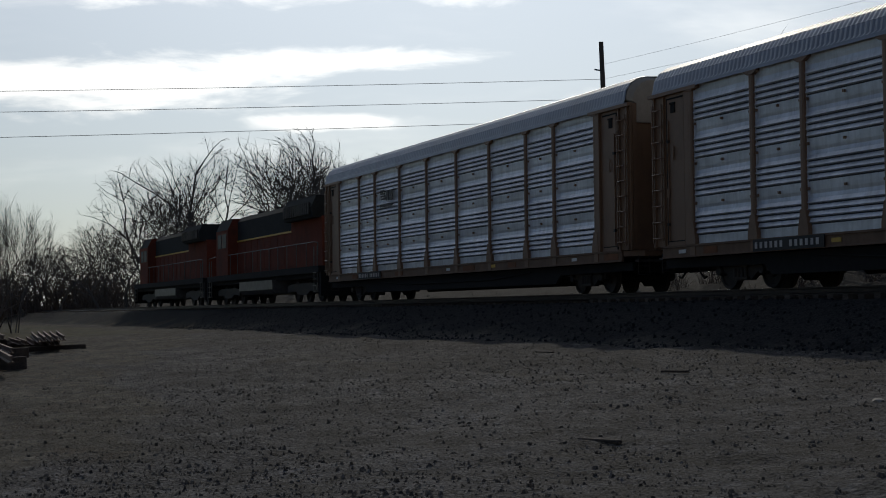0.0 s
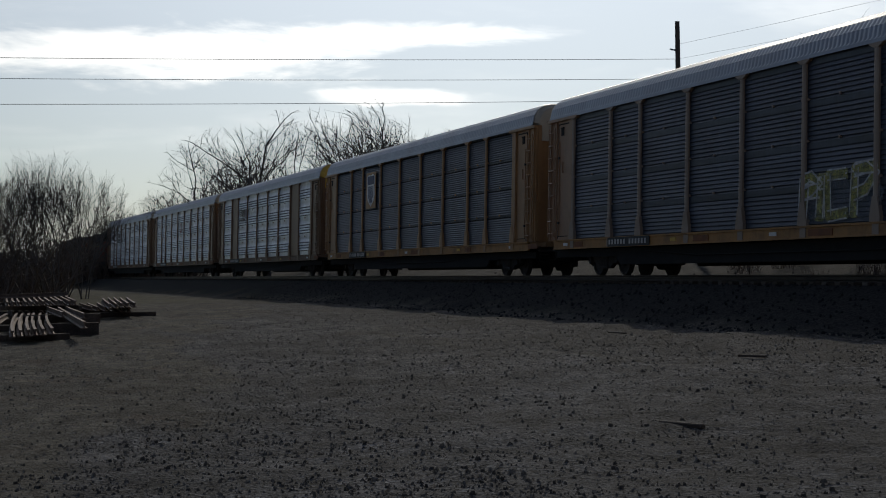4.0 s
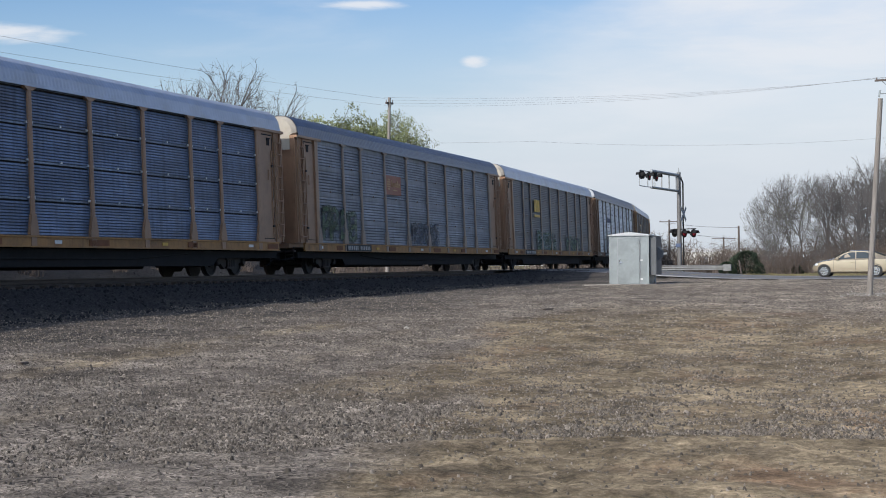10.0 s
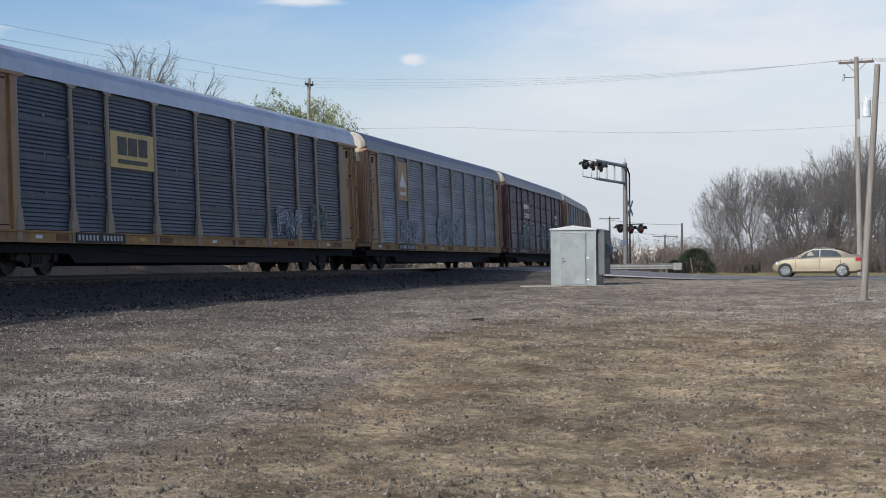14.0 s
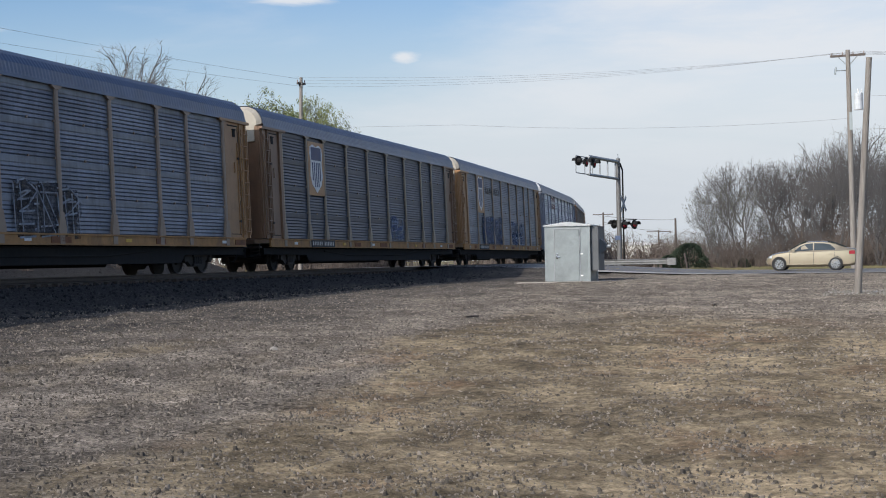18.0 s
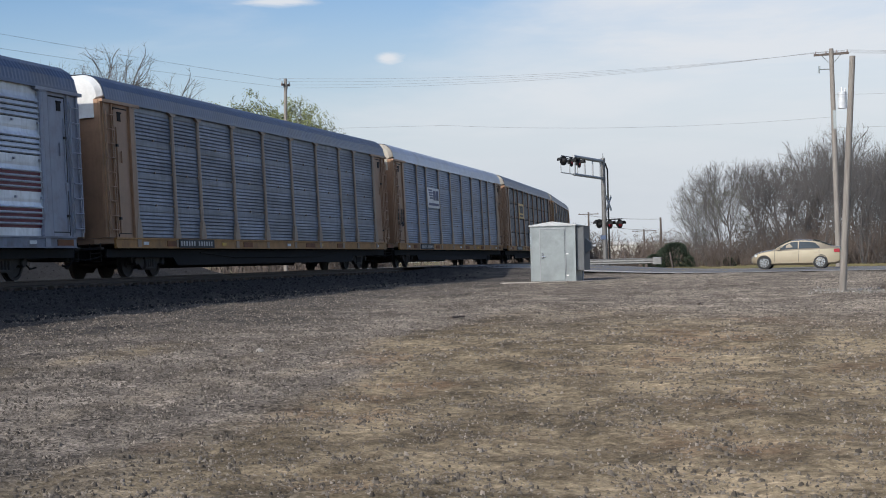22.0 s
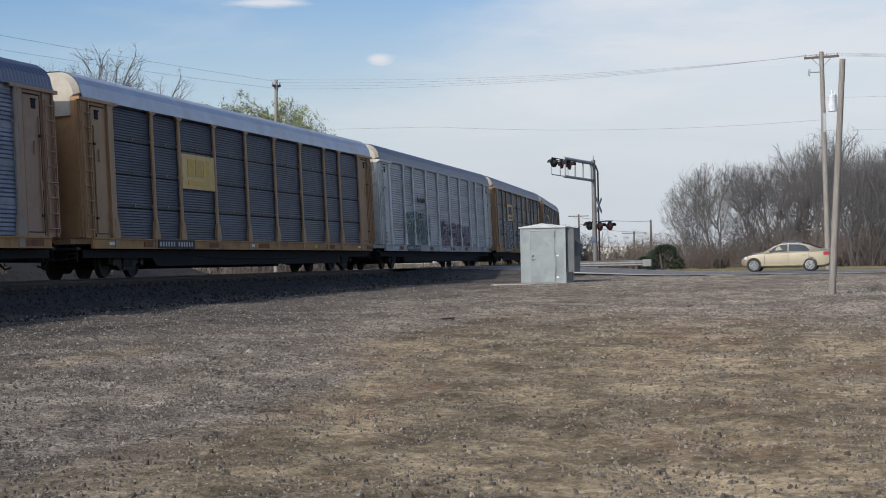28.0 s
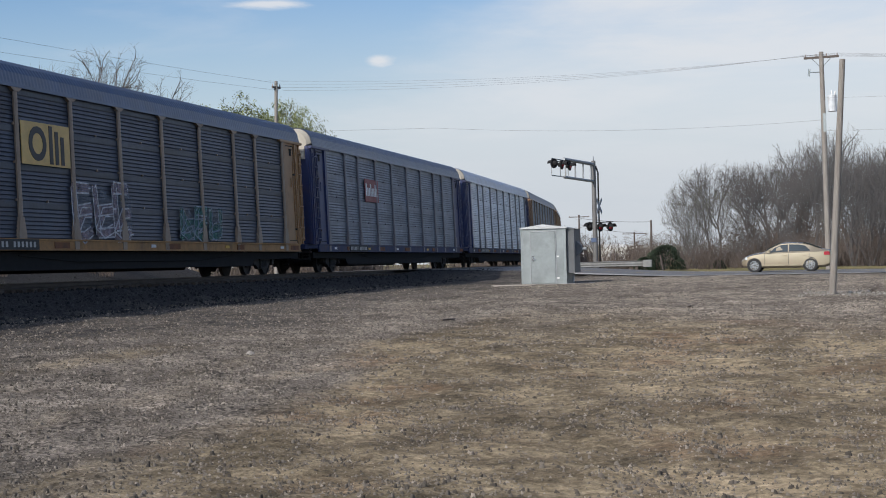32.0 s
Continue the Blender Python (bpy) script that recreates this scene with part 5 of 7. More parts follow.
def loco_parts():
    """A six-axle diesel, its front towards -x, wheels on z = 0."""
    om, dm = mat("loco_orange", (0.19, 0.042, 0.02), 0.95, 0, 0.15, 2, stain=(0.05, 0.03, 0.025), amount=0.5), mat("loco_dark", (0.022, 0.026, 0.025), 0.95, 0, 0.2, 2)
    loco = thing("locomotive", "orange and dark diesel locomotive with a yellow stripe", "locomotive", group="locomotives of the train")
    b = Build()
    b.box(-10.9, 10.9, -1.5, 1.5, 1.25, 1.55)
    b.box(-10.9, 10.9, -1.3, 1.3, 1.05, 1.25)
    part("frame", b.mesh("frame", M_BLACK), loco, "black frame with walkways")
    b = Build()
    b.extrude([(-0.95, 1.55), (0.95, 1.55), (0.95, 3.35), (0.95, 4.35), (0.75, 4.6), (-0.75, 4.6), (-0.95, 4.35), (-0.95, 3.35)], "x", -5.9, 5.2)
    b.mi = [1 if k in (2, 3, 4, 5, 6) else 0 for k in range(len(b.f))]
    hood = part("long_hood", b.mesh("long_hood", [om, dm]), loco)
    for x in np.arange(-5.4, 4.0, 1.3):
        part("hood_door", cached("hood_door", lambda: Build().box(0, 1.15, -0.975, -0.955, 1.75, 3.2).mesh("hood_door", om)), hood, "", Matrix.Translation((x, 0, 0)))
    b = Build()
    b.extrude([(-1.45, 3.7), (1.45, 3.7), (1.55, 4.15), (1.3, 4.66), (-1.3, 4.66), (-1.55, 4.15)], "x", 5.2, 10.0)
    b.k = 1
    b.box(5.2, 10.2, -1.1, 1.1, 1.55, 3.75)
    part("radiator", b.mesh("radiator", [dm, om]), loco, "dark winged radiator section")
    b = Build()
    for k in range(14):
        b.box(5.5 + 0.31 * k, 5.72 + 0.31 * k, -1.59, -1.5, 3.85, 4.35)
    part("radiator_louvre", b.mesh("radiator_louvre", M_STEEL), loco)
    cab = [(-1.5, 1.55), (1.5, 1.55), (1.5, 3.95), (1.2, 4.55), (-1.2, 4.55), (-1.5, 3.95)]
    b = Build().extrude(cab, "x", -8.6, -5.9)
    b.mi = [1 if k in (2, 3, 4) else 0 for k in range(len(b.f))]
    c = part("cab", b.mesh("cab", [om, dm]), loco)
    glass = mat("cab_glass", (0.012, 0.014, 0.016), 0.55, 0, 0.1)
    for x in (-8.2, -7.1):
        part("window", Build().box(x, x + 0.9, -1.515, -1.49, 3.0, 3.75).mesh("window", glass), c)
    for y in (-1.15, 0.25):
        part("window", Build().box(-8.62, -8.58, y, y + 0.9, 3.3, 4.0).mesh("window", glass), c)
    b = Build()
    b.loft([[(-8.6, y, z) for y, z in ((-1.35, 1.55), (1.35, 1.55), (1.35, 3.2), (-1.35, 3.2))], [(-9.9, y, z) for y, z in ((-1.2, 1.55), (1.2, 1.55), (1.1, 2.9), (-1.1, 2.9))], [(-10.2, y, z) for y, z in ((-1.0, 1.55), (1.0, 1.55), (0.9, 2.6), (-0.9, 2.6))]])
    part("nose", b.mesh("nose", om), loco)
    part("stripe", Build().box(-5.9, 5.2, -1.0, -0.95, 3.28, 3.36).mesh("stripe", SIGN["gold"]), loco, "thin yellow stripe")
    for x in (-3.0, 0.6, 3.6):
        part("roof_fan", Build().tube([(x, 0, 4.6), (x, 0, 4.74)], 0.55, 14).mesh("roof_fan", dm), loco)
    b = Build()
    b.extrude([(-1.35, 0.45), (1.35, 0.45), (1.5, 0.65), (1.5, 1.1), (-1.5, 1.1), (-1.5, 0.65)], "x", -3.4, 3.2)
    part("fuel_tank", b.mesh("fuel_tank", mat("loco_tank", (0.10, 0.10, 0.10), 0.5, 0.2, 0.3)), loco)
    for x in (-7.2, 7.2):
        t = part("truck", Build().box(-2.0, 2.0, -1.0, 1.0, 0.6, 0.85).mesh("truck", M_STEEL), loco, "", Matrix.Translation((x, 0, 0)))
        for dx in (-1.9, 0, 1.9):
            part("wheelset", cached("wheelset", wheelset_mesh), t, "", Matrix.Translation((dx, 0, 0.5)) @ Matrix.Diagonal((1.19, 1, 1.19, 1)))
        for r in (0, 180):
            out = [(-2.5, 0.45), (-2.5, 0.75), (-1.6, 0.85), (1.6, 0.85), (2.5, 0.75), (2.5, 0.45), (1.2, 0.5), (0.7, 0.32), (-0.7, 0.32), (-1.2, 0.5)]
            part("side_frame", cached("locoframe", lambda: Build().extrude(out, "y", -1.15, -1.0).mesh("side_frame", M_STEEL)), t, "", Matrix.Rotation(radians(r), 4, "Z"))
    steel = mat("handrail_paint", (0.10, 0.10, 0.09), 0.5)
    for y in (-1.46, 1.46):
        b = Build()
        b.tube([(-10.6, y, 2.0), (-10.6, y, 2.55), (-9.0, y, 2.6), (10.2, y, 2.6), (10.7, y, 2.55), (10.7, y, 2.0)], 0.02, 5)
        for x in np.arange(-5.5, 10.5, 1.6):
            b.tube([(x, y, 1.55), (x, y, 2.6)], 0.018, 5)
        part("handrail", b.mesh("handrail", steel), loco)
        for x in (-10.5, 10.1):
            b = Build()
            for k in range(4):
                b.box(x, x + 0.5, y - 0.06, y + 0.06, 0.4 + 0.28 * k, 0.44 + 0.28 * k)
            for xx in (x, x + 0.5):
                b.tube([(xx, y, 0.4), (xx, y, 2.4)], 0.02, 5)
            part("steps", b.mesh("steps", steel), loco)
    for r in (0, 180):
        turn = Matrix.Rotation(radians(r), 4, "Z")
        part("pilot", Build().box(-11.1, -10.85, -1.45, 1.45, 0.25, 1.3).mesh("pilot", M_BLACK), loco, "", turn)
        part("coupler", cached("coupler", coupler_mesh), loco, "", turn @ Matrix.Translation((-10.85, 0, 0.05)))
    for y in (-0.2, 0.2):
        part("headlight", Build().tube([(-8.6, y, 4.25), (-8.66, y, 4.25)], 0.12, 12).mesh("headlight", SIGN["white"]), c)
    return loco


LOCO = loco_parts()
LOCO_LEAD = copy_thing(LOCO, Matrix.Identity(4))

# ---- the crossing and what stands beside it ----
M_ASPHALT = mat("old_asphalt", (0.15, 0.147, 0.145), 0.9, 0, 0.2, 6, stain=(0.19, 0.185, 0.18), amount=0.6, stain_scale=0.15, bump=0.5, bump_scale=90)
M_LINE = mat("road_paint_white", (0.62, 0.61, 0.58), 0.8, 0, 0.15, 6, holes=0.32)
M_LINEY = mat("road_paint_yellow", (0.50, 0.34, 0.05), 0.8, 0, 0.15, 6, holes=0.32)
M_GALV = mat("galvanised_steel", (0.28, 0.305, 0.305), 0.4, 0.6, 0.14, 1.6, stain=(0.19, 0.205, 0.205), amount=0.6, stain_scale=1.4)
M_GREYPOLE = mat("grey_painted_steel", (0.30, 0.31, 0.32), 0.5, 0.4, 0.12, 3)
M_POLE = mat("weathered_pole_wood", (0.235, 0.21, 0.185), 0.9, 0, 0.25, 3, (8, 8, 0.6), stain=(0.13, 0.10, 0.08), amount=0.5, bump=0.4)
M_DARKPOLE = mat("tarred_pole_wood", (0.10, 0.08, 0.07), 0.9, 0, 0.3, 3, (8, 8, 0.6), bump=0.4)
M_CABLE = mat("cable", (0.20, 0.20, 0.21), 0.7, 0, 0.1)
M_RED = mat("red_lens", (0.30, 0.02, 0.03), 0.25, 0, 0.1)
M_RUBBER = mat("rubber", (0.018, 0.018, 0.019), 0.75, 0, 0.2)


def strip(name, xa, xb, ya, yb, lift, m, label, cat_):
    ys = np.arange(ya, yb + 0.1, 1.0)
    b = Build()
    rows = [[(x, float(y), float(ground_z(np.array([79.0]), np.array([y]))[0]) + lift) for x in np.linspace(xa, xb, 3)] for y in ys]
    b.loft(rows, caps=False, closed=False)
    return tagged(new(name, b.mesh(name, m)), label, cat_, kind="structure")


strip("road", 70.4, 86.4, -140, 90, 0.03, M_ASPHALT, "worn grey asphalt road across the track", "road")
strip("road_edge_line", 70.9, 71.05, -140, 22, 0.036, M_LINE, "faded white edge line on the asphalt road", "road marking")
strip("road_edge_line", 85.5, 85.65, -140, 22, 0.036, M_LINE, "faded white edge line on the asphalt road", "road marking")
for xx in (78.0, 78.3):
    strip("road_centre_line", xx, xx + 0.11, -140, 22, 0.036, M_LINEY, "double yellow centre line on the asphalt road", "road marking")


def shoulder():
    """The pale dusty edge where the road's asphalt ends in the yard."""
    rows = [[(x, float(y), float(ground_z(np.array([x]), np.array([y]))[0]) + 0.045) for x in (69.3, 69.8, 70.36)] for y in np.arange(-60, 17, 0.8)]
    tagged(new("road_shoulder", Build().loft(rows, caps=False, closed=False).mesh("road_shoulder", mat("pale_road_dust", (0.42, 0.39, 0.35), 0.95, 0, 0.2, 2, stain=(0.24, 0.21, 0.18), amount=0.5, stain_scale=0.5))), "pale dusty gravel shoulder along the asphalt", "road shoulder", kind="structure")


shoulder()


def gz(x, y):
    return float(ground_z(np.array([float(x)]), np.array([float(y)]))[0])


def shed():
    ax, ay, bx, by = 56.2, 14.33, 56.3, 12.63     # the two lower corners of the front
    z = gz(56.4, 13.5) - 0.02
    a = math.atan2(by - ay, bx - ax)
    w, d, h = math.hypot(bx - ax, by - ay), 1.55, 2.08
    root = thing("signal_hut", "small galvanised steel signal hut with a plain door", "hut", Matrix.Translation((ax, ay, z)) @ Matrix.Rotation(a, 4, "Z"))
    for q in ((0, w, 0.0, 0.04, 0, h), (0, w, d - 0.04, d, 0, h), (0, 0.04, 0.04, d - 0.04, 0, h), (w - 0.04, w, 0.04, d - 0.04, 0, h)):
        part("wall_panel", Build().box(*q).mesh("wall_panel", M_GALV), root)
    for x in (0.0, w - 0.09):
        part("corner_trim", Build().box(x, x + 0.09, -0.012, 0.0, 0, h).mesh("corner_trim", M_GALV), root)
    b = Build()
    b.loft([[(-0.05, y, h), (w + 0.05, y, h), (w + 0.05, y, h + 0.04), (w / 2, y, h + 0.17), (-0.05, y, h + 0.04)] for y in (-0.07, d + 0.05)])
    part("roof", b.mesh("roof", mat("galvanised_roof", (0.42, 0.43, 0.43), 0.5, 0.4, 0.1, 2)), root)
    dr = part("door", Build().bevel_box(0.38, w - 0.40, -0.03, -0.002, 0.06, h - 0.12, 0.008).mesh("door", M_GALV), root)
    b = Build()
    b.box(0.345, 0.375, -0.022, 0, 0.04, h - 0.08), b.box(w - 0.395, w - 0.365, -0.022, 0, 0.04, h - 0.08), b.box(0.345, w - 0.365, -0.022, 0, h - 0.11, h - 0.08)
    part("door_frame", b.mesh("door_frame", M_GREYPOLE), root)
    part("handle", Build().box(0.43, 0.50, -0.055, -0.03, 0.88, 1.08).tube([(0.46, -0.08, 0.95), (0.58, -0.08, 0.95)], 0.015, 6).mesh("handle", mat("chrome", (0.6, 0.6, 0.6), 0.2, 0.9, 0.05)), dr, "chrome lever handle")
    for zz in (0.25, 1.05, 1.75):
        part("hinge", Build().tube([(w - 0.41, -0.04, zz), (w - 0.41, -0.04, zz + 0.14)], 0.02, 6).mesh("hinge", M_GALV), dr)
    for zz in (0.22, 1.02):
        part("warning_plate", Build().box(w - 0.36, w - 0.27, -0.016, -0.011, zz, zz + 0.05).mesh("warning_plate", SIGN["white"]), root)
    dark = mat("dark_grey_cabinet", (0.10, 0.105, 0.11), 0.55, 0.2, 0.15, 3)
    box = part("side_cabinet", Build().bevel_box(w, w + 0.30, 0.12, d - 0.1, 0.42, 2.04, 0.015).mesh("side_cabinet", dark), root, "dark grey steel cabinet hung on the side")
    part("cabinet_lip", Build().box(w, w + 0.32, 0.10, d - 0.08, 2.04, 2.065).mesh("cabinet_lip", dark), box)
    part("conduit", Build().tube([(w + 0.14, 0.7, -0.05), (w + 0.14, 0.7, 0.43)], 0.035, 8).mesh("conduit", M_GREYPOLE), box)
    part("vent_cowl", Build().loft([[(w + 0.29, 0.40, 1.02), (w + 0.29, 0.95, 1.02), (w + 0.29, 0.95, 1.62), (w + 0.29, 0.40, 1.62)], [(w + 0.50, 0.55, 1.20), (w + 0.50, 0.80, 1.20), (w + 0.50, 0.80, 1.42), (w + 0.50, 0.55, 1.42)]]).mesh("vent_cowl", dark), box)
    part("cable_gland", Build().tube([(w + 0.48, 0.68, 1.30), (w + 0.66, 0.68, 1.32)], 0.055, 8).mesh("cable_gland", M_GREYPOLE), box)
    tagged(new("concrete_pad", Build().bevel_box(54.9, 58.3, 11.9, 15.2, z - 0.3, z + 0.03, 0.03).mesh("concrete_pad", mat("old_concrete", (0.33, 0.29, 0.25), 0.9, 0, 0.2, 4, bump=0.3))), "low concrete pad under the signal hut", "slab", kind="structure")


shed()


def flasher(parent, p, face, hood=True):
    """A round black target with a hooded red lamp; face: the way it looks, in degrees."""
    m = Matrix.Translation(p) @ Matrix.Rotation(radians(face), 4, "Z")
    t = part("flasher", cached("flasher_disc", lambda: Build().wheel(0, -0.03, 0.03, 0, [(0, 0.01), (0, 0.27), (1, 0.27), (1, 0.01)], 20).mesh("flasher", M_BLACK)), parent, "round black target with a red lamp", m)
    part("lens", cached("flasher_lens", lambda: Build().wheel(0, -0.10, -0.03, 0, [(0, 0.02), (0.2, 0.14), (1, 0.16), (1, 0.02)], 16).mesh("lens", M_RED)), t, "red lens")

    def hood_mesh():
        b = Build()
        n = 10
        rings = []
        for y in (-0.34, -0.03):
            rings.append([(0.19 * math.cos(math.pi * k / n), y, 0.19 * math.sin(math.pi * k / n)) for k in range(n + 1)] + [(0.17 * math.cos(math.pi * k / n), y, 0.17 * math.sin(math.pi * k / n)) for k in range(n, -1, -1)])
        return b.loft(rings).mesh("hood", M_BLACK)

    part("hood", cached("flasher_hood", hood_mesh), t)
    part("lamp_housing", cached("flasher_back", lambda: Build().wheel(0, 0.03, 0.25, 0, [(0, 0.01), (0, 0.15), (0.8, 0.12), (1, 0.01)], 14).mesh("lamp_housing", M_BLACK)), t)


def cantilever():
    x, y = 91.1, 18.65
    z = gz(x, y)
    root = thing("crossing_signal", "grey steel cantilever crossing signal with red flashing lamps", "railway signal", Matrix.Translation((x, y, z)))
    top = 7.5 - z
    b = Build().tube([(0, 0, 0), (0, 0, top)], 0.16, 14, 0.13)
    part("mast", b.mesh("mast", mat("weathered_mast_steel", (0.16, 0.155, 0.15), 0.6, 0.3, 0.15, 3), True), root)
    part("base_plate", Build().bevel_box(-0.35, 0.35, -0.35, 0.35, -0.05, 0.08, 0.03).mesh("base_plate", M_GREYPOLE), root)
    part("finial", Build().tube([(0, 0, top), (0, 0, top + 0.28)], 0.04, 8, 0.02).mesh("finial", M_GREYPOLE), root)
    part("cable_duct", Build().tube([(0.05, -0.25, 0.1), (0.05, -0.25, top - 0.7), (0.02, -0.12, top - 0.3)], 0.05, 8).mesh("cable_duct", M_BLACK), root)
    arm = Vector((-6.2, 1.12, 0.12))
    za, zb = top - 0.20, top - 1.22
    part("arm", Build().tube([(0, 0, za), Vector((0, 0, za)) + arm * 0.72], 0.10, 10).mesh("arm", M_GREYPOLE, True), root)
    part("arm", Build().tube([(0, 0, zb), Vector((0, 0, zb)) + arm * 0.72], 0.08, 10).mesh("arm", M_GREYPOLE, True), root)
    for k in (0.07, 0.26, 0.45, 0.68):
        p = arm * k
        part("strut", Build().tube([p + Vector((0, 0, zb)), p + Vector((0, 0, za))], 0.045, 6).mesh("strut", M_GREYPOLE), root)
    walk_ = Build()
    p0, p1 = arm * 0.62, arm
    for zz in (zb, zb + 0.95):
        walk_.tube([p0 + Vector((0, 0, zz)), p1 + Vector((0, 0, zz))], 0.03, 6)
    for k in (0.62, 0.8, 1.0):
        walk_.tube([arm * k + Vector((0, 0, zb)), arm * k + Vector((0, 0, zb + 0.95))], 0.025, 6)
    part("service_walkway", walk_.mesh("service_walkway", M_GREYPOLE), root)
    for k, f in ((0.98, 150), (0.80, -5), (0.62, -5)):
        flasher(root, arm * k + Vector((0, -0.1, za - 0.35)), f)
    rail_ = Build().tube([arm * 0.55 + Vector((0, -0.05, za - 0.2)), arm * 0.99 + Vector((0, -0.05, za - 0.2))], 0.03, 6)
    part("lamp_bar", rail_.mesh("lamp_bar", M_BLACK), root)
    for r in (45, -45):
        m = Matrix.Translation((-0.16 - 0.022 * (r > 0), -0.32, 4.0)) @ Matrix.Rotation(radians(-10), 4, "Z") @ Matrix.Rotation(radians(r), 4, "Y")
        part("crossbuck_blade", Build().box(-0.6, 0.6, -0.01, 0.01, -0.10, 0.10).mesh("crossbuck_blade", mat("weathered_sign_back", (0.30, 0.32, 0.35), 0.6, 0.2, 0.15)), root, "weathered grey crossing blade", m)
    part("track_count_sign", Build().box(-0.3, 0.12, -0.24, -0.22, 3.2, 3.5).mesh("track_count_sign", SIGN["white"]), root)
    part("number_plate", Build().box(-0.19, -0.17, -0.12, 0.22, 1.85, 2.1).mesh("number_plate", mat("blue_sign", (0.06, 0.09, 0.16), 0.6)), root, "small blue notice plate")
    part("lamp_bar", Build().tube([(-0.1, 0.55, 3.0), (-0.05, -1.1, 3.04)], 0.035, 6).mesh("lamp_bar", M_BLACK), root)
    for dy, f in ((-0.35, -25), (-0.95, -25)):
        flasher(root, (-0.15, dy, 2.74), f)
    flasher(root, (0.2, 0.35, 2.8), 150)


cantilever()


M_GUARD = mat("dull_galvanised_beam", (0.22, 0.22, 0.215), 0.75, 0.2, 0.2, 2, stain=(0.13, 0.11, 0.09), amount=0.5)


def guardrail():
    b = Build()
    prof = [(0, 0.0), (0.05, 0.03), (0.0, 0.10), (0.05, 0.16), (0.0, 0.24), (0.05, 0.30), (0.015, 0.32), (-0.03, 0.25), (0.02, 0.16), (-0.03, 0.09), (0.02, 0.03)]
    y0, y1, x = 15.2, 20.6, 87.6
    z = gz(x, 17)
    root = thing("guardrail", "grey corrugated steel guardrail beside the crossing signal", "guardrail")
    part("beam", b.loft([[(x - p[0], y, z + 0.17 + p[1]) for p in prof] for y in (y0, y1)]).mesh("beam", M_GUARD), root)
    part("end_terminal", Build().bevel_box(x - 0.12, x + 0.06, y0 - 0.5, y0, z + 0.13, z + 0.53, 0.03).mesh("end_terminal", M_GUARD), root)
    for y in np.arange(y0 + 0.4, y1, 1.7):
        part("rail_post", Build().box(x + 0.02, x + 0.16, y - 0.08, y + 0.08, z - 0.1, z + 0.5).mesh("rail_post", M_DARKPOLE), root)


guardrail()


def sag(a, b, drop, n=16):
    a, b = Vector(a), Vector(b)
    return [a.lerp(b, k / n) - Vector((0, 0, drop * 4 * (k / n) * (1 - k / n))) for k in range(n + 1)]


def wire(a, b, drop, r=0.0055, label="thin dark overhead power line"):
    tagged(new("overhead_wire", Build().tube(sag(a, b, drop), r, 4).mesh("overhead_wire", M_CABLE)), label, "cable", "overhead wires")


def pole(base, top, r0, r1, m, label, cross=0.0, cross_dir=(0, 1), drop=0.3, pins=3):
    base, top = Vector(base), Vector(top)
    root = thing("utility_pole", label, "utility pole", Matrix.Translation(base), "utility poles")
    v = top - base
    path = [v * k for k in (-0.02, 0.33, 0.66, 1.0)]
    part("shaft", Build().tube(path, r0, 12, r1).mesh("shaft", m, True), root)
    if cross:
        d = Vector((*cross_dir, 0)).normalized()
        c = v - Vector((0, 0, drop))
        s = d.cross(Vector((0, 0, 1))) * 0.05
        b = Build()
        b.loft([[c + d * k * cross / 2 + s * p + Vector((0, 0, q)) for p, q in ((-1, -0.06), (1, -0.06), (1, 0.06), (-1, 0.06))] for k in (-1, 1)])
        part("crossarm", b.mesh("crossarm", M_DARKPOLE), root)
        part("brace", Build().tube([c + d * cross * 0.3, c - Vector((0, 0, 0.6)), c - d * cross * 0.3], 0.018, 5).mesh("brace", M_GALV), root)
        for k in np.linspace(-0.9, 0.9, pins):
            part("insulator", Build().tube([c + d * k * cross / 2 + Vector((0, 0, 0.05)), c + d * k * cross / 2 + Vector((0, 0, 0.2))], 0.045, 8, 0.02).mesh("insulator", mat("porcelain", (0.25, 0.2, 0.18), 0.3)), root)
    return root


P1 = pole((87.95, 5.0, gz(88, 5)), (87.86, 5.1, 12.75), 0.165, 0.12, M_POLE, "tall grey wooden utility pole with a crossarm", 1.9, (0.1, 1), 0.3, 4)
part("transformer", Build().tube([(-0.1, -0.42, 8.7), (-0.1, -0.42, 9.6)], 0.24, 16).mesh("transformer", mat("transformer_grey", (0.5, 0.51, 0.52), 0.45)), P1, "pale grey can transformer")
part("bushing", Build().tube([(-0.1, -0.42, 9.6), (-0.1, -0.40, 9.85)], 0.04, 8).tube([(-0.1, -0.55, 9.58), (-0.1, -0.6, 9.8)], 0.035, 8).mesh("bushing", SIGN["white"]), P1)
part("fuse_bracket", Build().tube([(0, 0, 10.9), (-0.1, 0.75, 10.9)], 0.03, 6).tube([(-0.1, 0.75, 11.1), (-0.1, 0.8, 10.7)], 0.05, 6).mesh("fuse_bracket", M_GALV), P1)
part("secondary_rack", Build().box(-0.2, -0.1, -0.08, 0.08, 7.6, 8.6).mesh("secondary_rack", M_GALV), P1)
pole((41.94, 2.31, gz(42, 2.3)), (41.96, 1.90, 6.7), 0.095, 0.075, M_POLE, "leaning pale weathered wooden pole in the gravel")
pole((81.0, 34.9, gz(81, 34.9)), (80.9, 34.6, 12.1), 0.13, 0.09, M_POLE, "slender grey utility pole behind the track", 0.6, (0.9, -0.4), 0.35, 2)
P4 = pole((-61.95, 37.07, 0.5), (-61.95, 37.05, 13.3), 0.17, 0.11, M_DARKPOLE, "dark slender utility pole behind the train")
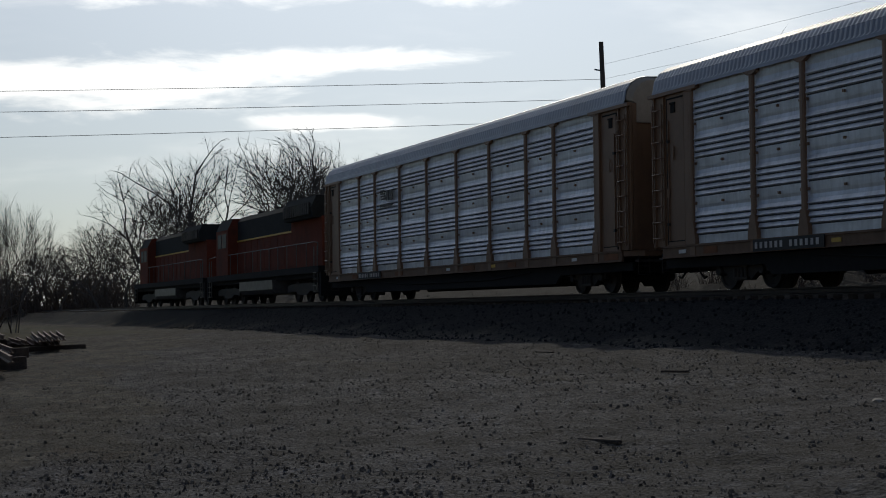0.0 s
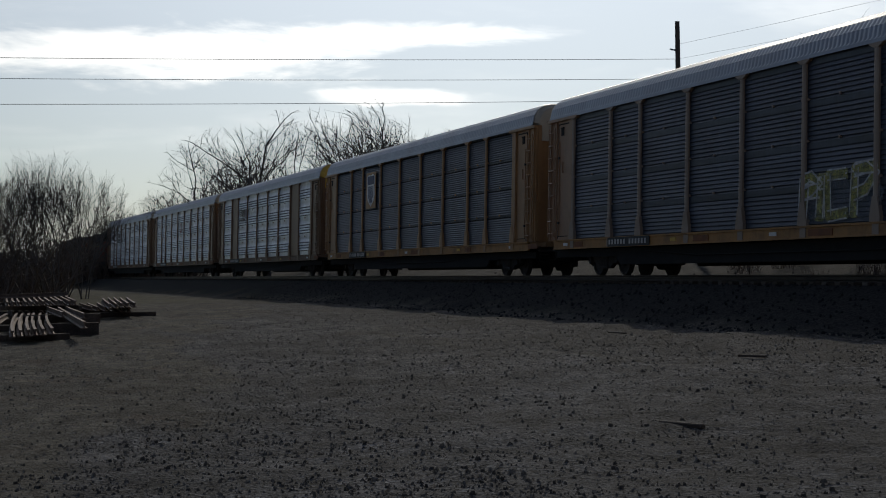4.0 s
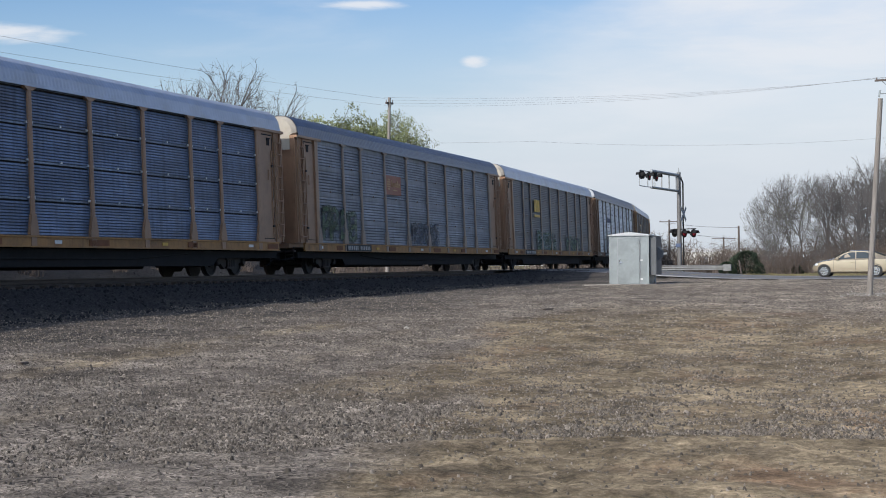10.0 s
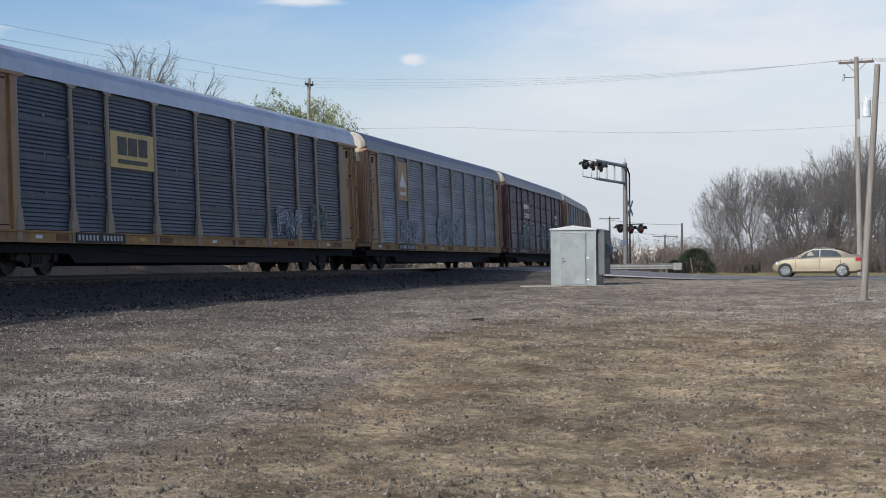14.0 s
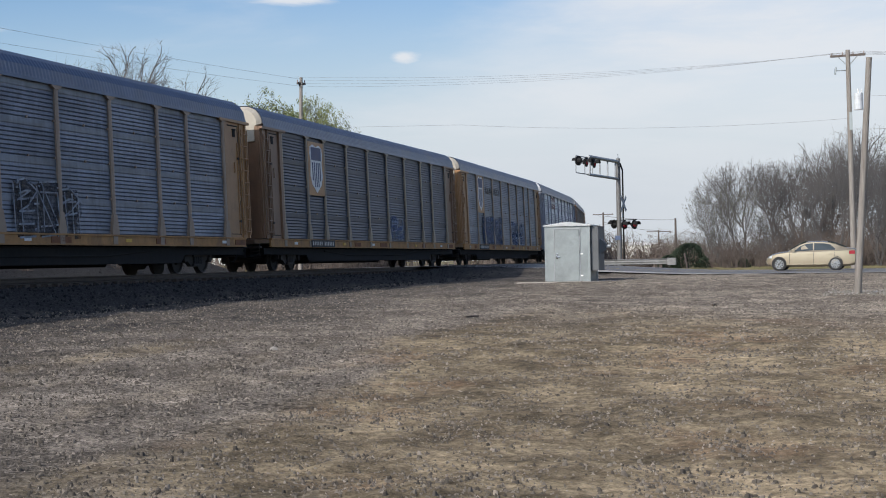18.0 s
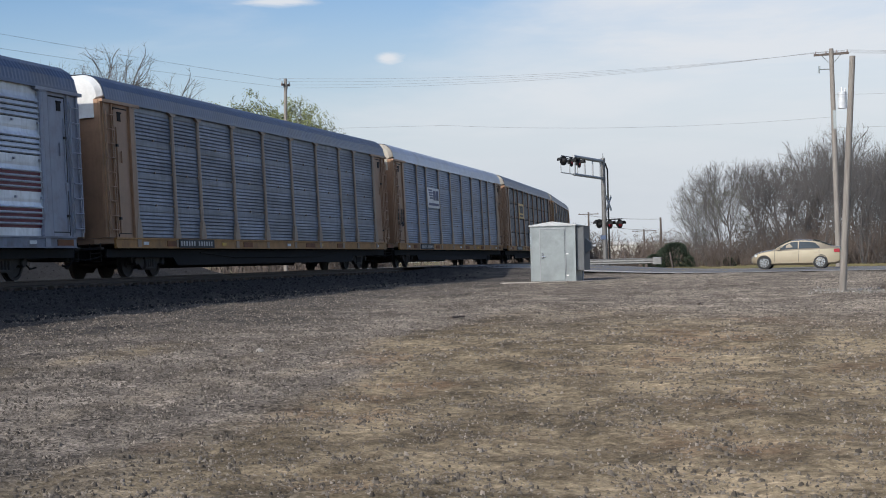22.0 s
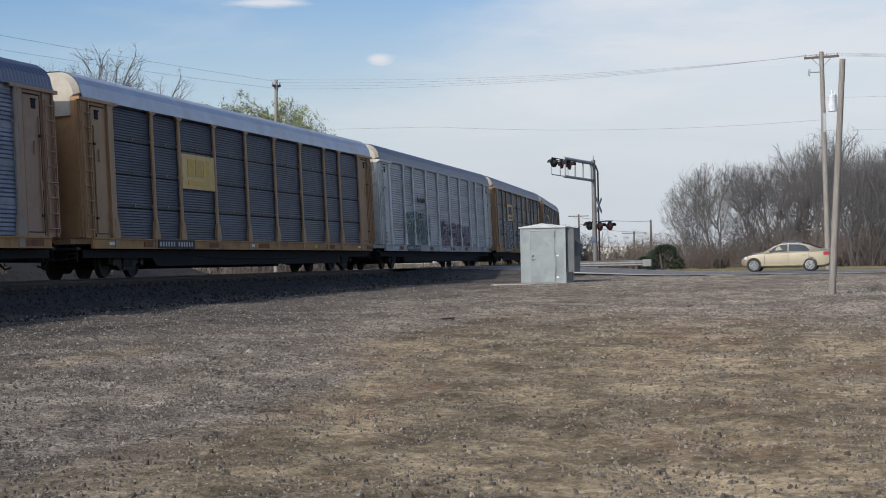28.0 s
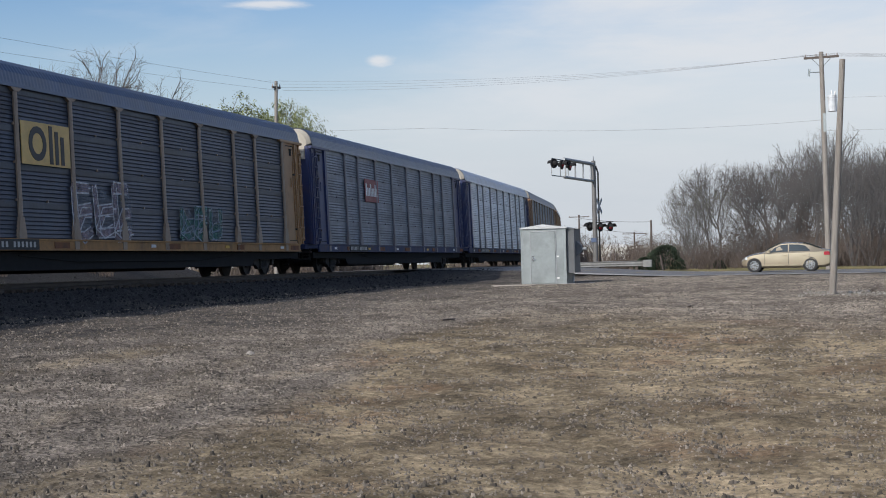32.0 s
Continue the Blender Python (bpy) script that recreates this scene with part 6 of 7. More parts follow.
part("insulator_bracket", Build().tube([(0, 0, 11.4), (-0.25, -0.3, 11.5)], 0.04, 6).tube([(0, 0, 10.5), (0.25, 0.2, 10.4)], 0.06, 6).mesh("insulator_bracket", M_GALV), P4)
for k in (-0.85, -0.3, 0.3, 0.85):
    wire((87.86 + 0.1 * k, 5.1 + k, 12.62), (80.9 + 0.5 * k, 34.6 - 0.25 * k, 11.85 - 0.28 * k), 0.5, 0.0045)
    wire((87.86 + 0.1 * k, 5.1 + k, 12.62), (95, -40 + k, 12.4), 0.7)
wire((87.8, 5.0, 9.0), (83, 26, 9.2), 0.35)
wire((83, 26, 9.2), (66, 66, 9.8), 0.3)
wire((87.8, 5.0, 10.2), (62, -26, 8.4), 0.4)
wire((87.8, 5.0, 8.4), (62, -26, 7.2), 0.4)
wire((80.9, 34.6, 12.0), (-61.95, 37.05, 12.2), 1.6)
for zz, (lx, ly, lz) in ((11.5, (-57.9, 0.85, 9.98)), (10.55, (-57.9, 0.84, 9.19)), (9.55, (-57.9, 0.82, 8.19))):
    # on past the left-hand edge of the yard, to a pole out of sight
    d = Vector((lx, ly, lz)) - Vector((-61.95, 37.05, zz))
    wire((-61.95, 37.05, zz), Vector((-61.95, 37.05, zz)) + d * 1.25, 0.12, 0.011)
wire((-61.95, 37.05, 11.5), (80.9, 34.6, 11.6), 1.8)
for x, y, zb, zt, cr in ((224.9, 48.4, 0.7, 8.3, 3.0), (256, 45.8, 0.7, 6.1, 4.0), (197.2, 33.1, 0.7, 6.5, 0)):
    pole((x, y, zb), (x, y, zt), 0.18, 0.12, M_DARKPOLE, "distant dark utility pole", cr, (0.2, -1), 0.3, 3)
wire((224.9, 48.4, 7.8), (197.2, 33.1, 6.3), 0.2, 0.03)
wire((224.9, 48.4, 6.9), (256, 45.8, 6.0), 0.3, 0.03)


def far_building():
    root = thing("warehouse", "low white distant warehouse beyond the trees", "building", Matrix.Translation((295, 55, 0.7)))
    part("wall", Build().box(0, 30, -7, 14, 0, 3.2).mesh("wall", mat("pale_cladding", (0.62, 0.60, 0.55), 0.7, 0, 0.1)), root)
    part("roof", Build().extrude([(-7.3, 3.2), (14.3, 3.2), (14.3, 3.4), (3.5, 3.9), (-7.3, 3.4)], "x", -0.3, 30.3).mesh("roof", mat("pale_roof", (0.5, 0.5, 0.5), 0.6)), root)
    for y in (-4, 1, 6, 10):
        part("door", Build().box(-0.03, 0.0, y, y + 1.6, 0, 2.2).mesh("door", mat("dark_door", (0.2, 0.2, 0.22), 0.6)), root)


far_building()


def sedan():
    bodym = mat("champagne_metallic_paint", (0.47, 0.39, 0.275), 0.25, 0.6, 0.04, 2)
    glass = mat("car_glass", (0.03, 0.038, 0.042), 0.06, 0, 0.05)
    chrome = mat("bright_trim", (0.6, 0.6, 0.6), 0.2, 0.9, 0.05)
    root = thing("sedan", "champagne gold four-door sedan waiting on the asphalt road", "car", Matrix.Translation((81.0, 6.85, gz(79, 6.8) + 0.03)) @ Matrix.Rotation(radians(90), 4, "Z"))
    # stations from the tail to the nose: x, half width, lower edge, shoulder, top, half width of the top
    st = [(-2.42, 0.70, 0.42, 0.90, 0.98, 0.58), (-2.34, 0.82, 0.28, 1.00, 1.07, 0.66), (-2.05, 0.88, 0.20, 1.01, 1.10, 0.70), (-1.80, 0.90, 0.19, 1.00, 1.17, 0.68),
          (-1.35, 0.91, 0.19, 0.985, 1.36, 0.61), (-0.95, 0.91, 0.19, 0.975, 1.44, 0.585), (-0.45, 0.91, 0.19, 0.965, 1.47, 0.585), (0.0, 0.91, 0.19, 0.96, 1.45, 0.59),
          (0.38, 0.91, 0.19, 0.955, 1.32, 0.62), (0.80, 0.91, 0.19, 0.95, 1.07, 0.70), (1.0, 0.905, 0.19, 0.93, 0.985, 0.74), (1.5, 0.895, 0.20, 0.87, 0.925, 0.72),
          (1.9, 0.86, 0.22, 0.78, 0.84, 0.66), (2.2, 0.78, 0.26, 0.66, 0.72, 0.56), (2.36, 0.64, 0.36, 0.56, 0.62, 0.44)]
    st = [(x if x < 1.37 else 1.37 + (x - 1.37) * 0.68, *r) for x, *r in st]
    rings = []
    for x, w, lo, sh, top, tw in st:
        half = [(0.8 * w, lo), (w, lo + 0.10), (w * 1.01, (lo + sh) / 2), (w * 0.985, sh - 0.03), (w * 0.94, sh), (tw + 0.06, top - 0.05), (tw - 0.08, top), (0.0, top + 0.02)]
        rings.append([(x, -y, z) for y, z in half] + [(x, y, z) for y, z in half[-2::-1]])
    body = part("body", Build().loft(rings).mesh("body", bodym, True), root)

    def side(sx):
        def at(x, u):
            """A point on the slanting side of the cabin: u from the shoulder up to the roof."""
            xs = [s[0] for s in st]
            sh, top, w, tw = (float(np.interp(x, xs, [s[k] for s in st])) for k in (3, 4, 1, 5))
            return (x, sx * (w * 0.94 + (tw + 0.06 - w * 0.94) * u + 0.008), sh + (top - 0.05 - sh) * u)
        return at

    for sx in (-1, 1):
        at = side(sx)
        for pts in ([(0.64, 0.1), (0.34, 0.82), (0.02, 0.9), (-0.30, 0.9), (-0.30, 0.1)], [(-0.36, 0.1), (-0.36, 0.9), (-0.85, 0.9), (-1.15, 0.84), (-1.38, 0.30), (-1.38, 0.1)]):
            b = Build()
            n = b.pts([at(x, u) for x, u in pts])
            m_ = b.pts([tuple(c * (1.0 if k != 1 else 0.985) for k, c in enumerate(at(x, u))) for x, u in pts])
            b.face(list(range(n, n + len(pts))))
            for k in range(len(pts)):
                j = (k + 1) % len(pts)
                b.face([n + k, n + j, m_ + j, m_ + k])
            part("side_window", b.mesh("side_window", glass), root, "dark side window")
        for x in (0.85, -0.33, -1.35):
            part("door_seam", Build().box(x - 0.008, x + 0.008, sx * 0.915, sx * 0.925, 0.34, 0.92).mesh("door_seam", M_RUBBER), body)
        for x in (-0.15, -1.15):
            part("door_handle", Build().bevel_box(x - 0.11, x + 0.11, sx * 0.90, sx * 0.945, 0.79, 0.83, 0.01).mesh("door_handle", bodym), root)
        part("mirror", Build().bevel_box(0.56, 0.74, sx * 0.88, sx * 1.06, 0.96, 1.10, 0.03).mesh("mirror", bodym), root)
        part("rocker_trim", Build().box(-1.0, 1.0, sx * 0.90, sx * 0.925, 0.30, 0.36).mesh("rocker_trim", bodym), root)
        part("headlight", Build().bevel_box(1.64, 1.86, sx * 0.58, sx * 0.85, 0.64, 0.76, 0.03).mesh("headlight", mat("headlight_lens", (0.6, 0.62, 0.62), 0.1, 0.2, 0.05)), root)
        part("tail_light", Build().bevel_box(-2.36, -2.06, sx * 0.60, sx * 0.892, 0.80, 0.97, 0.03).mesh("tail_light", M_RED), root, "red tail lamp")
        for x in (-1.40, 1.375):
            m = Matrix.Translation((x, 0, 0.33))
            part("wheel_arch", Build().wheel(0, sx * 0.80, sx * 0.912, 0.02, [(0, 0.30), (0, 0.365), (1, 0.365), (1, 0.30)], 24).mesh("wheel_arch", M_RUBBER), body, "", m)
            wh = part("wheel", Build().wheel(0, sx * 0.72, sx * 0.93, 0, [(0, 0.2), (0, 0.31), (0.15, 0.33), (0.85, 0.33), (1, 0.305), (1, 0.235), (0.9, 0.22)], 28).mesh("wheel", M_RUBBER), root, "black tyre on a silver rim", m)
            rim = Build().wheel(0, sx * 0.88, sx * 0.925, 0, [(0, 0.05), (0, 0.235), (1, 0.235), (1, 0.205), (0.4, 0.195), (0.4, 0.05)], 28)
            for k in range(10):
                a = 2 * math.pi * k / 10
                c, s = math.cos(a), math.sin(a)
                q = [(c * r - s * t, s * r + c * t) for r, t in ((0.03, -0.022), (0.22, -0.03), (0.22, 0.03), (0.03, 0.022))]
                rim.extrude(q, "y", sx * 0.905, sx * 0.928)
            part("rim", rim.mesh("rim", chrome), wh, "ten-spoke silver rim")
    for name, line in (("windscreen", ((0.84, 1.06, 0.66), (0.60, 1.215, 0.62), (0.38, 1.345, 0.58), (0.06, 1.468, 0.53))), ("rear_window", ((-1.04, 1.462, 0.53), (-1.36, 1.385, 0.56), (-1.62, 1.275, 0.59), (-1.92, 1.165, 0.63)))):
        part(name, Build().loft([[(x, -hw, z - 0.03), (x, hw, z - 0.03), (x, hw, z + 0.018), (x, 0, z + 0.03), (x, -hw, z + 0.018)] for x, z, hw in line]).mesh(name, glass, True), root)
    part("front_grille", Build().box(1.93, 2.05, -0.40, 0.40, 0.40, 0.54).mesh("front_grille", M_RUBBER), root)


sedan()


def stake(name, base, top, r, m, label):
    tagged(new(name, Build().tube([base, top], r, 6).mesh(name, m)), label, "stake")


stake("marker_stake", (87.2, 14.0, gz(87, 14) - 0.05), (87.15, 14.15, gz(87, 14) + 0.95), 0.05, M_DARKPOLE, "short dark marker post on the verge")

# ---- trees and brush ----
M_BARK = mat("grey_bark", (0.120, 0.110, 0.104), 0.95, 0, 0.3, 3, (4, 4, 0.8), bump=0.4)
M_TWIG = mat("bare_twigs", (0.100, 0.093, 0.090), 0.95, 0, 0.3, 1.5)
M_BRUSH = mat("dry_brush", (0.118, 0.092, 0.076), 0.95, 0, 0.35, 1.0)
M_BUD = mat("spring_buds", (0.27, 0.28, 0.19), 0.9, 0, 0.3, 1.0)
M_LEAF = mat("young_leaves", (0.20, 0.225, 0.10), 0.85, 0, 0.35, 0.8)
M_NEEDLE = mat("dark_evergreen", (0.028, 0.045, 0.025), 0.9, 0, 0.35, 1.5)


def spike(b, p, q, r):
    """One fine twig: three faces running out to a point."""
    d = (q - p).normalized()
    u = d.orthogonal().normalized() * r
    v = d.cross(u)
    n = b.pts([p + u, p - u * 0.5 + v * 0.866, p - u * 0.5 - v * 0.866, q])
    for k in ((0, 1, 3), (1, 2, 3), (2, 0, 3)):
        b.face([n + i for i in k])


def grow(rnd, h, spread, forks, trunk_share=0.28, rise=0.14, twigs=5, buds=0, leaves=0, stems=1, lean=0.42, broad=0.34):
    """Two meshes of a tree h metres high and about 2 x broad x h across: the trunk with its limbs, and the crown of branches, twigs and leaves."""
    wood, crown = Build(), Build()
    last = len(forks)

    def tuft(path, d, length):
        """Fine twigs, buds and leaves on the outermost branches."""
        ends = []
        for i in range(twigs):
            at = path[0].lerp(path[-1], rnd.uniform(0.25, 1.0)) if i else path[-1]
            w = (d + Vector((rnd.gauss(0, 0.55), rnd.gauss(0, 0.55), rnd.gauss(0.04, 0.45)))).normalized()
            e = at + w * length * rnd.uniform(0.45, 0.95)
            spike(crown, at, e, h * 0.0009)
            ends.append((at, e))
        crown.k = 1
        for _ in range(buds + leaves):
            at, e = rnd.choice(ends)
            g = 0.10 if leaves else 0.03
            c = at.lerp(e, rnd.uniform(0.3, 1.1)) + Vector((rnd.gauss(0, g), rnd.gauss(0, g), rnd.gauss(0, g)))
            s = rnd.uniform(0.035, 0.075) if leaves else rnd.uniform(0.018, 0.042)
            u = Vector((rnd.gauss(0, 1), rnd.gauss(0, 1), rnd.gauss(0, 1))).normalized()
            v = u.orthogonal().normalized()
            k = crown.pts([c - u * s, c + v * s * 0.6, c + u * s, c - v * s * 0.6])
            crown.face([k, k + 1, k + 2, k + 3])
        crown.k = 0

    def limb(p, d, length, r, lev):
        n = 4 if lev < 2 else 2
        path, q, dd = [p], p.copy(), d.copy()
        for _ in range(n):
            dd = (dd + Vector((rnd.gauss(0, 0.16), rnd.gauss(0, 0.16), rnd.gauss(0.035, 0.11)))).normalized()
            q = q + dd * (length / n)
            path.append(q.copy())
        b = wood if lev < 2 else crown
        b.tube(path, r, 7 if lev == 0 else 5 if lev == 1 else 3, r * (0.6 if lev < last else 0.4), False)
        if lev == last:
            tuft(path, dd, length)
            return
        first = rnd.uniform(0, 6.283)
        for i in range(forks[lev]):
            k = 1.0 if i == 0 else rnd.uniform(0.62 if lev == 0 else 0.28, 0.98)
            j = min(int(k * n), n - 1)
            at = path[j].lerp(path[j + 1], k * n - j)
            # branches stand round their parent, one after the other
            u = dd.orthogonal().normalized()
            side = Matrix.Rotation(first + 2.4 * i + rnd.gauss(0, 0.3), 3, dd) @ u
            nd = (dd * rnd.uniform(0.75, 1.0) + side * spread * rnd.uniform(0.7, 1.2) * (0.45 if i == 0 else 1) + Vector((0, 0, rise))).normalized()
            limb(at, nd, length * rnd.uniform(0.62, 0.86), r * (0.68 if i == 0 else rnd.uniform(0.42, 0.58)), lev + 1)

    for _ in range(stems):
        d = Vector((rnd.gauss(0, 0.08), rnd.gauss(0, 0.08), 1)) if stems == 1 else Vector((rnd.gauss(0, lean), rnd.gauss(0, lean), 1))
        foot = Vector((rnd.gauss(0, 0.14), rnd.gauss(0, 0.14), 0)) if stems > 1 else Vector()
        limb(foot + Vector((0, 0, -0.15)), d.normalized(), h * trunk_share * rnd.uniform(0.85, 1.1), h * (0.0105 if stems == 1 else 0.006), 0)
    top = float(np.percentile([v[2] for v in crown.v], 99.4))
    k = h / top
    s = broad * h / float(np.percentile([math.hypot(v[0], v[1]) for v in crown.v], 93))
    turn = rnd.uniform(0, 6.28)

    def shaped(x, y, z):
        """The outer twigs end on a lobed dome rather than in long shoots."""
        x, y, z = x * s, y * s, z * k
        a = math.atan2(y, x) + turn
        lobe = 1 + 0.13 * math.sin(3 * a + 5 * z / h) + 0.08 * math.sin(7 * a - 9 * z / h)
        up = max(0.0, z - 0.52 * h)
        rho = math.sqrt((x * x + y * y) / (broad * h * lobe) ** 2 + (up / (0.47 * h * (0.5 + 0.5 * lobe))) ** 2)
        if rho > 0.8:
            f = (0.8 + 0.28 * (1 - math.exp((0.8 - rho) / 0.28))) / rho
            x, y, z = x * f, y * f, z - up + up * f
        return x, y, z

    for b in (wood, crown):
        b.v = [shaped(*v) for v in b.v]
    k = h / float(np.percentile([v[2] for v in crown.v], 99.6))
    for b in (wood, crown):
        b.v = [(x, y, z * k) for x, y, z in b.v]
    return wood.mesh("trunk", M_BARK, False), crown.mesh("crown", [M_TWIG, M_LEAF if leaves else M_BUD], False)


RT = random.Random(11)
BARE = [grow(RT, 10.0, 0.74, (5, 4, 4, 3), 0.28, 0.08, 5, broad=0.47) for _ in range(4)]
ROUND = [grow(RT, 7.0, 0.50, (4, 4, 3, 3), 0.30, 0.10, 4, buds=3, stems=4, lean=0.42, broad=0.42)]
UPRIGHT = [grow(RT, 10.0, 0.62, (5, 4, 4, 3), 0.28, 0.10, 5, broad=0.40) for _ in range(4)]
GREEN = [grow(RT, 10.0, 0.85, (5, 4, 4, 3), 0.24, 0.10, 4, leaves=46, broad=0.54) for _ in range(2)]
THIN = [grow(RT, 6.0, 0.55, (4, 4, 4), 0.36, 0.16, 4, stems=5, broad=0.40) for _ in range(4)]


HEIGHTS = ((BARE, 10.0), (ROUND, 7.0), (UPRIGHT, 10.0), (GREEN, 10.0), (THIN, 6.0))


def tree(kind, x, y, top, label, name="bare_tree", group="bare trees", wide=1.0, z=None):
    base = gz(x, y) if z is None else z
    wood, crown = kind[RT.randrange(len(kind))]
    k = (top - base) / {id(m): h for m, h in HEIGHTS}[id(kind)]
    t = thing(name, label, "tree", Matrix.Translation((x, y, base)) @ Matrix.Rotation(RT.uniform(0, 6.28), 4, "Z") @ Matrix.Diagonal((k * wide, k * wide, k, 1)), group)
    part("trunk", wood, t)
    part("crown", crown, t)


BEHIND = "leafless grey tree behind the track"
for x, y, top, wide in ((-121.3, 37, 15.0, 1.0), (-129.8, 40, 15.3, 1.0), (-115.4, 29.5, 13.1, 1.15), (-132.5, 34, 14.1, 1), (-124.1, 27.5, 9.6, 1.1), (-134.4, 27.0, 9.5, 1.1),
                        (-144.5, 26.5, 8.3, 1.2), (-138.5, 48.2, 13.6, 1), (-148.8, 48.5, 14.6, 1), (-143.3, 31, 13.5, 1), (-140.0, 43.0, 15.6, 1), (-81.6, 42.5, 12.4, 0.8),
                        (-62.7, 45.6, 13.2, 0.8), (-63.6, 47.9, 14.0, 0.8), (-101.4, 35.9, 11.0, 0.9), (-109.8, 42.5, 12.0, 0.9), (-160, 30, 9.6, 1.2), (-175, 24, 8.6, 1.2), (-154, 20.5, 6.8, 1.3), (-150, 23.5, 7.4, 1.3), (-165, 25.5, 7.8, 1.2)):
    tree(BARE, x, y, top * (0.92 if x > -100 else 1.05), BEHIND, wide=wide * (1.0 if x > -100 else 1.2))
for x, y, top in ((-45.1, 36, 10.7), (-32.5, 35.5, 10.6), (-31.7, 38.3, 11.2), (-34.6, 39.5, 11.6), (-35.4, 43.4, 12.6), (-25.0, 37, 12.0), (-26.1, 41.2, 13.0), (-22.5, 40.1, 12.5),
                  (-21.8, 46.2, 13.4), (-19.3, 48.4, 13.4), (-11.0, 42.9, 11.4), (-14.3, 48.4, 13.5), (-4.4, 42.4, 13.2), (2.1, 48.8, 13.3),
                  (6.1, 50.7, 13.2), (1.5, 43.0, 15.5), (9.2, 50.7, 14.0), (13.1, 53.8, 14.1), (16.8, 52.6, 13.8), (18.3, 49.9, 13.7), (21.9, 50.6, 13.7), (27.6, 54.5, 13.7),
                  (31.1, 54.9, 14.3), (-0.5, 50.2, 14.1), (29.8, 52.1, 15.4), (41.4, 58.5, 15.2), (38.0, 55.1, 15.6), (52.6, 63.3, 16.4), (101.9, 60.5, 17.8), (104.3, 59.3, 18.2), (106.6, 58.2, 17.6), (110.2, 58.0, 16.8), (114.2, 57.0, 15.8)):
    tree(BARE, x, y, top, BEHIND, wide=0.8 if x > 95 else 1.0)
for x, y, top in ((110.0, 52.3, 14.6), (110.7, 51.1, 15.0), (111.2, 49.9, 15.2), (111.9, 48.7, 14.9), (112.5, 47.6, 14.3)):
    tree(GREEN, x, y, top - 0.5, "tree in fresh pale green leaf behind the track", "leafing_tree", "leafing trees", 0.68)
for x, y, top, wide in ((110.9, 15.4, 7.0, 1.0), (116.7, 16.6, 6.4, 0.8), (113.2, 14.4, 6.9, 0.8)):
    tree(ROUND, x, y, top, "broad bare tree with greenish spring buds", "budding_tree", "budding trees", wide)
for x, y, top in ((121.3, 13.1, 8.0), (125.4, 11.8, 8.4), (123.6, 9.4, 9.4), (119.8, 7.5, 9.5), (111.9, 4.7, 10.5), (110.0, 2.7, 10.2), (108.0, 0.5, 10.5), (106.0, -2.0, 10.6), (117.6, 10.2, 8.2),
                  (125.8, 6.8, 10.6), (117.9, 3.7, 10.3), (104, -5, 10.4), (114, -1, 11)):
    tree(UPRIGHT, x, y, top * (1.08 if x > 119 else 0.88), "bare tree beyond the road", wide=0.9 if x > 119 else 0.7)
for k in range(18):
    y = 17.5 - 1.35 * k
    tree(UPRIGHT, 130 + RT.uniform(0, 16), y, 9.0 + 0.14 * k + RT.uniform(-0.8, 1.0), "bare tree deep in the wood beyond the road", wide=1.0)
for k in range(34):
    x, y = 103 + RT.uniform(0, 30), -16 + 34 * RT.random()
    if x < 109 and y > 9:
        continue
    tree(THIN, x, y, gz(x, y) + RT.uniform(4.5, 8.2) * (1.1 if y < 8 else 0.55), "many-stemmed bare scrub tree beyond the road", "scrub_tree", "scrub trees", 1.0)
for x, y, top in ((-71.0, 4.1, 9.0), (-75.9, 6.2, 7.8), (-79.8, 8.2, 8.2), (-75.6, 9.8, 7.8), (-85.5, 11.8, 8.1), (-90.7, 10.0, 8.2), (-68.1, 2.1, 9.0), (-66.1, 0.0, 9.0), (-62.0, -2.3, 8.6)):
    tree(THIN, x, y, top * 0.98, "many-stemmed bare scrub tree at the yard's edge", "scrub_tree", "scrub trees", 1.1)


for k in range(26):
    x, y, _ = beside(-45 + 4.6 * k + RT.uniform(-1.5, 1.5), -RT.uniform(11.5, 20), 0)
    if -35 < x < 62:
        tree(THIN, x, y, gz(x, y) + RT.uniform(4.0, 6.5), "many-stemmed bare scrub tree behind the track", "scrub_tree", "scrub trees", 1.0)


def brush_mesh(seed, n=52, h=2.6, w=1.8, m=None):
    rnd, b = random.Random(seed), Build()
    for _ in range(n):
        a, r = rnd.uniform(0, 6.28), w * math.sqrt(rnd.random()) * 0.7
        p = Vector((r * math.cos(a), r * math.sin(a), -0.1))
        d = Vector((rnd.gauss(0, 0.35), rnd.gauss(0, 0.35), 1)).normalized()
        l = h * rnd.uniform(0.35, 1.0)
        q = p + d * l * 0.5
        e = q + (d + Vector((rnd.gauss(0, 0.4), rnd.gauss(0, 0.4), 0.1))).normalized() * l * 0.5
        b.tube([p, q], 0.022, 3, 0.015, False)
        spike(b, q, e, 0.015)
        for _k in range(3):
            s = p.lerp(e, rnd.uniform(0.35, 1.0))
            spike(b, s, s + Vector((rnd.gauss(0, 0.4), rnd.gauss(0, 0.4), rnd.uniform(0.05, 0.5))) * l * 0.36, 0.011)
    return b.mesh("stems", m or M_BRUSH)


BRUSH = [brush_mesh(s) for s in (1, 2, 3)]


def brush(x, y, k, label="dry leafless undergrowth beside the track"):
    t = tagged(new("undergrowth", RT.choice(BRUSH)), label, "bush", "clumps of undergrowth", "stuff")
    t.matrix_world = Matrix.Translation((x, y, gz(x, y))) @ Matrix.Rotation(RT.uniform(0, 6.28), 4, "Z") @ Matrix.Diagonal((k * 1.25, k * 1.25, k, 1))


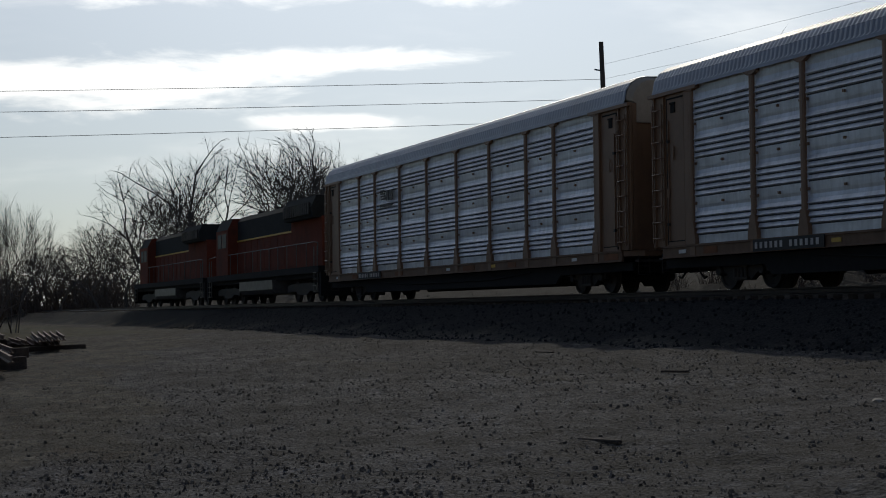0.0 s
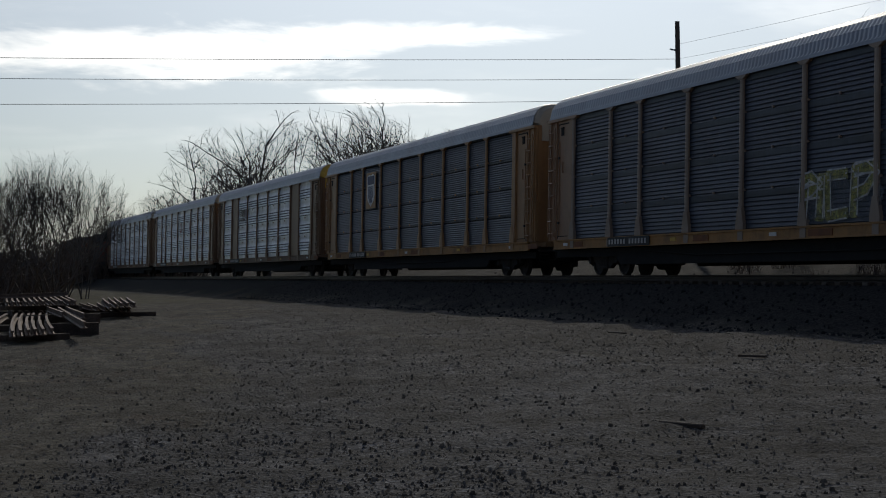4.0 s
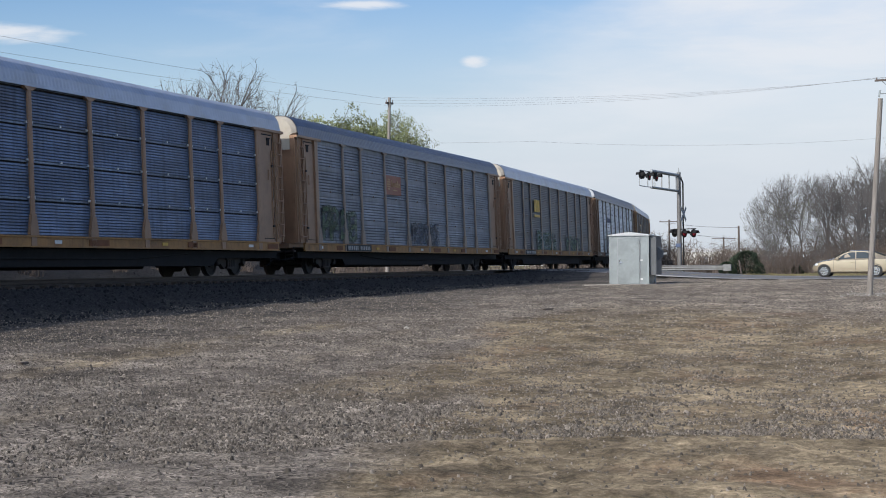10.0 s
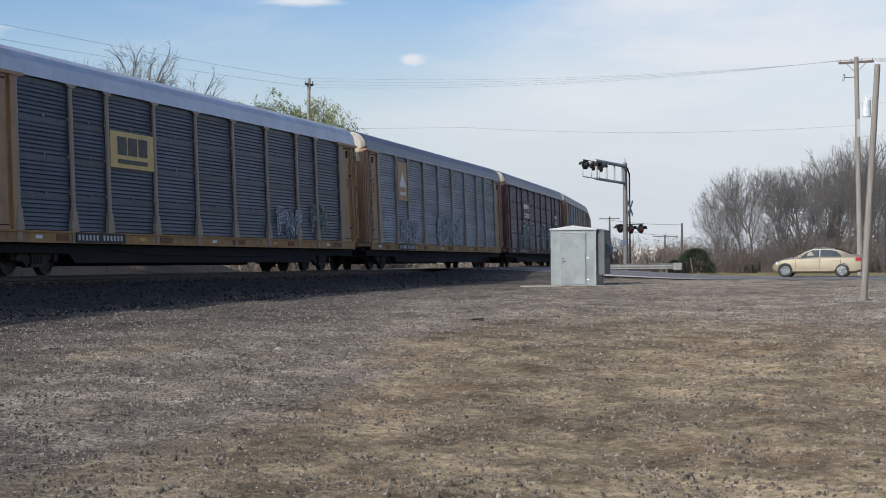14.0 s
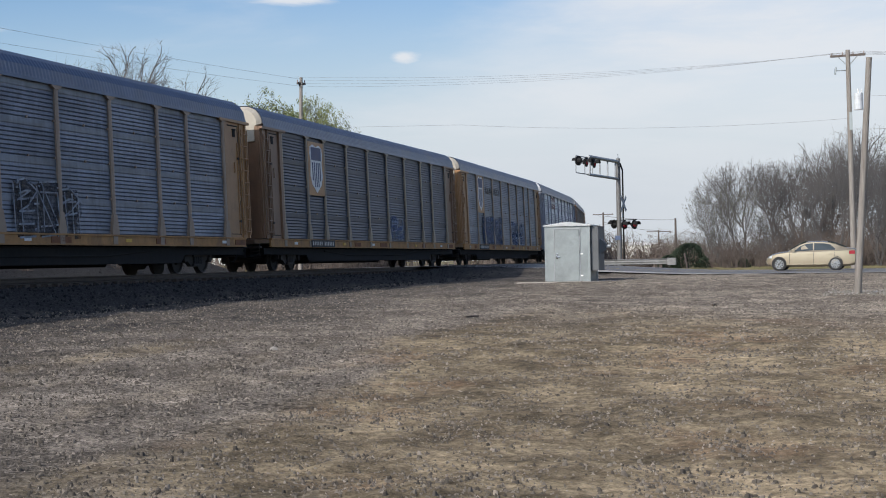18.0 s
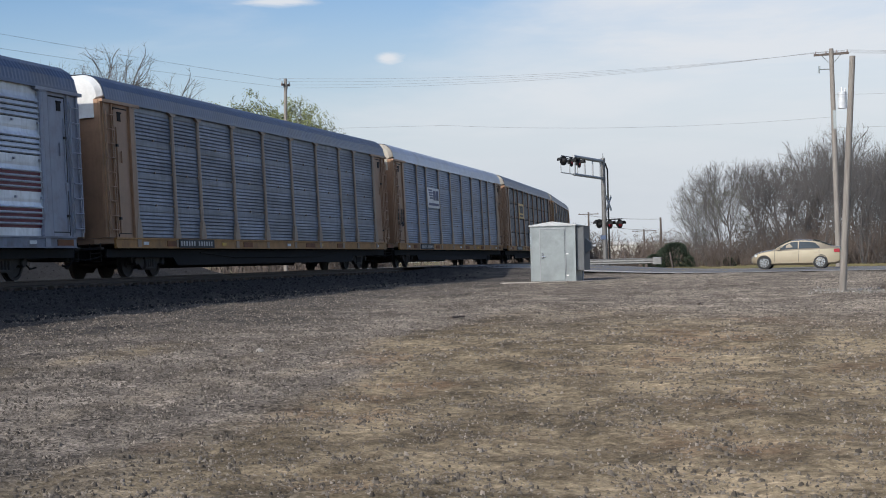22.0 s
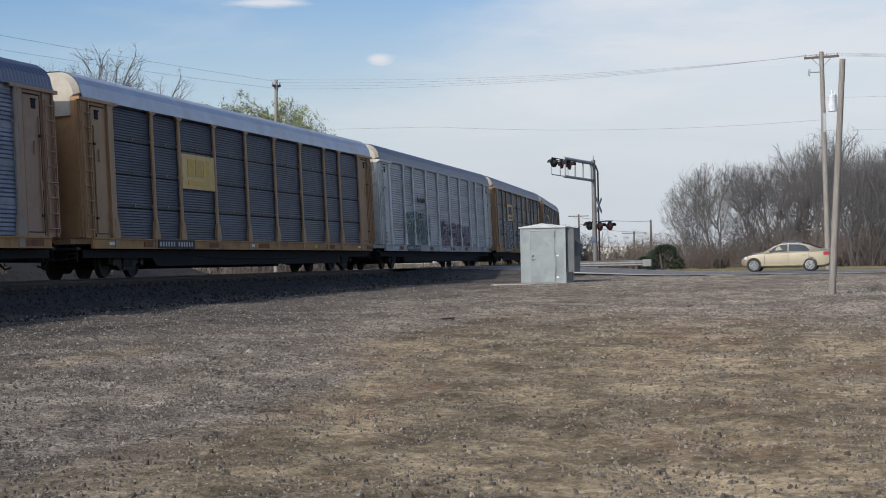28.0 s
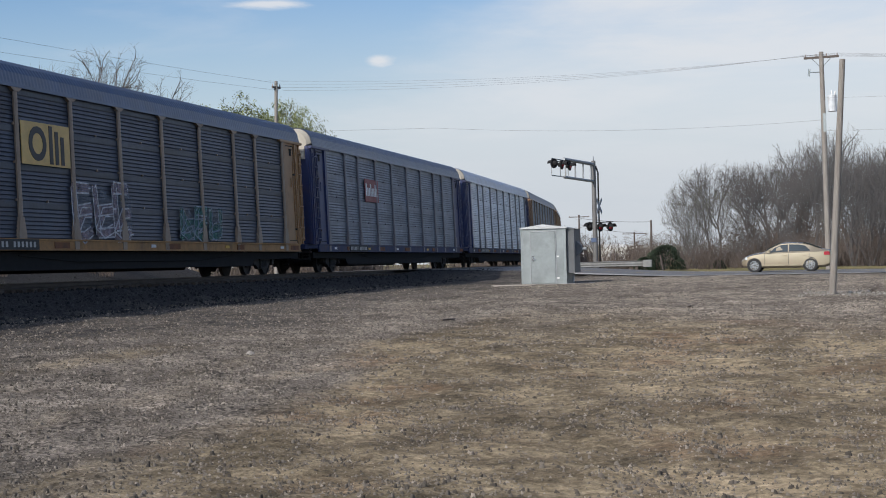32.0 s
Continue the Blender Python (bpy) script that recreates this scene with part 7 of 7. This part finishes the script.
for k in range(130):
    s = -170 + 320 * k / 130 + RT.uniform(-1, 1)
    x, y, _ = beside(s, -RT.uniform(14, 24), 0)
    if not 58 < x < 92:
        brush(x, y, RT.uniform(1.0, 1.9))
for k in range(26):
    x = -150 - RT.uniform(0, 60)
    brush(x, 12 + RT.uniform(0, 22) * (-x / 160), RT.uniform(1.8, 3.0), "dense dry brush where the track bends away")
for k in range(44):
    x, y, _ = beside(-42 + 2.0 * k + RT.uniform(-0.8, 0.8), -RT.uniform(11.0, 15.0), 0)
    if x < 62:
        brush(x, y, RT.uniform(1.2, 1.9), "dense dry undergrowth behind the track")
# Weeds added to cover the bright ground that shows under the cars.
for k in range(80):
    x, y, _ = beside(-48 + 1.35 * k + RT.uniform(-0.6, 0.6), -RT.uniform(7.5, 10.5), 0)
    if x < 58:
        brush(x, y, RT.uniform(0.2, 0.38), "low dry weeds added beyond the track")
for k in range(16):
    x, y = -66 - 1.9 * k + RT.uniform(-1, 1), RT.uniform(-5, 3) + 0.22 * k
    tree(THIN, x, y, RT.uniform(7.4, 9.2), "many-stemmed bare scrub tree at the yard's edge", "scrub_tree", "scrub trees", 1.15)
for k in range(66):
    x = -64 - RT.uniform(0, 32)
    brush(x, RT.uniform(-6, 8.4 * -x / 76 - 1.2), RT.uniform(1.1, 2.0), "dense dry brush at the yard's edge")
for k in range(84):
    x = 106 + RT.uniform(0, 18)
    brush(x, -12 + 34 * RT.random(), RT.uniform(0.6, 1.3), "dry undergrowth below the bare trees")
for k in range(54):
    brush(116 + RT.uniform(0, 20), 15.5 - 30 * RT.random(), RT.uniform(1.3, 2.3), "tall dry undergrowth inside the wood")
for k in range(40):
    brush(150 + RT.uniform(0, 90), 24 + RT.uniform(0, 50), RT.uniform(1.2, 2.2), "distant dry scrub beyond the crossing")


def evergreen():
    rnd, b = random.Random(5), Build()
    for _ in range(2600):
        a, u = rnd.uniform(0, 6.28), rnd.random()
        z = 1.75 * u
        r = (1.45 * math.sqrt(max(0.02, 1 - u ** 2.2))) * rnd.uniform(0.75, 1.05) * (1 + 0.18 * math.sin(a * 3 + u * 5))
        c = Vector((r * math.cos(a), r * math.sin(a), z))
        o = Vector((math.cos(a), math.sin(a), rnd.uniform(0.2, 1.2))).normalized()
        v = o.orthogonal().normalized()
        v.rotate(Matrix.Rotation(rnd.uniform(0, 6.28), 3, o))
        s = rnd.uniform(0.08, 0.17)
        k = b.pts([c - v * s * 0.4, c + v * s * 0.4, c + o * s * 1.6])
        b.face([k, k + 1, k + 2])
    return b.mesh("crown", M_NEEDLE)


EG = evergreen()
for x, y, k in ((106.7, 17.0, 0.82), (105.4, 18.2, 0.45), (107.2, 13.4, 0.3)):
    t = thing("evergreen_bush", "dense dark green evergreen bush on the verge", "bush", Matrix.Translation((x, y, gz(x, y))) @ Matrix.Diagonal((k, k, k * 1.15, 1)), "evergreen bushes")
    part("trunk", cached("egtrunk", lambda: Build().tube([(0, 0, -0.1), (0, 0, 1.2)], 0.1, 8, 0.04).mesh("trunk", M_BARK)), t)
    part("crown", EG, t)

# ---- the yard: stacked rails, stones, scraps ----
M_OLDRAIL = mat("rusty_old_rail", (0.15, 0.105, 0.08), 0.85, 0.1, 0.3, 5, stain=(0.22, 0.19, 0.17), amount=0.5)


def short_rail(length, bend):
    b = Build()
    prof = [(-0.07, 0.0), (0.07, 0.0), (0.07, 0.02), (0.013, 0.035), (0.013, 0.11), (0.034, 0.125), (0.034, 0.16), (-0.034, 0.16), (-0.034, 0.125), (-0.013, 0.11), (-0.013, 0.035), (-0.07, 0.02)]
    rings = []
    for k in range(9):
        u = k / 8
        off = bend * (u - 0.5) ** 2 * 4
        rings.append([(off + p, (u - 0.5) * length, z) for p, z in prof])
    return b.loft(rings).mesh("old_rail", M_OLDRAIL)


RAIL_STRAIGHT, RAIL_BENT = short_rail(6.0, 0.02), short_rail(6.0, 0.07)
RY = random.Random(3)


def rail_row(n, near_a, near_b, far_a, far_b, z, me=RAIL_STRAIGHT, step_z=0.0):
    """n rails side by side, their near ends from near_a to near_b and their far ends from far_a to far_b, z over the ground."""
    for k in range(n):
        u = (k + RY.uniform(-0.12, 0.12)) / max(n - 1, 1)
        a, b = Vector(near_a).lerp(Vector(near_b), u), Vector(far_a).lerp(Vector(far_b), u)
        b = b + (b - a) * RY.uniform(-0.04, 0.04)
        m, d = (a + b) / 2, b - a
        t = tagged(new("old_rail", me), "rusty worn rail length in a stacked pile", "rail", "stacked old rails")
        t.matrix_world = Matrix.Translation((m.x, m.y, gz(m.x, m.y) + z + step_z * k)) @ Matrix.Rotation(math.atan2(-d.x, d.y), 4, "Z") @ Matrix.Diagonal((1, d.length / 6.0, 1, 1))


def bearer(a, b, z, h=0.16):
    a, b = Vector(a), Vector(b)
    m, d = (a + b) / 2, b - a
    l = d.length / 2 + 0.3
    t = tagged(new("timber_bearer", Build().bevel_box(-0.11, 0.11, -l, l, 0, h, 0.015).mesh("timber_bearer", M_TIE)), "old timber laid under the stacked rails", "timber", "timbers under the rails")
    t.matrix_world = Matrix.Translation((m.x, m.y, gz(m.x, m.y) + z)) @ Matrix.Rotation(math.atan2(-d.x, d.y), 4, "Z")


def rail_pile():
    # rows of rails on timbers, fanning out towards the open yard
    rail_row(6, (-32.0, 4.05), (-32.6, 4.95), (-49.5, 5.45), (-48.5, 6.3), 0.16, RAIL_BENT)
    rail_row(1, (-38.2, 4.0), (-38.2, 4.0), (-50, 5.2), (-50, 5.2), 0.16, RAIL_BENT)
    for x in (-34.0, -41.0, -47.0):
        bearer((x, 4.0 + (x + 32) * -0.075), (x, 5.1 + (x + 32) * -0.085), 0.0)
    rail_row(1, (-30.9, 5.55), (-30.9, 5.55), (-49.0, 6.75), (-49.0, 6.75), 0.33)
    rail_row(2, (-40.6, 6.05), (-38.0, 6.35), (-49.8, 6.45), (-49.0, 7.0), 0.33)
    bearer((-36.0, 5.6), (-36.0, 6.2), 0.0, 0.32)
    bearer((-44.5, 5.6), (-44.5, 7.3), 0.0, 0.32)
    rail_row(12, (-49.7, 5.2), (-47.3, 7.15), (-58.5, 5.75), (-61.0, 8.2), 0.50)
    rail_row(10, (-50.2, 5.4), (-47.9, 7.2), (-58.5, 5.85), (-61.0, 8.3), 0.17)
    for u in (0.15, 0.8):
        a, b = Vector((-49.7, 5.2)).lerp(Vector((-58.5, 5.75)), u), Vector((-47.3, 7.15)).lerp(Vector((-61.0, 8.2)), u)
        bearer(a, b, 0.0)
        bearer(a, b, 0.34)
    rail_row(1, (-55.5, 5.3), (-55.5, 5.3), (-60.0, 8.3), (-60.0, 8.3), 0.67)
    rail_row(6, (-52.8, 8.3), (-47.4, 8.9), (-60.0, 8.7), (-60.2, 10.5), 0.17)
    rail_row(5, (-47.0, 8.2), (-47.3, 9.05), (-60.8, 9.7), (-60.2, 10.6), 0.34)
    for x in (-49.5, -56.5):
        bearer((x, 8.3), (x, 9.8), 0.0)


rail_pile()
stake("wooden_stake", (-42.6, 4.35, gz(-42.6, 4.35) - 0.1), (-43.2, 3.75, gz(-42.6, 4.35) + 2.15), 0.055, mat("bare_new_wood", (0.36, 0.22, 0.10), 0.85, 0, 0.2, 3, (8, 8, 1)), "leaning bare wooden stake beside the rail pile")
tagged(new("loose_plank", Build().bevel_box(-1.3, 1.3, -0.12, 0.12, 0, 0.07, 0.01).mesh("loose_plank", M_TIE)), "dark loose plank lying on the gravel", "plank").matrix_world = pose(-41.2, 4.15, gz(-41, 4.2), 0, 0, 80)


def crate():
    root = thing("black_crate", "low black crate with a pale lid", "crate", pose(-52.5, 2.9, gz(-52.5, 2.9), 0, 0, 12))
    part("box", Build().bevel_box(-0.8, 0.8, -1.4, 1.4, 0, 0.52, 0.03).mesh("box", M_RUBBER), root)
    part("lid", Build().bevel_box(-0.7, 0.7, -1.1, 0.6, 0.52, 0.58, 0.02).mesh("lid", mat("grey_lid", (0.16, 0.16, 0.15), 0.7)), root)


crate()


def pebble(seed, flat=0.6):
    rnd, b = random.Random(seed), Build()
    bm = bmesh.new()
    bmesh.ops.create_icosphere(bm, subdivisions=1, radius=1.0)
    for v in bm.verts:
        v.co *= rnd.uniform(0.72, 1.15)
        v.co.z *= flat
    b.v = [tuple(v.co) for v in bm.verts]
    b.f = [[v.index for v in f.verts] for f in bm.faces]
    b.mi = [0] * len(b.f)
    bm.free()
    return b


def stone_material(name, lo, hi):
    m = bpy.data.materials.new(name)
    m.use_nodes = True
    nodes, links = m.node_tree.nodes, m.node_tree.links
    g = nodes.new("ShaderNodeNewGeometry")
    r = nodes.new("ShaderNodeValToRGB")
    e = r.color_ramp.elements
    e[0].color, e[1].color = (*lo, 1), (*hi, 1)
    for p, u in ((0.35, 0.12), (0.7, 0.38), (0.92, 0.6)):
        e.new(p).color = (*[a + (c - a) * u for a, c in zip(lo, hi)], 1)
    links.new(g.outputs["Random Per Island"], r.inputs[0])
    b = nodes["Principled BSDF"]
    links.new(r.outputs[0], b.inputs["Base Color"])
    b.inputs["Roughness"].default_value = 0.9
    b.inputs["Specular IOR Level"].default_value = 0.15
    b.inputs["Diffuse Roughness"].default_value = 1.0
    return m


def by_track(rnd):
    s = rnd.uniform(-75, 75) if rnd.random() < 0.7 else rnd.uniform(-20, 45)
    side = 1 if rnd.random() < 0.75 else -1
    x, y, _ = beside(s, side * rnd.uniform(1.1, 5.4 if side > 0 else 9.0), 0)
    return x, y


def strew(name, label, x, y, size, m, seed):
    """Many small broken stones in one mesh: a rough base and a smaller tilted top each."""
    rng = np.random.default_rng(seed)
    n = len(x)
    z = surface_z(x, y)
    a = rng.uniform(0, 6.283, n)[:, None] + np.arange(3)[None, :] * 2.0944 + rng.uniform(-0.6, 0.6, (n, 3))
    r = size[:, None] * rng.uniform(0.7, 1.3, (n, 3))
    flat = rng.uniform(0.55, 1.0, n)[:, None]
    turn = rng.uniform(0, 3.14, n)[:, None]
    lx, ly = r * np.cos(a), r * np.sin(a) * flat
    bx, by = lx * np.cos(turn) - ly * np.sin(turn), lx * np.sin(turn) + ly * np.cos(turn)
    k = rng.uniform(0.3, 0.8, (n, 3))
    h = size[:, None] * rng.uniform(0.45, 1.1, (n, 3))
    V = np.empty((n, 6, 3), np.float32)
    V[:, :3, 0], V[:, :3, 1], V[:, :3, 2] = x[:, None] + bx, y[:, None] + by, z[:, None] - 0.012
    V[:, 3:, 0], V[:, 3:, 1], V[:, 3:, 2] = x[:, None] + bx * k, y[:, None] + by * k, z[:, None] + h
    faces = np.array([3, 4, 5, 0, 1, 4, 3, 1, 2, 5, 4, 2, 0, 3, 5])
    F = (np.arange(n)[:, None] * 6 + faces[None]).reshape(-1)
    starts = (np.arange(n)[:, None] * 15 + np.array([0, 3, 7, 11])[None]).reshape(-1)
    me = bpy.data.meshes.new(name)
    me.vertices.add(n * 6)
    me.vertices.foreach_set("co", V.reshape(-1))
    me.loops.add(len(F))
    me.loops.foreach_set("vertex_index", F.astype(np.int32))
    me.polygons.add(n * 4)
    me.polygons.foreach_set("loop_start", starts.astype(np.int32))
    me.update(calc_edges=True)
    me.validate()
    me.materials.append(m)
    return tagged(new(name, me), label, "stones", kind="stuff")


def yard_places(n, seed):
    """Places thick about the open middle of the yard, thin on the bare earth."""
    rng = np.random.default_rng(seed)
    a = np.where(rng.random(n * 4) < 0.62, rng.uniform(0.55, 1.72, n * 4), rng.uniform(-1.75, 0.6, n * 4))
    r = 6.0 + 54 * rng.random(n * 4) ** 1.55
    x, y = r * np.sin(a), r * np.cos(a) - 1.0
    near = rng.random(n * 4) < 0.14
    x, y = np.where(near, rng.uniform(-13, 16, n * 4), x), np.where(near, rng.uniform(-11, 6, n * 4), y)
    ok = (y < NEAR - 4.0 + x * 0.03) & (x < 66) & (off_track(x, y) > 4.3) & (y > -11)
    x, y = x[ok], y[ok]
    # thick in drifts of a metre or two, thin between them
    drift = np.array([noise.fractal((a * 0.55, b * 0.9, 8.1), 0.7, 2.1, 3) for a, b in zip(x, y)])
    keep = rng.random(len(x)) > 0.36 * worn_patch(x, y) + 0.50 * (1 - ease(drift, -0.35, 0.35))
    return x[keep][:n], y[keep][:n]


BX, BY = zip(*[by_track(RY) for _ in range(15000)])
strew("ballast_stones", "dark broken ballast stones on the track bank", np.array(BX), np.array(BY), np.random.default_rng(4).uniform(0.025, 0.06, len(BX)), stone_material("ballast_stone", (0.010, 0.010, 0.011), (0.068, 0.066, 0.067)), 21)
GX, GY = yard_places(34000, 5)
M_GRAVEL = stone_material("gravel_stone", (0.062, 0.053, 0.044), (0.285, 0.245, 0.203))
strew("gravel_stones", "loose grey and tan gravel stones on bare earth", GX, GY, 0.012 + 0.021 * np.random.default_rng(8).random(len(GX)) ** 2.0, M_GRAVEL, 22)


def grit(n, seed):
    """The countless small pebbles between the stones: a crooked point over three corners each."""
    rng = np.random.default_rng(seed)
    x, y = yard_places(n, seed)
    n = len(x)
    far = np.hypot(x, y)
    size = (0.009 + 0.019 * rng.random(n) ** 1.9) * np.clip(far / 16, 0.85, 1.35)
    z = surface_z(x, y)
    a = rng.uniform(0, 6.283, n)[:, None] + np.arange(3)[None] * 2.0944 + rng.uniform(-0.6, 0.6, (n, 3))
    r = size[:, None] * rng.uniform(0.8, 1.6, (n, 3))
    V = np.empty((n, 4, 3), np.float32)
    V[:, :3, 0], V[:, :3, 1], V[:, :3, 2] = x[:, None] + r * np.cos(a), y[:, None] + r * np.sin(a), z[:, None] - 0.008
    V[:, 3, 0], V[:, 3, 1], V[:, 3, 2] = x + size * rng.uniform(-0.8, 0.8, n), y + size * rng.uniform(-0.8, 0.8, n), z + size * rng.uniform(0.4, 1.1, n)
    F = (np.arange(n)[:, None] * 4 + np.array([0, 1, 3, 1, 2, 3, 2, 0, 3])[None]).reshape(-1)
    me = bpy.data.meshes.new("gravel_grit")
    me.vertices.add(n * 4)
    me.vertices.foreach_set("co", V.reshape(-1))
    me.loops.add(len(F))
    me.loops.foreach_set("vertex_index", F.astype(np.int32))
    me.polygons.add(n * 3)
    me.polygons.foreach_set("loop_start", np.arange(n * 3, dtype=np.int32) * 3)
    me.update(calc_edges=True)
    me.materials.append(M_GRAVEL)
    tagged(new("gravel_grit", me), "fine grey and tan grit over the yard", "gravel", kind="stuff")


grit(230000, 6)
for x, y, s in ((6.6, 16.0, 0.20), (9.2, 14.6, 0.09), (21, 9.5, 0.07), (-9.5, 12.2, 0.08)):
    b = pebble(int(x * 10), 0.5)
    t = tagged(new("pale_rock", b.mesh("pale_rock", mat("pale_limestone", (0.32, 0.29, 0.25), 0.9, 0, 0.2, 6))), "pale limestone rock lying in the gravel", "rock", "pale rocks")
    t.matrix_world = Matrix.Translation((x, y, gz(x, y) + s * 0.12)) @ Matrix.Diagonal((s * 1.4, s, s, 1))
for k, (x, y, a, l) in enumerate(((-4.5, 14.7, 10, 0.5), (-8.7, 8.4, 20, 0.9), (2.5, 15.5, -15, 0.5), (-16, 13.5, 25, 0.8), (30, 9.2, -12, 0.9), (10.5, 11.2, 15, 0.45), (36, 5.2, 5, 1.1), (-24, 15.2, 12, 0.9))):
    t = tagged(new("wood_scrap", Build().bevel_box(-l * 0.3, l * 0.3, -0.03, 0.03, 0, 0.035, 0.01).mesh("wood_scrap", M_TIE)), "dark splintered wood scrap lying in the gravel", "wood scrap", "wood scraps")
    t.matrix_world = Matrix.Translation((x, y, gz(x, y) - 0.005)) @ Matrix.Rotation(radians(a), 4, "Z")


def pale_strip():
    """A thin spread of pale crushed stone round the foot of the leaning pole, with a few dry weeds in it."""
    rng = np.random.default_rng(31)
    n = 1100
    x = 42.6 + rng.normal(0, 0.7, n) + rng.uniform(-1.0, 1.0, n)
    y = np.where(rng.random(n) < 0.75, rng.uniform(-3.5, 3.2, n), rng.normal(-0.5, 1.6, n))
    strew("pale_crushed_stone", "thin spread of pale crushed stone round the pole", x, y, rng.uniform(0.018, 0.055, n), stone_material("pale_crushed_stone", (0.15, 0.137, 0.122), (0.32, 0.30, 0.275)), 32)
    for k in range(7):
        wx, wy = 42.5 + rng.uniform(-2.5, 2.5), rng.uniform(-3.0, 2.6)
        t = tagged(new("dry_weed", BRUSH[k % 3]), "small dry weed growing in the gravel", "weed", "dry weeds by the pole", "stuff")
        t.matrix_world = Matrix.Translation((wx, wy, gz(wx, wy))) @ Matrix.Diagonal((0.22, 0.22, 0.11 + 0.05 * rng.random(), 1))


pale_strip()
ties()


def motions():
    for i, car in enumerate(TRAIN):
        walk(car, [(t, train_pose(i + 1, t)) for t in range(33)])
    for car, back in ((LOCO, 0.102), (LOCO_LEAD, -0.699)):
        walk(car, [(t, train_pose(back, t)) for t in range(33)])


motions()
